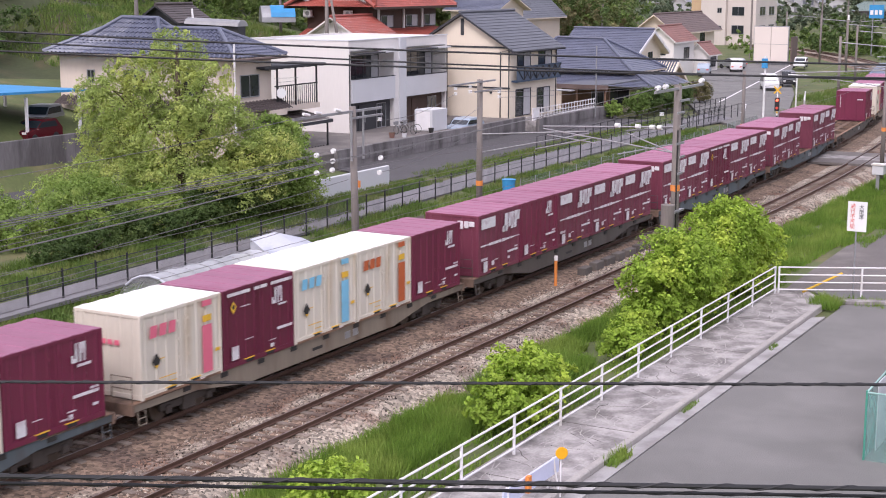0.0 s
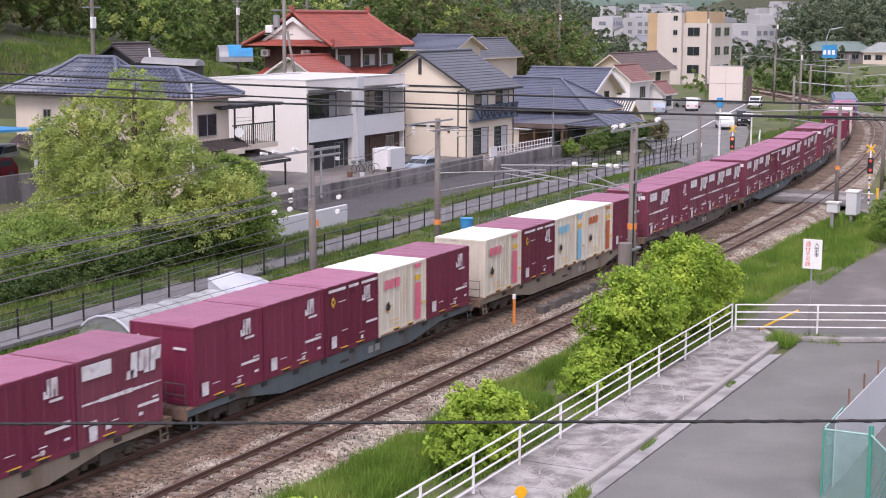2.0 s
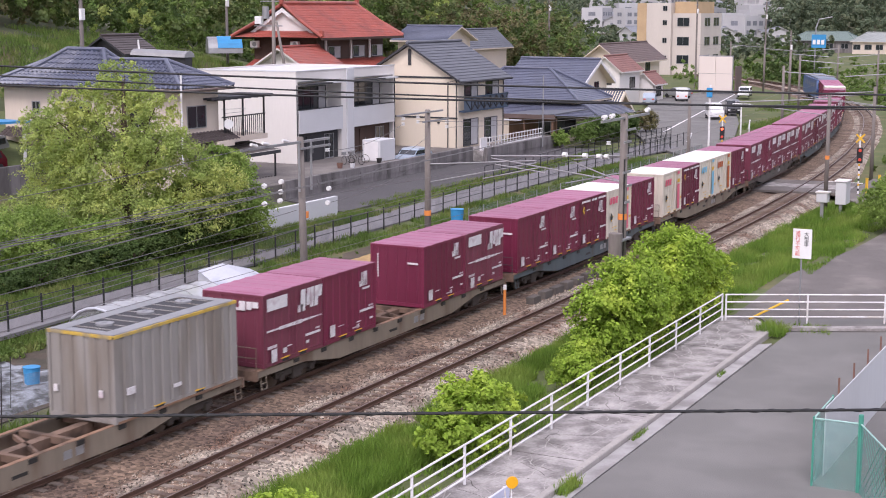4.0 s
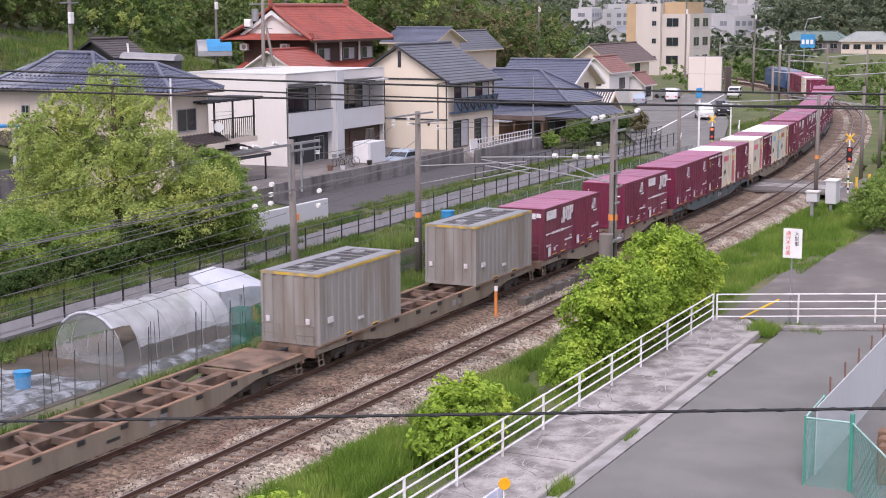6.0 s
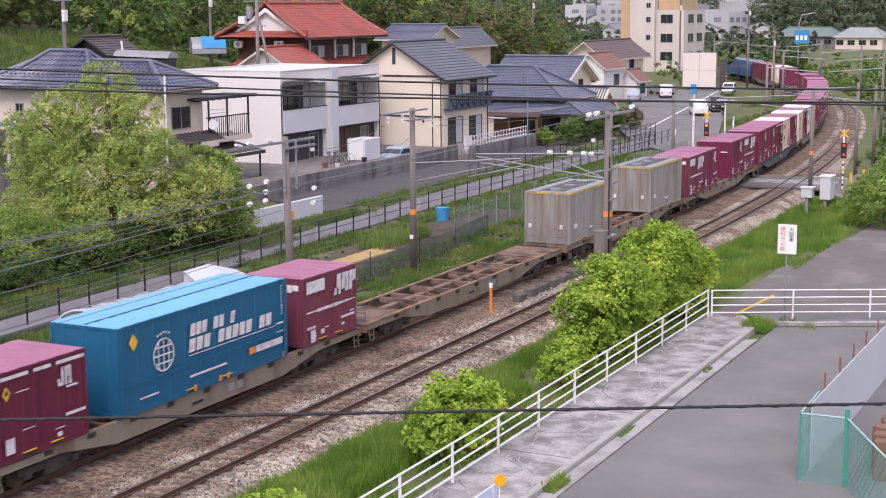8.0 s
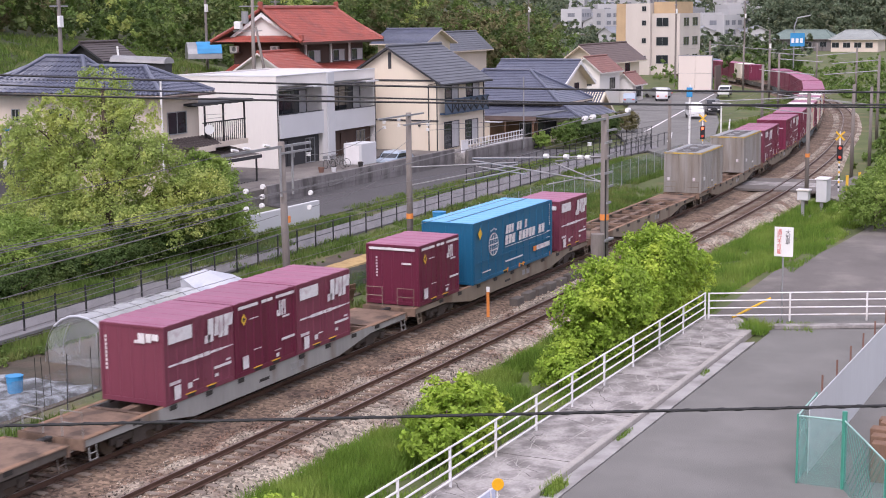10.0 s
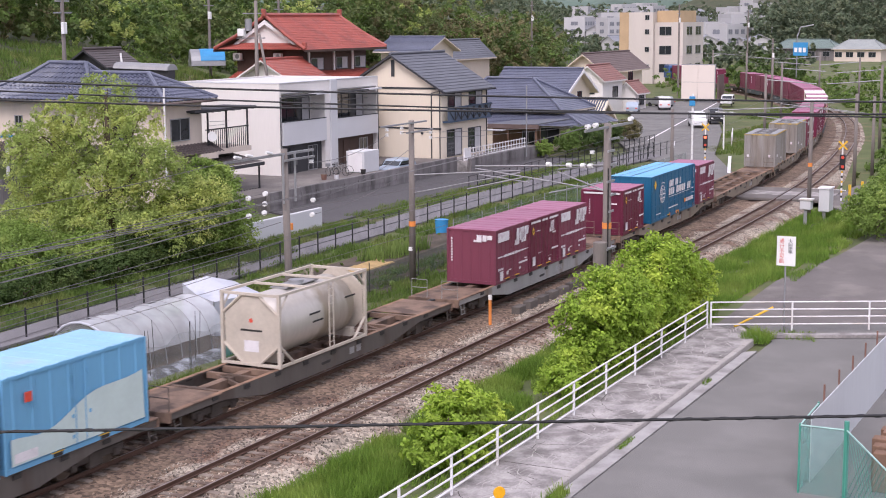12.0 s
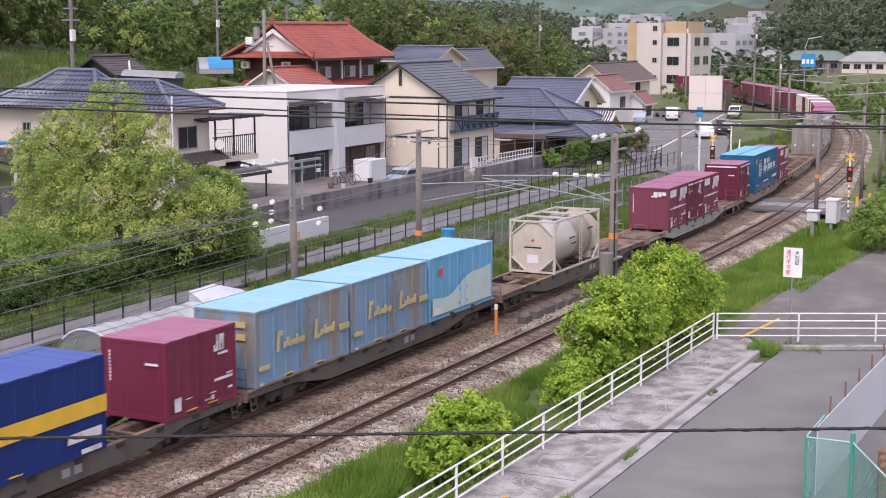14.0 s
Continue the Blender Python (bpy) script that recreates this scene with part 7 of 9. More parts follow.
def signs(bm, name, material, parent, label):
    """Each larger plate becomes a part of its own, the small ones stay together."""
    left, small = set(bm.faces), bmesh.new()
    while left:
        seed = [left.pop()]
        isl = set(seed)
        while seed:
            f = seed.pop()
            for ed in f.edges:
                for g in ed.link_faces:
                    if g in left:
                        left.discard(g); isl.add(g); seed.append(g)
        area = max(f.calc_area() for f in isl)
        tgt = bmesh.new() if area > 0.05 else small
        vm = {}
        for f in isl:
            for v in f.verts:
                if v not in vm:
                    vm[v] = tgt.verts.new(v.co)
        for f in isl:
            tgt.faces.new([vm[v] for v in f.verts])
        if area > 0.05:
            part(name, tgt, material, parent, label)
    if len(small.faces):
        part("small_marking", small, material, parent)["kind"] = "stuff"
    else:
        small.free()
    bm.free()


def container(kind):
    L, H, W = {"g": (6.06, 2.62, 2.48), "b": (8.95, 2.75, 2.5), "s": (6.06, 2.64, 2.48), "o": (6.06, 2.62, 2.48), "n": (9.41, 2.75, 2.5)}.get(kind, (3.715, 2.5, 2.45))
    names = {"j": "maroon steel twelve-foot freight container with white block sign", "f": "faded maroon freight container with white stripe and sign", "v": "dark maroon ventilated freight container with white top bars",
             "p": "off-white freight container with pink upright band", "q": "off-white freight container with light blue upright band", "r": "off-white freight container with orange red upright band",
             "g": "grey ribbed twenty-foot container with yellow top edges", "b": "deep blue long freight container with white lettering", "s": "sky blue freight container with a painted wave", "o": "weathered blue freight container with rust streaks", "n": "navy blue long freight container with a yellow band"}
    c = thing("freight_container", label=names[kind], category="freight container", group="containers on the freight train")
    bodym = {"j": M_MAROON, "f": M_MAROON_FADED, "v": M_MAROON_DARK, "p": M_CREAM, "q": M_CREAM, "r": M_CREAM, "g": M_GREYBOX, "b": M_BLUEBOX, "s": M_SKYBOX, "o": M_OLDBLUE, "n": M_NAVY}[kind]
    # grey apart, the lighter roof tones carry skylight in their colour
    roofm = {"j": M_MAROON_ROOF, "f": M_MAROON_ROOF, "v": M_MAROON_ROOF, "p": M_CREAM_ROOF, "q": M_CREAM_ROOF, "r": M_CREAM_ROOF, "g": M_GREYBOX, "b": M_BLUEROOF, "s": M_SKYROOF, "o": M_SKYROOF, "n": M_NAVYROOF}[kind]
    bm = bmesh.new()
    x1, y1 = L / 2, W / 2
    # one shell with pressed upright ribs all round
    step = {"g": 0.44, "o": 0.74, "s": 0.74, "b": 0.78, "n": 0.78}.get(kind, 0.46)
    wide = step * (0.72 if kind == "g" else 0.24)
    rise = 0.045 if kind in "g" else 0.022

    def ribbed(length):
        n = int((length - 0.3) / step)
        out = []
        for i in range(n + 1):
            c_ = -step * n / 2 + i * step
            out += [(c_ - wide / 2, 0.0), (c_ - wide / 2 + 0.03, rise), (c_ + wide / 2 - 0.03, rise), (c_ + wide / 2, 0.0)]
        return out
    e, f_ = x1 - 0.03 - (0.02 if kind == "g" else 0), y1 - 0.03 - (0.02 if kind == "g" else 0)
    ring = [(-e, -f_)] + [(u, -f_ - o) for u, o in ribbed(L)] + [(e, -f_)] + [(e + o, u) for u, o in ribbed(W)] + [(e, f_)] + [(-u, f_ + o) for u, o in ribbed(L)] + [(-e, f_)] + [(-e - o, -u) for u, o in ribbed(W)]
    prism(bm, ring, "z", 0.12, H - 0.05)
    part("body", bm, bodym, c)
    # corner posts and edge rails
    bm = bmesh.new()
    for sx in (-1, 1):
        for sy in (-1, 1):
            box(bm, min(sx * x1, sx * (x1 - 0.1)), max(sx * x1, sx * (x1 - 0.1)), min(sy * y1, sy * (y1 - 0.1)), max(sy * y1, sy * (y1 - 0.1)), 0, H - 0.03, bevel=0.012)
    for sy in (-1, 1):
        box(bm, -x1 + 0.1, x1 - 0.1, min(sy * y1, sy * (y1 - 0.09)), max(sy * y1, sy * (y1 - 0.09)), 0.02, 0.16)
        box(bm, -x1 + 0.1, x1 - 0.1, min(sy * y1, sy * (y1 - 0.07)), max(sy * y1, sy * (y1 - 0.07)), H - 0.11, H - 0.03)
    for sx in (-1, 1):
        box(bm, min(sx * x1, sx * (x1 - 0.09)), max(sx * x1, sx * (x1 - 0.09)), -y1 + 0.1, y1 - 0.1, 0.02, 0.16)
        box(bm, min(sx * x1, sx * (x1 - 0.07)), max(sx * x1, sx * (x1 - 0.07)), -y1 + 0.1, y1 - 0.1, H - 0.11, H - 0.03)
    part("frame", bm, bodym, c)
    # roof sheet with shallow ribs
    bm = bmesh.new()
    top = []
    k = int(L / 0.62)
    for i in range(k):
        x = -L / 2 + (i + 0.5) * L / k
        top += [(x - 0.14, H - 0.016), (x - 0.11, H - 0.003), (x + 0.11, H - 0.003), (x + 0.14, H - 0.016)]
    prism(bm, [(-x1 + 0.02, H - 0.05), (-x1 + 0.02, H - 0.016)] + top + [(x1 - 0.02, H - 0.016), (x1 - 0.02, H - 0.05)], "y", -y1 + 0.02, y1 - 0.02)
    part("roof", bm, roofm, c, {"j": "faded roof, pinkish from sky sheen put into its colour", "f": "faded roof, pinkish from sky sheen put into its colour", "v": "faded roof, pinkish from sky sheen put into its colour"}.get(kind, ""))
    # forklift pockets with yellow marks
    for x in (-0.55, 0.55) if L < 5 else (-1.0, 1.0):
        part("fork_pocket", boxes((x - 0.2, x + 0.2, -y1 - 0.003, -y1 + 0.05, 0.03, 0.13)), M_DARK, c)
        part("pocket_mark", boxes((x - 0.26, x + 0.26, -y1 - 0.004, -y1 + 0.05, 0.135, 0.165)), M_YELLOW, c, "yellow fork pocket mark")
    if kind in "gpqro":
        for sy in (-1, 1):
            part("base_rail", boxes((-x1 + 0.11, x1 - 0.11, sy * (y1 + 0.004) - 0.008, sy * (y1 + 0.004) + 0.008, 0.0, 0.07)), M_RUSTEDGE, c, "rusted lower side rail")
    # upright door gaps
    if kind not in "gbn":
        bm = bmesh.new()
        for u in ((0.5,) if kind in "jv" else (0.46, 0.53)):
            plate(bm, u - 0.003, u + 0.003, 0.07, 0.95, L, H, W, out=0.012)
        for u in (0.44, 0.56):
            for k in range(4):
                plate(bm, u - 0.008, u + 0.008, 0.14 + k * 0.22, 0.18 + k * 0.22, L, H, W, out=0.016)
        part("door_seam", bm, bodym, c)
    bm = bmesh.new()
    A = (L, H, W)
    rng = random.Random(kind)
    if kind == "j":
        hook(bm, 0.66, 0.70, 0.52, *A)
        plate(bm, 0.72, 0.86, 0.645, 0.675, *A)
        plate(bm, 0.66, 0.93, 0.315, 0.35, *A); plate(bm, 0.84, 0.93, 0.365, 0.39, *A)
        plate(bm, 0.10, 0.19, 0.10, 0.27, *A); plate(bm, 0.60, 0.65, 0.10, 0.155, *A); plate(bm, 0.59, 0.68, 0.18, 0.195, *A)
        plate(bm, 0.25, 0.35, 0.215, 0.225, *A); plate(bm, 0.52, 0.62, 0.11, 0.13, *A)
        plate(bm, 0.86, 0.92, 0.17, 0.20, *A)
        for k in range(9):
            plate(bm, 0.14, 0.165, 0.46 + k * 0.044, 0.49 + k * 0.044, *A, face="end")
        plate(bm, 0.70, 0.90, 0.70, 0.73, *A, face="end")
    if kind == "f":
        plate(bm, 0.05, 0.38, 0.76, 0.93, *A)
        for a, b, lo, hi in ((0.55, 0.63, 0.62, 0.72), (0.60, 0.68, 0.62, 0.92), (0.70, 0.76, 0.68, 0.92), (0.765, 0.825, 0.64, 0.92), (0.84, 0.90, 0.64, 0.92), (0.901, 0.97, 0.76, 0.92)):
            plate(bm, a, b, lo, hi, *A, slant=0.06)
        for a, b, th in ((0.04, 0.24, 0.012), (0.24, 0.5, 0.022), (0.505, 0.62, 0.026), (0.625, 0.8, 0.016), (0.8, 0.97, 0.009)):
            plate(bm, a, b, 0.49 - th, 0.49 + th, *A)
        plate(bm, 0.05, 0.2, 0.245, 0.285, *A); plate(bm, 0.11, 0.2, 0.05, 0.225, *A); plate(bm, 0.68, 0.94, 0.25, 0.285, *A)
        plate(bm, 0.86, 0.93, 0.31, 0.335, *A); plate(bm, 0.3, 0.36, 0.13, 0.2, *A); plate(bm, 0.69, 0.74, 0.15, 0.19, *A); plate(bm, 0.37, 0.45, 0.2, 0.215, *A)
        for a, b, lo, hi in ((0.56, 0.64, 0.77, 0.81), (0.62, 0.72, 0.77, 0.90), (0.74, 0.82, 0.79, 0.90), (0.83, 0.93, 0.82, 0.90)):
            plate(bm, a, b, lo, hi, *A, face="end")
        for k in range(9):
            plate(bm, 0.10, 0.125, 0.40 + k * 0.05, 0.435 + k * 0.05, *A, face="end")
    if kind == "v":
        for a, b in ((0.05, 0.36), (0.42, 0.60), (0.66, 0.97)):
            plate(bm, a, b, 0.905, 0.945, *A)
        hook(bm, 0.67, 0.655, 0.52, *A)
        plate(bm, 0.76, 0.88, 0.615, 0.64, *A); plate(bm, 0.74, 0.96, 0.30, 0.335, *A); plate(bm, 0.10, 0.19, 0.10, 0.27, *A)
        plate(bm, 0.28, 0.40, 0.31, 0.32, *A); plate(bm, 0.64, 0.69, 0.10, 0.15, *A); plate(bm, 0.62, 0.72, 0.19, 0.2, *A); plate(bm, 0.22, 0.36, 0.74, 0.75, *A)
        plate(bm, 0.07, 0.93, 0.905, 0.945, *A, face="end")
        for k in range(7):
            plate(bm, 0.20, 0.225, 0.46 + k * 0.05, 0.49 + k * 0.05, *A, face="end")
        plate(bm, 0.68, 0.86, 0.68, 0.71, *A, face="end")
    if kind in "pqr":
        plate(bm, 0.70, 0.76, 0.02, 0.03, *A)
    if kind == "g":
        for f_, u in (("side", 0.08), ("end", 0.1), ("end", 0.78)):
            plate(bm, u, u + 0.06, 0.30, 0.38, *A, face=f_, out=0.034)
        plate(bm, 0.44, 0.5, 0.20, 0.24, *A, out=0.034)
    if kind == "b":
        # two rows of slanting white letter blocks, and a round gridded emblem
        for row, (v0, v1, u0, u1, cells) in enumerate(((0.66, 0.80, 0.385, 0.66, "11101101"), (0.48, 0.63, 0.375, 0.90, "111011111011"))):
            n = len(cells)
            for i, ch in enumerate(cells):
                if ch == "1":
                    a = u0 + (u1 - u0) * i / n
                    b = a + (u1 - u0) / n * 0.80
                    plate(bm, a, b, v0, v1, *A, slant=0.07)
        plate(bm, 0.375, 0.92, 0.44, 0.448, *A)
        plate(bm, 0.10, 0.20, 0.15, 0.17, *A); plate(bm, 0.38, 0.60, 0.19, 0.215, *A); plate(bm, 0.79, 0.97, 0.2, 0.28, *A)
        for k in range(11):
            plate(bm, 0.965, 0.972, 0.56 + 0.035 * k, 0.58 + 0.035 * k, *A)
        plate(bm, 0.93, 0.985, 0.45, 0.47, *A); plate(bm, 0.93, 0.985, 0.34, 0.36, *A)
        for k in range(20):
            a0, a1 = k * math.pi / 10, (k + 1) * math.pi / 10
            cx, cz, r = -L / 2 + 0.235 * L, 0.56 * H, 0.52
            prism(bm, [(cx + r * math.cos(a0), cz + r * math.sin(a0)), (cx + r * math.cos(a1), cz + r * math.sin(a1)), (cx + (r - 0.05) * math.cos(a1), cz + (r - 0.05) * math.sin(a1)), (cx + (r - 0.05) * math.cos(a0), cz + (r - 0.05) * math.sin(a0))], "y", -W / 2 - 0.036, -W / 2 - 0.03)
        for k in (-0.25, 0.0, 0.25):
            hw = math.sqrt(0.47 ** 2 - k * k)
            cx, cz = 0.235, 0.56
            plate(bm, cx - hw / L, cx + hw / L, cz + (k - 0.025) / H, cz + (k + 0.025) / H, *A)
            plate(bm, cx + (k - 0.02) / L, cx + (k + 0.02) / L, cz - hw / H, cz + hw / H, *A, out=0.005)
        for k in range(5):
            plate(bm, 0.20 + 0.016 * k, 0.208 + 0.016 * k, 0.775 + 0.012 * (2 - abs(k - 2)), 0.80 + 0.012 * (2 - abs(k - 2)), *A)
    if kind == "n":
        plate(bm, 0.82, 0.97, 0.17, 0.27, *A, slant=0.04)
        plate(bm, 0.88, 0.97, 0.03, 0.08, *A)
    if kind in "so":
        plate(bm, 0.05, 0.2, 0.1, 0.2, *A) if kind == "s" else plate(bm, 0.03, 0.06, 0.03, 0.06, *A, out=0.034)
    signs(bm, "sign_panel", M_MARK, c, "white sign panel")
    extra = {"v": M_YELLOW, "p": M_PINK, "q": M_LBLUE, "r": M_RUSTMARK, "g": M_OLDYELLOW, "b": M_ORANGE, "s": M_WAVE, "o": M_PALEYELLOW, "n": M_YELLOW}.get(kind)
    if extra:
        bm = bmesh.new()
        if kind in "pqr":
            plate(bm, 0.74, 0.86, 0.08, 0.66, *A); plate(bm, 0.74, 0.86, 0.89, 0.96, *A)
            for i in range(3):
                plate(bm, 0.10 + i * 0.11, 0.18 + i * 0.11, 0.70, 0.84, *A, slant=0.05)
                plate(bm, 0.42 + i * 0.1, 0.49 + i * 0.1, 0.62, 0.68, *A, face="end")
        if kind == "v":
            prism(bm, [(-L / 2 + 0.13 * L - 0.15, 0.76 * H), (-L / 2 + 0.13 * L, 0.76 * H - 0.2), (-L / 2 + 0.13 * L + 0.15, 0.76 * H), (-L / 2 + 0.13 * L, 0.76 * H + 0.2)], "y", -W / 2 - 0.036, -W / 2 - 0.03)
        if kind == "g":
            for sy in (-1, 1):
                box(bm, -x1, x1, min(sy * (y1 + 0.004), sy * (y1 - 0.05)), max(sy * (y1 + 0.004), sy * (y1 - 0.05)), H - 0.10, H - 0.008)
            for sx in (-1, 1):
                box(bm, min(sx * (x1 + 0.004), sx * (x1 - 0.05)), max(sx * (x1 + 0.004), sx * (x1 - 0.05)), -y1 + 0.06, y1 - 0.06, H - 0.10, H - 0.008)
        if kind == "b":
            plate(bm, 0.745, 0.785, 0.2, 0.28, *A)
            for u in (0.4, 0.55, 0.6, 0.97):
                plate(bm, u, u + 0.015, 0.02, 0.09, *A)
        if kind == "o":
            for u, n_ in ((0.20, 7), (0.60, 5)):
                plate(bm, u, u + 0.022, 0.40, 0.66, *A, slant=0.06, out=0.034); plate(bm, u + 0.024, u + 0.055, 0.60 if n_ == 7 else 0.40, 0.66 if n_ == 7 else 0.45, *A, out=0.034)
                for k in range(n_):
                    plate(bm, u + 0.066 + 0.033 * k, u + 0.085 + 0.033 * k + 0.006 * (k % 2), 0.42 + 0.01 * (k % 2), 0.50 + 0.05 * (k in (1, 4)), *A, slant=0.03, out=0.033)
            plate(bm, 0.02, 0.12, 0.22, 0.28, *A, out=0.034); plate(bm, 0.88, 0.99, 0.40, 0.48, *A, out=0.034)
            plate(bm, 0.55, 0.85, 0.78, 0.86, *A, face="end", out=0.03); plate(bm, 0.55, 0.85, 0.62, 0.70, *A, face="end", out=0.03)
        if kind == "s":
            pts = [(i / 16, 0.33 + 0.03 * math.cos(i * 0.7) + 0.30 * smooth(i / 16, 0.12, 0.85)) for i in range(17)]
            poly = [(-L / 2 + u * L * 0.92 + 0.2, v * H) for u, v in pts]
            prism(bm, poly + [(L / 2 - 0.24, 0.08 * H), (-L / 2 + 0.2, 0.08 * H)], "y", -W / 2 - 0.034, -W / 2 - 0.03)
        if kind == "n":
            plate(bm, 0.0, 1.0, 0.40, 0.58, *A, out=0.008)
            plate(bm, 0.02, 0.98, 0.40, 0.58, *A, face="end", out=0.008)
        signs(bm, "coloured_sign", extra, c, {"p": "pink band and sign", "q": "light blue band and sign", "r": "orange red band and sign", "g": "yellow top edging", "n": "yellow band", "s": "pale wave painted along the side", "o": "faded yellow sign blocks"}.get(kind, "yellow sign"))
    if kind in "pqrv":
        bm = bmesh.new()
        u, v = (0.17, 0.42) if kind != "v" else (0.13, 0.765)
        s = 0.24 if kind != "v" else 0.1
        cx, cz = -L / 2 + u * L, v * H
        prism(bm, [(cx - s * 0.75, cz), (cx, cz - s), (cx + s * 0.75, cz), (cx, cz + s)], "y", -W / 2 - 0.04, -W / 2 - 0.03)
        part("diamond_sign", bm, M_DARK, c, "black diamond sign")
    if kind in "pqr":
        bm = bmesh.new()
        cx, cz = -L / 2 + 0.17 * L, 0.42 * H
        prism(bm, [(cx - 0.1, cz - 0.12), (cx, cz - 0.22), (cx + 0.1, cz - 0.12)], "y", -W / 2 - 0.046, -W / 2 - 0.04)
        plate(bm, 0.745, 0.855, 0.70, 0.78, *A); plate(bm, 0.2, 0.27, 0.43, 0.44, *A); plate(bm, 0.2, 0.4, 0.2, 0.21, *A)
        plate(bm, 0.3, 0.4, 0.13, 0.14, *A); plate(bm, 0.9, 0.96, 0.3, 0.34, *A)
        signs(bm, "yellow_sign", M_YELLOW, c, "small yellow sign")
    if kind == "g":
        bm = bmesh.new()
        for x in (-1.9, 0, 1.9):
            bm = bmesh.new()
            tube(bm, [(x, 0, H - 0.01), (x, 0, H + 0.07)], 0.27, 14)
            tube(bm, [(x - 0.1, 0, H + 0.07), (x + 0.1, 0, H + 0.07)], 0.035, 6)
            part("roof_hatch", bm, M_STEEL, c, "round pale grey loading hatch")
        for sy in (-1, 1):
            part("roof_edge", boxes((-x1 + 0.06, x1 - 0.06, sy * 0.93 - 0.24, sy * 0.93 + 0.24, H - 0.004, H + 0.012)), M_STEEL, c, "pale bare metal roof edge")
        for sx in (-1, 1):
            part("roof_edge", boxes((sx * (x1 - 0.25) - 0.18, sx * (x1 - 0.25) + 0.18, -0.68, 0.68, H - 0.004, H + 0.011)), M_STEEL, c, "pale bare metal roof edge")
        for k in range(9):
            part("roof_rib", boxes((-2.4 + 0.6 * k - 0.03, -2.4 + 0.6 * k + 0.03, -0.66, 0.66, H + 0.006, H + 0.02)), M_GREYBOX, c)
        bm = bmesh.new()
        box(bm, -x1 + 0.44, x1 - 0.44, -0.68, 0.68, H - 0.008, H + 0.005)
        part("walk_mat", bm, M_CHARCOAL, c, "dark roof sheet")
    if kind == "b":
        bm = bmesh.new()
        plate(bm, 0.02, 0.98, 0.335, 0.35, *A, out=0.022)
        part("wing_edge", bm, M_BLUEBOX, c, "lower edge of the folding side wing")
        for u in (0.0, 0.978):
            bm = bmesh.new()
            plate(bm, u, u + 0.022, 0.02, 0.99, *A, out=0.03)
            part("corner_post", bm, M_BLUEBOX, c)
        part("roof_seam", boxes((-x1 + 0.1, x1 - 0.1, -0.04, 0.04, H - 0.01, H + 0.012)), M_BLUEBOX, c, "dark blue seam along the roof")
        bm = bmesh.new()
        cx, cz = -L / 2 + 0.075 * L, 0.80 * H
        prism(bm, [(cx - 0.2, cz), (cx, cz - 0.26), (cx + 0.2, cz), (cx, cz + 0.26)], "y", -W / 2 - 0.04, -W / 2 - 0.03)
        part("diamond_sign", bm, M_YELLOW, c, "yellow diamond sign")
    if kind == "s":
        bm = bmesh.new()
        plate(bm, 0.05, 0.85, 0.10, 0.24, *A, out=0.003)
        bm4 = bmesh.new()
        plate(bm4, 0.13, 0.17, 0.70, 0.80, *A, out=0.05)
        part("red_flag_mark", bm4, M_RED, c, "small red mark")
        part("pale_band", bm, M_CREAM_ROOF, c)
    return c


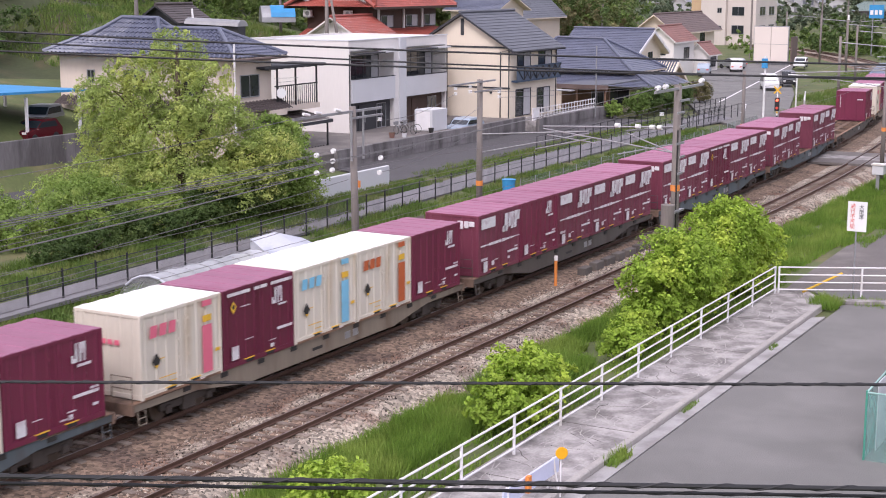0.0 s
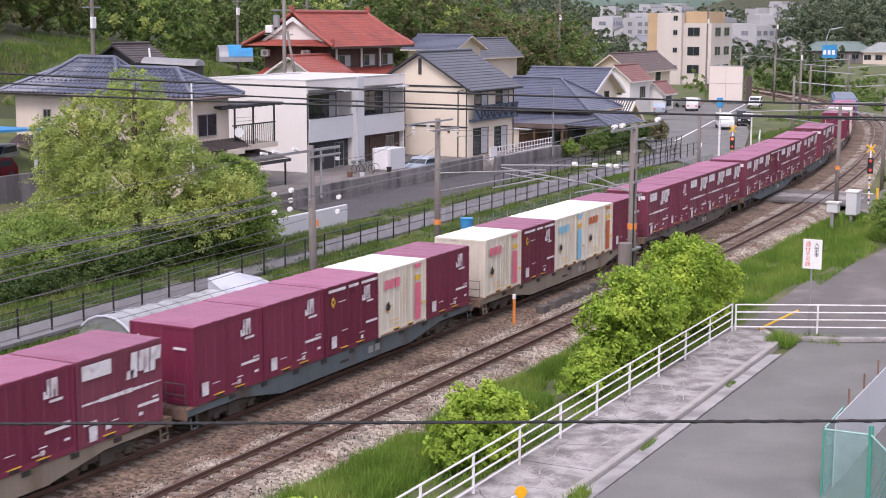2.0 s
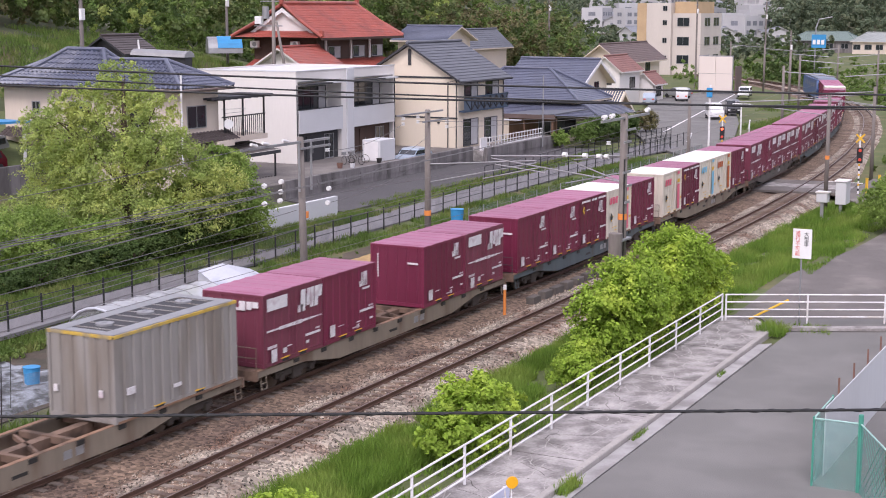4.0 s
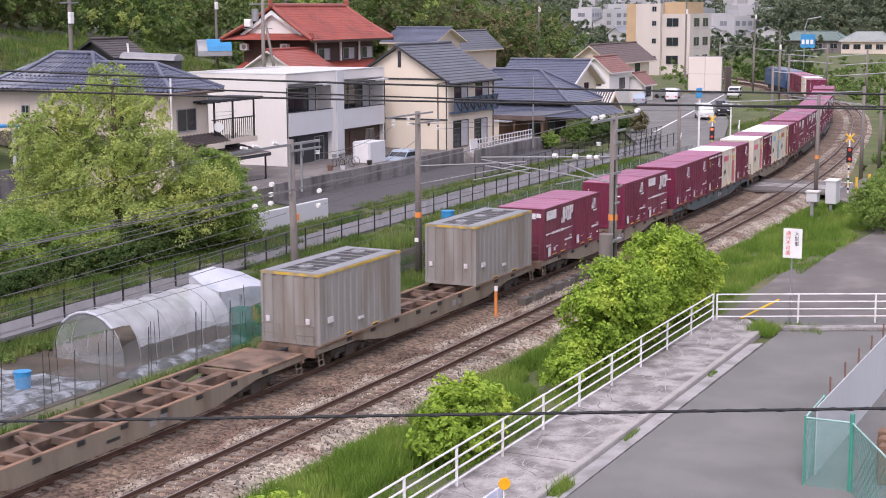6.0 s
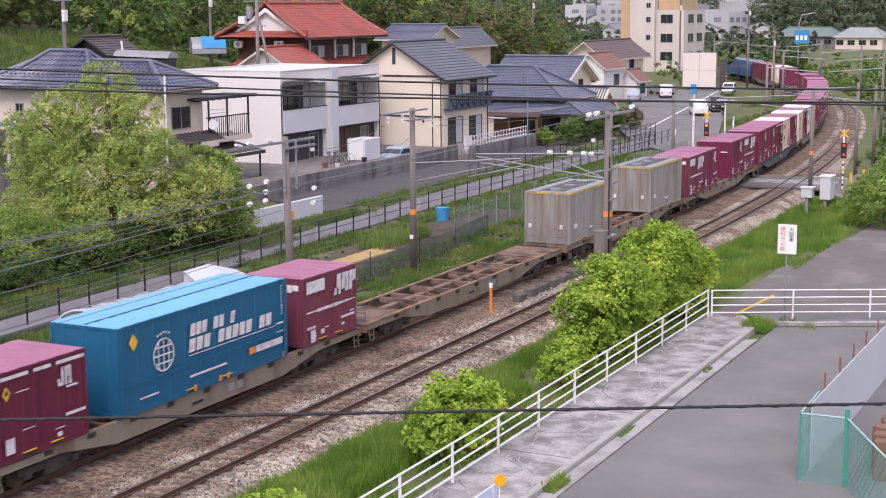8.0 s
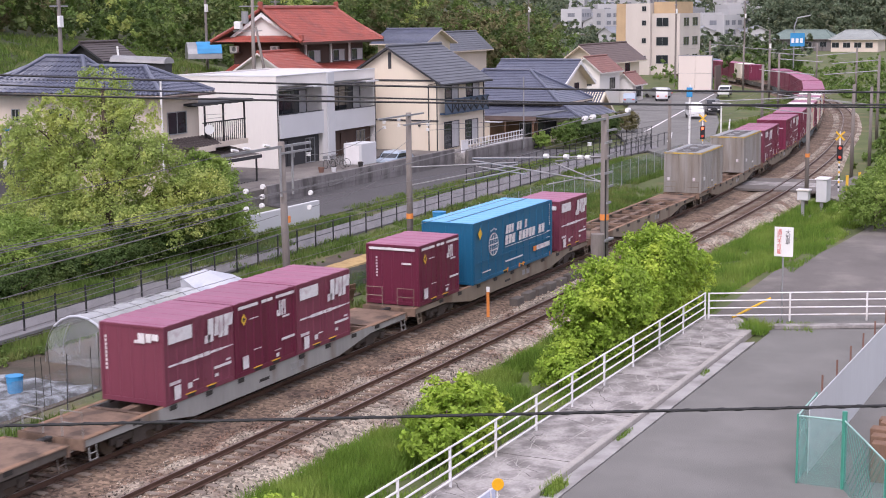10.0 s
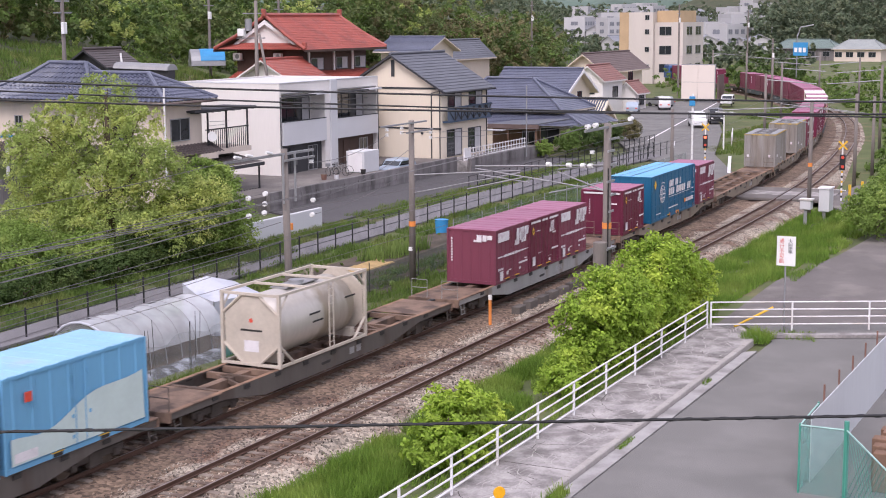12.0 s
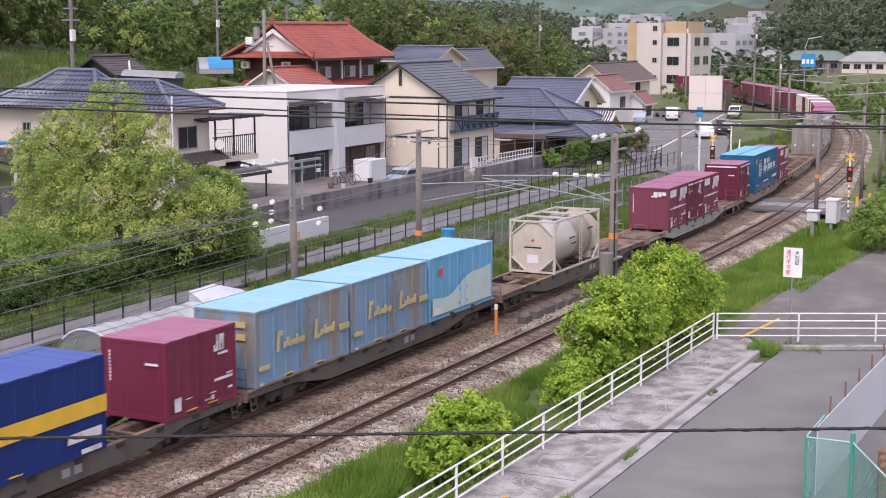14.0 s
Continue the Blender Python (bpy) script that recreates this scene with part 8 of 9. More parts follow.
def tank_container():
    c = thing("tank_container", label="beige framed stainless tank container with dished ends", category="tank container", group="containers on the freight train")
    L, W, H = 6.06, 2.44, 2.6
    x1, y1, t = L / 2, W / 2, 0.11
    for sx in (-1, 1):
        bm = bmesh.new()
        for sy in (-1, 1):
            box(bm, min(sx * x1, sx * (x1 - t)), max(sx * x1, sx * (x1 - t)), min(sy * y1, sy * (y1 - t)), max(sy * y1, sy * (y1 - t)), 0, H)
        for z in (0.02, H - t):
            box(bm, min(sx * x1, sx * (x1 - t)), max(sx * x1, sx * (x1 - t)), -y1 + t, y1 - t, z, z + t - 0.02)
        for sy in (-1, 1):
            for z0, z1 in ((0.75, 0.1), (H - 0.75, H - 0.1)):
                tube(bm, [(sx * (x1 - t / 2), sy * (y1 - t), z0), (sx * (x1 - t / 2), sy * 0.35, z1)], 0.05, 6)
        part("end_frame", bm, M_TANKFRAME, c)
        bm = bmesh.new()
        xe = sx * (x1 - 0.09)
        prism(bm, [(-0.42, 0.1), (0.42, 0.1), (y1 - 0.14, 0.7), (y1 - 0.14, H - 0.7), (0.42, H - 0.1), (-0.42, H - 0.1), (-y1 + 0.14, H - 0.7), (-y1 + 0.14, 0.7)], "x", xe - 0.012, xe + 0.012)
        ep = part("end_plate", bm, M_TANKFRAME, c, "flat beige eight-sided end plate")
        part("sign_plate", boxes((xe - 0.02, xe + 0.02, -0.3, 0.3, 0.5, 0.9)), M_MARK, ep, "white sign plate")
        part("sign_bar", boxes((xe - 0.02, xe + 0.02, -0.45, 0.45, 1.22, 1.29)), M_DARK, ep, "dark line of writing")
        part("emblem", tubes(([(xe - 0.02, 0, 1.6), (xe + 0.02, 0, 1.6)], 0.09), n=5), M_RED, ep, "small red emblem")
    for x, z in ((-0.9, 1.5), (1.6, 1.7), (-0.7, 1.2)):
        part("sign_bar", boxes((x, x + 0.7, -1.13, -1.10, z, z + 0.06)), M_DARK, c, "dark line of writing")
    part("ladder", tubes(([(0.35, -y1 + 0.05, 0.1), (0.35, -y1 + 0.05, H - 0.05)], 0.025), ([(0.65, -y1 + 0.05, 0.1), (0.65, -y1 + 0.05, H - 0.05)], 0.025), *[([(0.35, -y1 + 0.05, 0.3 + 0.28 * q), (0.65, -y1 + 0.05, 0.3 + 0.28 * q)], 0.018) for q in range(8)], n=5), M_TANKFRAME, c)
    bm = bmesh.new()
    for sy in (-1, 1):
        for z in (0.02, H - 0.1):
            box(bm, -x1 + t, x1 - t, min(sy * y1, sy * (y1 - 0.09)), max(sy * y1, sy * (y1 - 0.09)), z, z + 0.09)
        for sx in (-1, 1):
            tube(bm, [(sx * (x1 - t), sy * (y1 - 0.05), 0.75), (sx * (x1 - 0.9), sy * (y1 - 0.05), 0.1)], 0.05, 6)
            tube(bm, [(sx * (x1 - t), sy * (y1 - 0.05), H - 0.6), (sx * (x1 - 0.6), sy * (y1 - 0.05), H - 0.1)], 0.04, 6)
    for x in (-1.0, 0.9):
        box(bm, x - 0.05, x + 0.05, -y1 + 0.09, y1 - 0.09, H - 0.1, H - 0.02)
    part("side_rail", bm, M_TANKFRAME, c)
    bm = bmesh.new()
    r, cz = 1.12, 1.32
    prof_ = [(-2.78, 0.02), (-2.74, 0.45), (-2.62, 0.8), (-2.42, 1.02), (-2.2, r), (2.2, r), (2.42, 1.02), (2.62, 0.8), (2.74, 0.45), (2.78, 0.02)]
    rings = [[bm.verts.new((x, rr * math.cos(k * math.pi / 16), cz + rr * math.sin(k * math.pi / 16))) for k in range(32)] for x, rr in prof_]
    for q, w in zip(rings, rings[1:]):
        for k in range(32):
            bm.faces.new((q[k], w[k], w[(k + 1) % 32], q[(k + 1) % 32]))
    bm.faces.new(rings[0]); bm.faces.new(rings[-1][::-1])
    part("tank_shell", bm, M_TANK, c, "dull steel tank shell", smooth=True)
    part("top_walkway", boxes((-1.2, 1.0, -0.35, 0.35, H - 0.16, H - 0.12)), M_STEEL, c)
    bm = bmesh.new()
    tube(bm, [(0, 0, cz + r - 0.05), (0, 0, H - 0.02)], 0.28, 14)
    part("manhole", bm, M_STEEL, c)
    part("end_saddle", boxes((-2.6, -2.3, -0.9, 0.9, 0.1, 0.42), (2.3, 2.6, -0.9, 0.9, 0.1, 0.42)), M_TANKFRAME, c)
    return c


def locomotive():
    c = thing("electric_locomotive", label="blue and grey electric locomotive at the head of the train", category="locomotive")
    blue = mat("locomotive_blue", (0.035, 0.085, 0.23), 0.4, 0.15, 0.8, 9, 0.03)
    grey = mat("locomotive_grey", (0.16, 0.19, 0.25), 0.5, 0.15, 0.8, 9, 0.03)
    bm = bmesh.new()
    prism(bm, [(-8.6, 1.0), (8.6, 1.0), (8.75, 2.1), (8.3, 3.4), (-8.3, 3.4), (-8.75, 2.1)], "y", -1.42, 1.42)
    body = part("body", bm, blue, c)
    bm = bmesh.new()
    for x in (-5.4, -2.7, 0.0, 2.7, 5.4):
        box(bm, x - 0.9, x + 0.9, -1.43, 1.43, 2.3, 2.9)
    part("louvre", bm, grey, body)
    bm = bmesh.new()
    prism(bm, [(-8.2, 3.4), (8.2, 3.4), (7.8, 3.62), (-7.8, 3.62)], "y", -1.2, 1.2)
    part("roof", bm, grey, c)
    part("windscreen", boxes((-8.78, -8.5, -1.2, 1.2, 2.35, 3.0), (8.5, 8.78, -1.2, 1.2, 2.35, 3.0)), M_DARK, c)
    bm = tubes(([(-5, -0.6, 3.6), (-4, -0.6, 4.4), (-5, -0.6, 4.9)], 0.03), ([(-5, 0.6, 3.6), (-4, 0.6, 4.4), (-5, 0.6, 4.9)], 0.03), ([(-5, -0.9, 4.9), (-5, 0.9, 4.9)], 0.04))
    part("pantograph", bm, M_STEEL, c)
    for x in (-6, 0, 6):
        bm = boxes((x - 1.4, x + 1.4, -1.1, 1.1, 0.3, 0.95), bevel=0.05)
        bog = part("bogie", bm, M_BOGIE, c)
        for dx in (-1.1, 1.1):
            bm = bmesh.new()
            for y in (-0.56, 0.56):
                prism(bm, [(x + dx + 0.55 * math.cos(k * math.pi / 10), 0.56 + 0.55 * math.sin(k * math.pi / 10)) for k in range(20)], "y", y - 0.06, y + 0.06)
            part("wheelset", bm, M_WHEEL, bog)
    return c


# Train make-up, from its tail to its head: wagon tone, then what stands on it as (kind, place from the wagon's middle).
SLOT = [-7.58, -3.79, 0.0, 3.79, 7.58]


def five(kinds):
    return [(k, SLOT[i]) for i, k in enumerate(kinds) if k != "_"]


MAKEUP = [
    (-9, "dark", [("n", -1.65), ("j", 7.72)]),
    (-8, "dark", [("o", -6.28), ("o", 0.0), ("s", 6.28)]),
    (-7, "dark", [("t", -0.56)]),
    (-6, "grey", [("f", -4.16), ("v", -0.37), ("f", 3.42)]),
    (-5, "beige", [("v", -7.6), ("b", 0.1), ("f", 7.64)]),
    (-4, "beige", []),
    (-3, "beige", [("g", -6.5), ("g", 6.4)]),
    (-2, "beige", five("fj_jf")),
    (-1, "slate", five("jjvpj")),
    (0, "beige", five("pvqrj")),
    (1, "dark", five("fjfff")),
    (2, "slate", five("ffvff")),
    (3, "slate", five("ff_ff")),
    (4, "dark", [("j", 6.2)]),
    (5, "beige", five("pjvjj")),
]
# the rear wagons stand a little closer coupled
CLOSER = {-5: 0.3, -6: 0.35, -7: 0.5, -8: 0.7, -9: 1.1}
made = {}


def get(kind):
    """The first of a kind is built, the next ones are copies of it."""
    if kind in made:
        return copy_thing(made[kind], pose(0, 0, 0))
    made[kind] = wagon(kind) if kind in M_FRAME else tank_container() if kind == "t" else container(kind)
    return made[kind]


for number, tone, load in MAKEUP:
    TRAIN.append((get(tone), number, None))
    for kind, place in load:
        TRAIN.append((get(kind), number, place))
TRAIN.append((locomotive(), 6, None))


def along(t):
    """Metres along the line of the rear container end of wagon 0."""
    return 31.4 + 12.45 * t - 0.016 * t * t


def wagon_pose(number, t):
    mid = along(t) + 9.4 + 20.4 * number + CLOSER.get(number, 0.0) - (1.2 if number == 6 else 0)
    x0, y0, _ = on_line(mid - 7.1)
    x1, y1, _ = on_line(mid + 7.1)
    return pose((x0 + x1) / 2, (y0 + y1) / 2, 0, 0, 0, math.degrees(math.atan2(y1 - y0, x1 - x0)))


def motions():
    times = [i * 0.5 for i in range(29)]
    for ob, number, place in TRAIN:
        rows = []
        for t in times:
            m = wagon_pose(number, t)
            rows.append((t, m if place is None else m @ pose(place, 0, DECK + 0.02)))
        walk(ob, rows)


def tree(name, x, y, z, blobs, count, size, leaf_m, label, trunk=0.2, category="tree", shell=0.5):
    t = thing(name, x, y, z, 0, label, category)
    top = max(b[2] for b in blobs)
    bm = bmesh.new()
    tube(bm, [(0, 0, -0.3), (0.05, 0.03, top * 0.35), (-0.05, 0.0, top * 0.7), (0, 0.05, top)], trunk, 8, trunk * 0.3)
    part("trunk", bm, M_BARK, t, smooth=True)
    for b in blobs:
        bm = bmesh.new()
        z0 = min(b[2] * 0.55, top * 0.5)
        tube(bm, [(0, 0, z0), (b[0] * 0.5, b[1] * 0.5, (z0 + b[2]) / 2 + 0.15), (b[0], b[1], b[2] + b[5] * 0.2)], trunk * 0.45, 6, trunk * 0.1)
        part("limb", bm, M_BARK, t)
    for k in range(int(trunk * 90)):
        b = blobs[k % len(blobs)]
        a_, e_ = 2.4 * k, math.sin(k * 1.7) * 0.6 + 0.3
        tip = (b[0] + b[3] * 0.8 * math.cos(a_) * math.cos(e_), b[1] + b[4] * 0.8 * math.sin(a_) * math.cos(e_), b[2] + b[5] * 0.8 * math.sin(e_))
        bm = bmesh.new()
        tube(bm, [(b[0] * 0.4, b[1] * 0.4, b[2] * 0.8), ((b[0] * 0.5 + tip[0]) / 2, (b[1] * 0.5 + tip[1]) / 2, (b[2] + tip[2]) / 2), tip], trunk * 0.2, 5, trunk * 0.06)
        part("branch", bm, M_BARK, t)
    leaves("crown", leaf_cloud(blobs, count, size, shell, 0.22), leaf_m, t)
    return t


tree("broadleaf_tree", 62, 50.5, -0.1, [(0.5, 0.7, 7.4, 2.5, 2.6, 1.6), (-0.5, 3.6, 6.3, 2.4, 2.3, 1.5), (0, -2.2, 5.6, 2.5, 2.4, 1.5), (0.3, 1.4, 4.6, 3.2, 4.0, 1.5), (0.8, 5.4, 4.2, 2.3, 2.2, 1.6), (1.5, -4.1, 3.7, 2.2, 2.0, 1.3), (0.6, 0.4, 9.2, 1.5, 1.7, 1.1), (-1.0, 3.4, 2.5, 2.8, 3.0, 1.5), (0.4, -1.8, 7.8, 1.4, 1.4, 0.9), (-0.2, 5.2, 6.8, 1.4, 1.5, 0.9), (-0.6, 2.6, 8.2, 1.4, 1.5, 0.9), (-0.6, -0.6, 2.7, 3.0, 3.4, 1.5), (0.8, -2.8, 2.2, 2.6, 2.6, 1.4)], 92000, 0.135, M_LEAF_TREE, "airy young broadleaf tree with yellow-green leaves beside the lane", 0.24, shell=0.3)
tree("shrub", 66.6, 47.2, -0.1, [(0, 0, 2.4, 2.1, 2.0, 2.0), (1.0, 0.9, 3.6, 1.8, 1.7, 1.4), (-1.8, 0.9, 2.6, 1.9, 1.8, 1.6), (0.2, 0.8, 4.6, 1.5, 1.5, 1.0), (1.6, 0.0, 1.6, 1.6, 1.5, 1.4)], 40000, 0.135, M_LEAF_FRESH, "dense green shrub beside the lane", 0.1, "shrub")
tree("shrub", 63.6, 47.2, -0.1, [(0, 0, 1.2, 1.9, 1.2, 1.2), (-2.2, 0.8, 1.2, 2.0, 1.4, 1.2)], 15000, 0.12, M_LEAF_DARK, "dark evergreen shrub under the tree", 0.1, "shrub")
tree("shrub", 55.5, 51.0, -0.1, [(0, 0, 1.6, 2.6, 2.4, 1.6), (1.5, 2.6, 1.5, 2.5, 2.4, 1.6), (3.5, -1.2, 1.2, 2.2, 1.8, 1.2)], 30000, 0.13, M_LEAF_FRESH, "green shrubs below the tree", 0.1, "shrub")
tree("shrub", 51.3, 52.5, -0.1, [(0, 0, 1.2, 1.8, 1.9, 1.2), (0.8, 2.6, 1.3, 1.9, 1.9, 1.3)], 15000, 0.13, M_LEAF_FRESH, "leafy green shrub at the lane side", 0.1, "shrub")
# two low hedges whose dark leaf paints the shade at the tree's foot
tree("shrub", 52.0, 47.6, -0.1, [(0, 0, 0.8, 1.8, 0.8, 0.8), (2.6, 0.2, 0.9, 1.7, 0.9, 0.9), (-2.4, 0.1, 0.7, 1.6, 0.8, 0.7)], 15000, 0.12, M_LEAF_DARK, "low hedge of shrubs along the lane, leaves darkened as shade", 0.08, "shrub")
tree("shrub", 58.5, 47.3, -0.1, [(0, 0, 0.8, 1.8, 0.8, 0.8), (2.4, 0.2, 0.9, 1.7, 0.9, 0.9), (-2.4, 0.1, 0.8, 1.6, 0.8, 0.8)], 15000, 0.12, M_LEAF_DARK, "low hedge of shrubs below the tree, leaves darkened as shade", 0.08, "shrub")
# bright bushes behind the railing
tree("bush", 37.9, 18.7, -0.15, [(0, 0, 1.15, 1.2, 1.0, 0.85), (1.1, 0.3, 1.45, 1.1, 0.95, 0.75), (-1.0, 0.1, 0.95, 0.95, 0.85, 0.7), (2.0, -0.1, 1.2, 0.9, 0.8, 0.65), (0.4, -0.2, 0.6, 1.5, 0.9, 0.6)], 13000, 0.145, M_LEAF_BUSH, "bright yellow-green leafy bush behind the railing", 0.06, "bush", 0.45)
tree("bush", 52.2, 18.9, -0.15, [(0, 0, 2.4, 1.9, 1.6, 1.4), (-1.6, 0.2, 1.8, 1.5, 1.3, 1.2), (1.4, -0.1, 2.0, 1.6, 1.3, 1.3), (0.0, 0.2, 1.1, 2.4, 1.5, 1.0)], 24000, 0.15, M_LEAF_BUSH, "tall bright green leafy bush behind the railing", 0.08, "bush", 0.45)
tree("bush", 58.3, 19.2, -0.15, [(0, 0, 2.7, 2.0, 1.7, 1.5), (1.8, 0, 2.4, 1.7, 1.5, 1.3), (3.4, -0.3, 1.7, 1.5, 1.3, 1.0), (-1.4, 0, 2.0, 1.5, 1.4, 1.2), (1.2, 0, 1.2, 3.0, 1.5, 1.0)], 28000, 0.15, M_LEAF_BUSH, "broad bright green leafy bush at the railing corner", 0.08, "bush", 0.45)
tree("bush", 46.6, 18.7, -0.15, [(0, 0, 0.7, 0.9, 0.8, 0.55), (1.2, 0.1, 0.9, 1.0, 0.8, 0.6)], 5000, 0.13, M_LEAF_BUSH, "low bright bush behind the railing", 0.05, "bush", 0.4)
tree("bush", 27.2, 18.2, -0.15, [(0, 0, 1.2, 1.1, 0.9, 0.8), (1.0, 0.1, 1.0, 0.9, 0.8, 0.7)], 6000, 0.13, M_LEAF_BUSH, "bright green bush at the railing", 0.05, "bush", 0.4)
tree("shrub", 88.5, 15.6, -0.1, [(0, 0, 1.8, 2.4, 1.9, 1.5), (3.5, -0.4, 2.2, 2.6, 2.0, 1.8), (7.5, -1.0, 2.2, 2.8, 2.2, 1.9), (4.0, -2.2, 1.8, 3.0, 2.0, 1.8)], 40000, 0.16, M_LEAF_FRESH, "dense fresh green shrub beside the crossing road", 0.1, "shrub")
tree("broadleaf_tree", 118, 12.0, -0.1, [(0, 0, 4.5, 4, 3.4, 3.0), (4.5, 1.5, 4.0, 4, 3.4, 2.8), (10, 2.5, 4.5, 4.5, 3.6, 3.2)], 40000, 0.21, M_LEAF_FRESH, "leafy tree beside the line beyond the crossing", 0.25)
for x, y, s, m, lab in ((131.5, 52.2, 1.3, M_LEAF_MID, "low loose garden shrub above the wall"), (135.5, 52.6, 1.4, M_LEAF_DARK, "dark round garden shrub"), (139.0, 52.0, 1.35, M_LEAF_DARK, "clipped round garden shrub"), (143.0, 52.0, 1.3, M_LEAF_DARK, "rounded green garden shrub by the road"), (127.5, 53.0, 0.9, M_LEAF_FRESH, "small fresh green garden shrub"), (101.8, 57.3, 0.7, M_LEAF_MID, "small potted green shrub"), (149.0, 52.2, 1.3, M_BAMBOO_LEAF, "reddish brown shrub by the road")):
    tree("garden_shrub", x, y, 0.3, [(0, 0, s * 0.8, s, s, s * 0.8), (s * 0.6, 0.2, s * 0.6, s * 0.7, s * 0.7, s * 0.55)], int(5500 * s), 0.15, m, lab, 0.08, "shrub")


def blades(name, areas, size, material, label, zf=ground_z, lean=0.35):
    """Grass: thin upright blades over rectangles (x0, x1, y0, y1, count)."""
    out = []
    for x0, x1, y0, y1, count, hs in areas:
        x, y = RNG.uniform(x0, x1, count), RNG.uniform(y0, y1, count)
        den = np.array([noise.noise((a * 0.5, b * 0.9, 5)) for a, b in zip(x, y)])
        ok = den > -0.25
        x, y, den = x[ok], y[ok], den[ok]
        z = np.array([zf(a, b) for a, b in zip(x, y)])
        k = len(x)
        hgt = hs * RNG.uniform(0.5, 1.2, k) * (1 + 0.6 * den)
        an = RNG.uniform(0, 6.283, k)
        w = size * RNG.uniform(0.7, 1.3, k)
        lx, ly = RNG.normal(size=k) * lean * hgt, RNG.normal(size=k) * lean * hgt
        v = np.empty((k, 4, 3))
        cx, cy = np.cos(an) * w, np.sin(an) * w
        v[:, 0] = np.stack([x - cx, y - cy, z - 0.02], 1)
        v[:, 1] = np.stack([x + cx, y + cy, z - 0.02], 1)
        v[:, 2] = np.stack([x + cx * 0.2 + lx, y + cy * 0.2 + ly, z + hgt], 1)
        v[:, 3] = np.stack([x - cx * 0.2 + lx, y - cy * 0.2 + ly, z + hgt], 1)
        out.append(v.reshape(-1, 3))
    return tagged(leaves(name, np.concatenate(out), material), label, "grass", kind="stuff")


blades("bank_grass", [(22, 62, 19.4, 22.4, 62000, 0.40), (22, 62, 17.5, 19.8, 11000, 0.26), (60, 102, 18.0, 22.6, 42000, 0.36), (72, 100, 16.6, 18.5, 9000, 0.3)], 0.018, M_GRASS, "tall green grass on the bank beside the track")
blades("strip_grass", [(30, 75, 30.9, 33.0, 13000, 0.26), (60, 100, 32.5, 37.0, 22000, 0.3), (88, 104, 33.5, 42, 9000, 0.4), (107, 123, 36.6, 43.4, 13000, 0.34)], 0.022, M_ROUGH, "grass and weeds between the far track and gardens")
blades("lane_grass", [(30, 70, 43.9, 49.5, 34000, 0.34), (66, 82, 45.6, 48.0, 9000, 0.3), (30, 62, 39.6, 41.7, 13000, 0.3), (62, 120, 41.2, 43.0, 11000, 0.28), (84, 128, 46.6, 49.2, 9000, 0.28), (140, 160, 38, 42.5, 4000, 0.4), (160, 190, 41, 46, 5000, 0.45), (190, 215, 44, 52, 5000, 0.45)], 0.026, M_ROUGH, "rough grass along the lane and verges")
blades("hill_grass", [(92, 120, 82, 96, 16000, 0.5), (110, 140, 88, 104, 12000, 0.5)], 0.04, M_ROUGH, "long grass on the terraced bank behind the houses")
blades("kerb_weeds", [(35.3, 36.5, 14.35, 14.75, 420, 0.24), (57.2, 58.7, 14.2, 15.3, 900, 0.34), (58.5, 60.2, 12.6, 14.4, 260, 0.14), (41.0, 42.4, 14.5, 14.7, 160, 0.1), (49.5, 50.6, 14.5, 14.7, 140, 0.1), (31.0, 31.5, 14.4, 14.8, 60, 0.15)], 0.014, M_GRASS, "weeds growing at the kerb", zf=lambda a, b: 0.02)
blades("leek_rows", [(70, 76, 38.6, 40.2, 900, 0.75)], 0.03, M_LEAF_MID, "row of tall leek plants in the garden bed", zf=lambda a, b: -0.3, lean=0.15)

# ---- woods ----
def wood(name, places, leaf_size, per, material, label):
    out = []
    for x, y, z, hgt, w in places:
        bl = [(x, y, z + hgt * 0.62, w, w, hgt * 0.40), (x + w * 0.3, y - w * 0.3, z + hgt * 0.45, w * 0.8, w * 0.8, hgt * 0.32), (x - w * 0.3, y, z + hgt * 0.35, w * 0.9, w * 0.9, hgt * 0.3)]
        out.append(leaf_cloud(bl, per, leaf_size, 0.55))
    return tagged(leaves(name, np.concatenate(out), material), label, "wood", kind="stuff")


rs = random.Random(9)
slope_a, slope_b, slope_c, slope_d, slope_e = [], [], [], [], []
tries = 0
while len(slope_a) + len(slope_b) + len(slope_c) + len(slope_d) + len(slope_e) < 700 and tries < 40000:
    tries += 1
    deg = rs.uniform(20.5, 56)
    ang, dist = radians(deg), 128 + 150 * rs.random() ** 1.5
    x, y = dist * math.cos(ang), dist * math.sin(ang)
    if (108 < x < 160 and y < 103) or (84 < x < 112 and y < 102) or (160 <= x < 200 and y < 99):
        continue
    if x < 160 and y - 0.42 * x < 29 + 3 * math.sin(x * 0.06):
        continue
    if x >= 160 and (y - 0.385 * x < 8 or (x > 268 and y < 108)):
        continue
    q = (x, y, ground_z(x, y) - 0.5, rs.uniform(7, 12.5), rs.uniform(2.4, 4.2))
    if 22.5 < deg < 29 and rs.random() < 0.5 or deg > 41 and rs.random() < 0.45:
        slope_c.append(q)
    else:
        k = rs.random()
        (slope_a if k < 0.42 else slope_b if k < 0.66 else slope_d if k < 0.88 else slope_e).append(q)
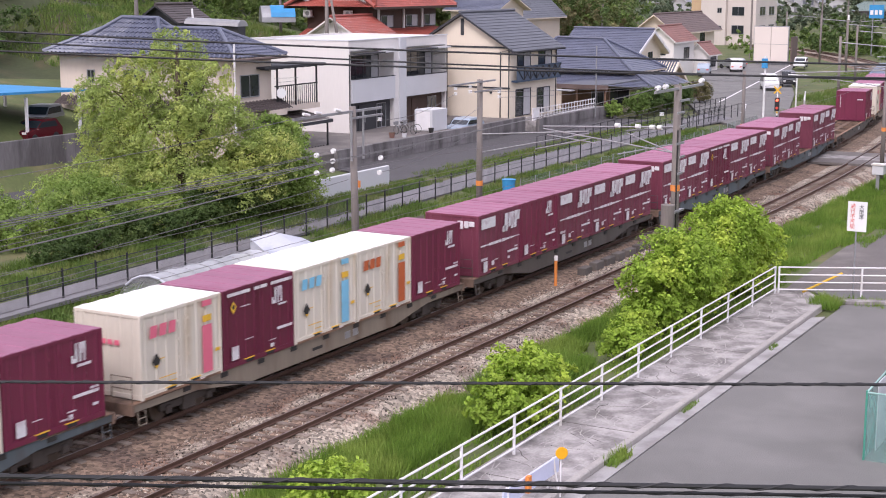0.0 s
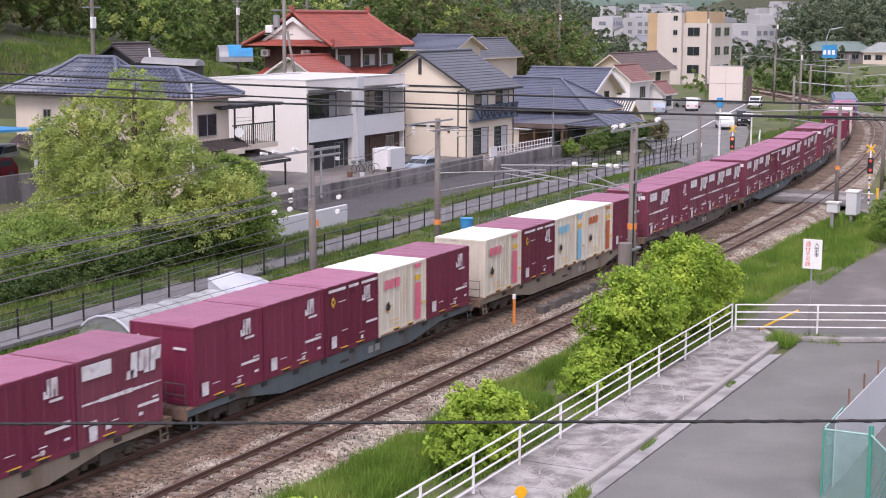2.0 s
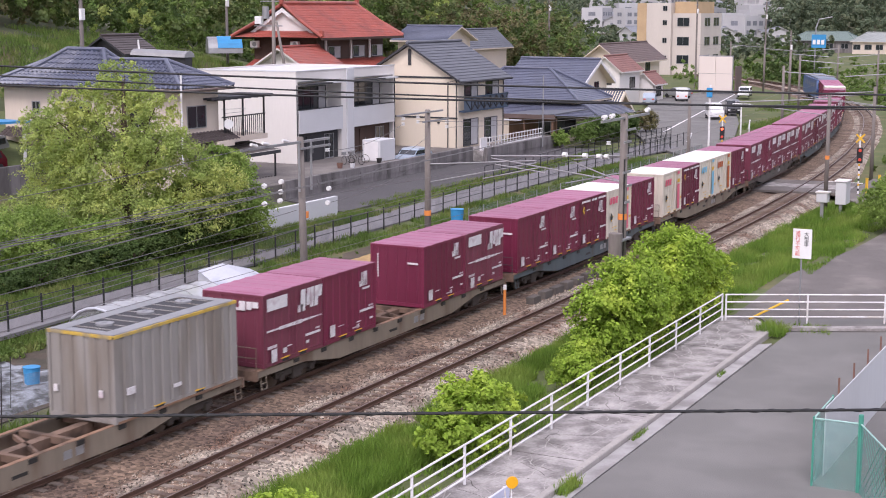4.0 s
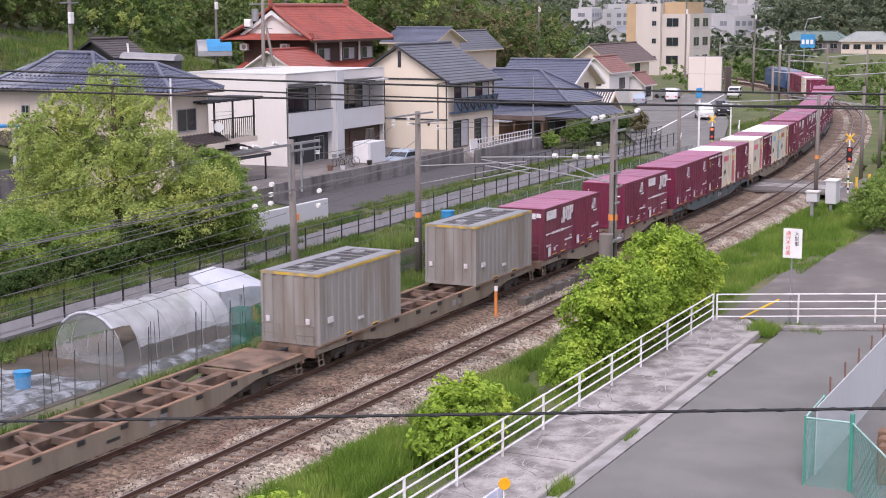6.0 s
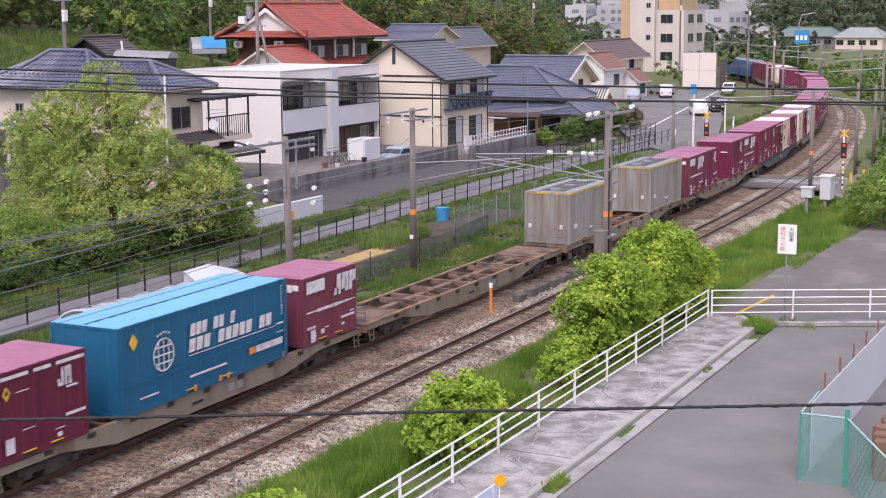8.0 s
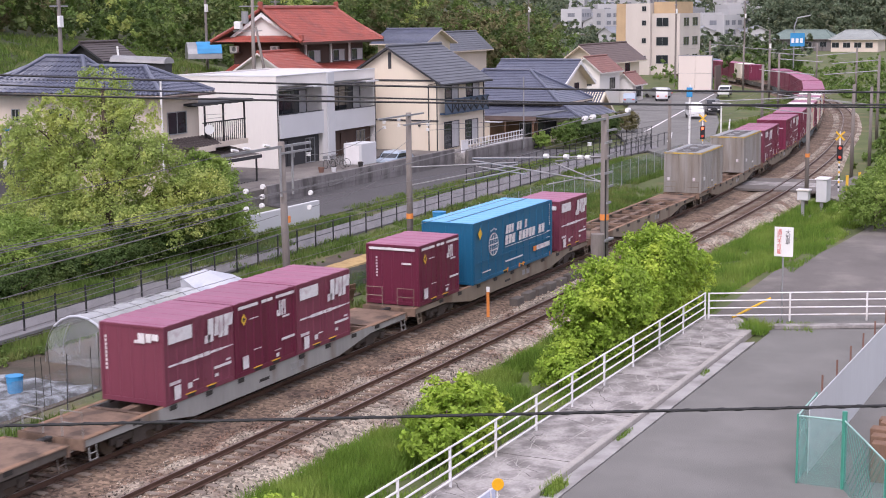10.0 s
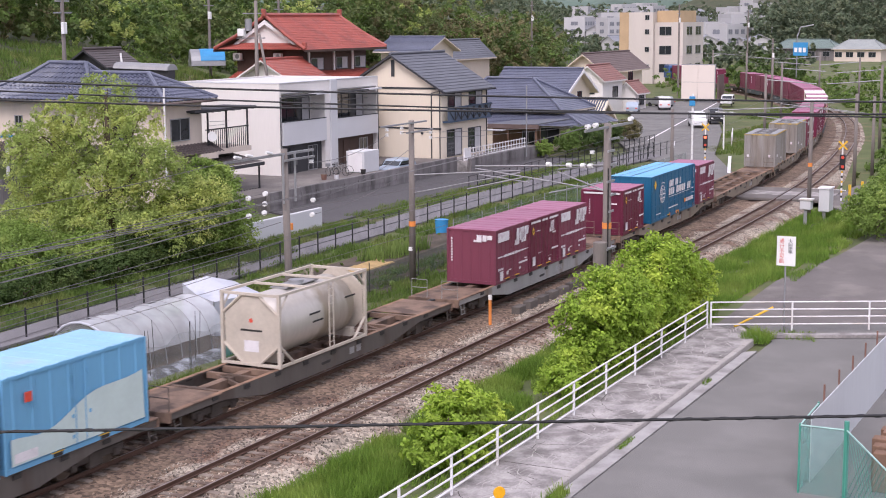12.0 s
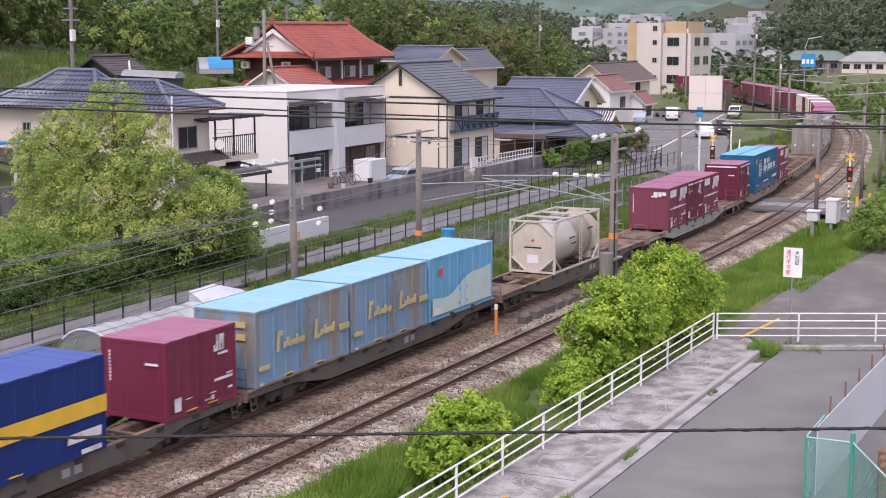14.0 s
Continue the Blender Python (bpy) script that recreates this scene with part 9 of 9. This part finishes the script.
for i in range(2600):
    ang, dist = radians(rs.uniform(20.6, 30.5)), rs.uniform(150, 300)
    x, y = dist * math.cos(ang), dist * math.sin(ang)
    if y - 0.385 * x < 5 or (x < 200 and y < 100) or (x > 266 and y < 109) or (x < 160 and y - 0.42 * x < 31) or rs.random() > 0.2:
        continue
    k = rs.random()
    (slope_a if k < 0.35 else slope_b if k < 0.6 else slope_d if k < 0.72 else slope_c).append((x, y, ground_z(x, y) - 0.5, rs.uniform(9, 14.5), rs.uniform(2.8, 4.4)))
wood("hill_wood", slope_a, 0.46, 640, M_WOOD_LEAF, "dark mixed wood on the hillside")
wood("hill_wood", slope_e, 0.46, 640, M_LEAF_TREE, "pale yellow-green spring crowns on the hillside")
wood("hill_wood", slope_b, 0.46, 640, M_LEAF_MID, "fresh green broadleaf wood on the hillside")
wood("hill_wood", slope_d, 0.46, 640, M_LEAF_DARK, "deep green evergreen wood on the hillside")
wood("bamboo_wood", slope_c, 0.42, 560, M_BAMBOO_LEAF, "brownish bamboo grove on the hillside")
wood("edge_wood", [(92, 94, ground_z(92, 94) - 0.5, 7, 2.6), (97, 101, ground_z(97, 101) - 0.5, 8, 3.0), (88, 93, ground_z(88, 93) - 0.5, 6, 2.4), (100, 107, ground_z(100, 107) - 0.5, 9, 3.2), (84, 90, ground_z(84, 90) - 0.5, 5.5, 2.4), (94, 105, ground_z(94, 105) - 0.5, 9, 3.4), (87, 98, ground_z(87, 98) - 0.5, 8, 3.0)], 0.3, 1500, M_LEAF_DARK, "dark trees at the foot of the hill")
bank = []
for i in range(46):
    x = rs.uniform(93, 140)
    y = 0.42 * x + rs.uniform(38.5, 50)
    if abs(x - 131) < 6 and y < 100 or abs(x - 106) < 4 and y < 92:
        continue
    bank.append((x, y, ground_z(x, y) - 0.4, rs.uniform(0.8, 2.0), rs.uniform(0.8, 1.7)))
wood("bank_scrub", bank, 0.2, 420, M_LEAF_MID, "low green scrub on the terraced bank")
right = []
for i in range(230):
    x = 488 + 170 * rs.random() ** 1.4
    y = x * rs.uniform(0.08, 0.262)
    right.append((x, y, ground_z(x, y) - 1, rs.uniform(13, 20), rs.uniform(4.5, 7)))
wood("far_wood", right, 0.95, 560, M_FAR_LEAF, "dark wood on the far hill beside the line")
near_right = [(rs.uniform(255, 300), 0, 0, rs.uniform(4, 7), rs.uniform(2.5, 4)) for i in range(12)]
wood("far_wood", [(a, a * rs.uniform(0.235, 0.27), c, d, e) for a, b, c, d, e in near_right], 0.7, 420, M_LEAF_DARK, "dark trees beside the curving line")
low = []
for i in range(60):
    x = rs.uniform(150, 250)
    low.append((x, 26 + (x - 96) ** 2 / 660 - rs.uniform(11, 30), -0.5, rs.uniform(2, 4.5), rs.uniform(1.8, 3.2)))
for i in range(30):
    x = rs.uniform(225, 330)
    low.append((x, 60 + (x - 225) * 0.42 + rs.uniform(-6, 10), -0.5, rs.uniform(2, 5), rs.uniform(2, 3.5)))
for i in range(330):
    s_ = rs.uniform(118, 330)
    x, y, a_ = on_line(s_, -rs.uniform(9, 75))
    if y > 8 and not (100 < x < 152 and y < 19):
        low.append((x, y, -0.6, rs.uniform(0.9, 3.2), rs.uniform(1.3, 3.0)))
for i in range(230):
    x = rs.uniform(128, 300)
    low.append((x, 24 + 0.0 * x - rs.uniform(0, 34) + max(0, x - 150) * 0.12, -0.5, rs.uniform(1.6, 4.2), rs.uniform(1.6, 3.0)))
for i in range(190):
    x, y, a_ = on_line(rs.uniform(120, 300), -rs.uniform(7.6, 15))
    low.append((x, y, -0.7, rs.uniform(0.8, 1.9), rs.uniform(0.9, 1.8)))
low = [q for q in low if min(abs(q[0] - c_[0]) + abs(q[1] - c_[1]) for c_ in CURVE[::3]) > 8 or q[1] < 20]
wood("line_scrub", low, 0.36, 330, M_LEAF_MID, "green scrub along the curving line")
town = []
for i in range(170):
    x = rs.uniform(335, 640)
    y = x * rs.uniform(0.225 if x < 440 else 0.26, 0.40)
    if x < 345 and y < 112:
        continue
    town.append((x, y, ground_z(x, y) - 0.5, rs.uniform(4, 8), rs.uniform(2.5, 5)))
for i in range(420):
    ang, x = radians(rs.uniform(15.5, 30)), rs.uniform(620, 960)
    y = x * math.tan(ang)
    town.append((x, y, ground_z(x, y) - 1, rs.uniform(8, 13), rs.uniform(5, 8)))
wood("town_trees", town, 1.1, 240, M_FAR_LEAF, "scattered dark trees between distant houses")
# distant hills, with the haze put into their wood colour
M_FARHILL = mat("haze_tinted_hill_wood", (0.10, 0.145, 0.115), 0.95, 0.55, 0.010, 0.07, 0.0)
vs, fs = [], []
N, J = 420, 34
for i in range(N + 1):
    an = radians(-12 + 62 * i / N)
    q = i * 70 / N
    for j in range(J):
        r = 1000 + j * 24
        hh = (j / (J - 1)) ** 0.8 * (92 + 14 * math.sin(q * 0.23 + 1) + 8 * math.sin(q * 0.9) + 5 * math.sin(q * 2.3)) - 6
        x, y = r * math.cos(an), r * math.sin(an)
        hh += 7 * noise.noise((x / 22, y / 22, 0)) + 5 * noise.noise((x / 60, y / 60, 3))
        vs.append((x, y, hh))
for i in range(N):
    for j in range(J - 1):
        fs.append((i * J + j, i * J + j + 1, (i + 1) * J + j + 1, (i + 1) * J + j))
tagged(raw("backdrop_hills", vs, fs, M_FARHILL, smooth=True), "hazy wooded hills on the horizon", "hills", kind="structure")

# vegetable rows in the gardens
veg = []
for y in (34.6, 36.0, 40.3):
    for i in range(60):
        x = 57 + i * 0.52
        veg.append((x, y + 0.05 * math.sin(i), -0.15, 0.22, 0.2, 0.16))
for i in range(40):
    veg.append((rs.uniform(36, 44), rs.uniform(39.4, 40.6), -0.12, 0.3, 0.3, 0.2))
tagged(leaves("vegetable_rows", leaf_cloud(veg, 9000, 0.12), M_LEAF_MID), "low green vegetable plants in garden rows", "vegetables", kind="stuff")

motions()
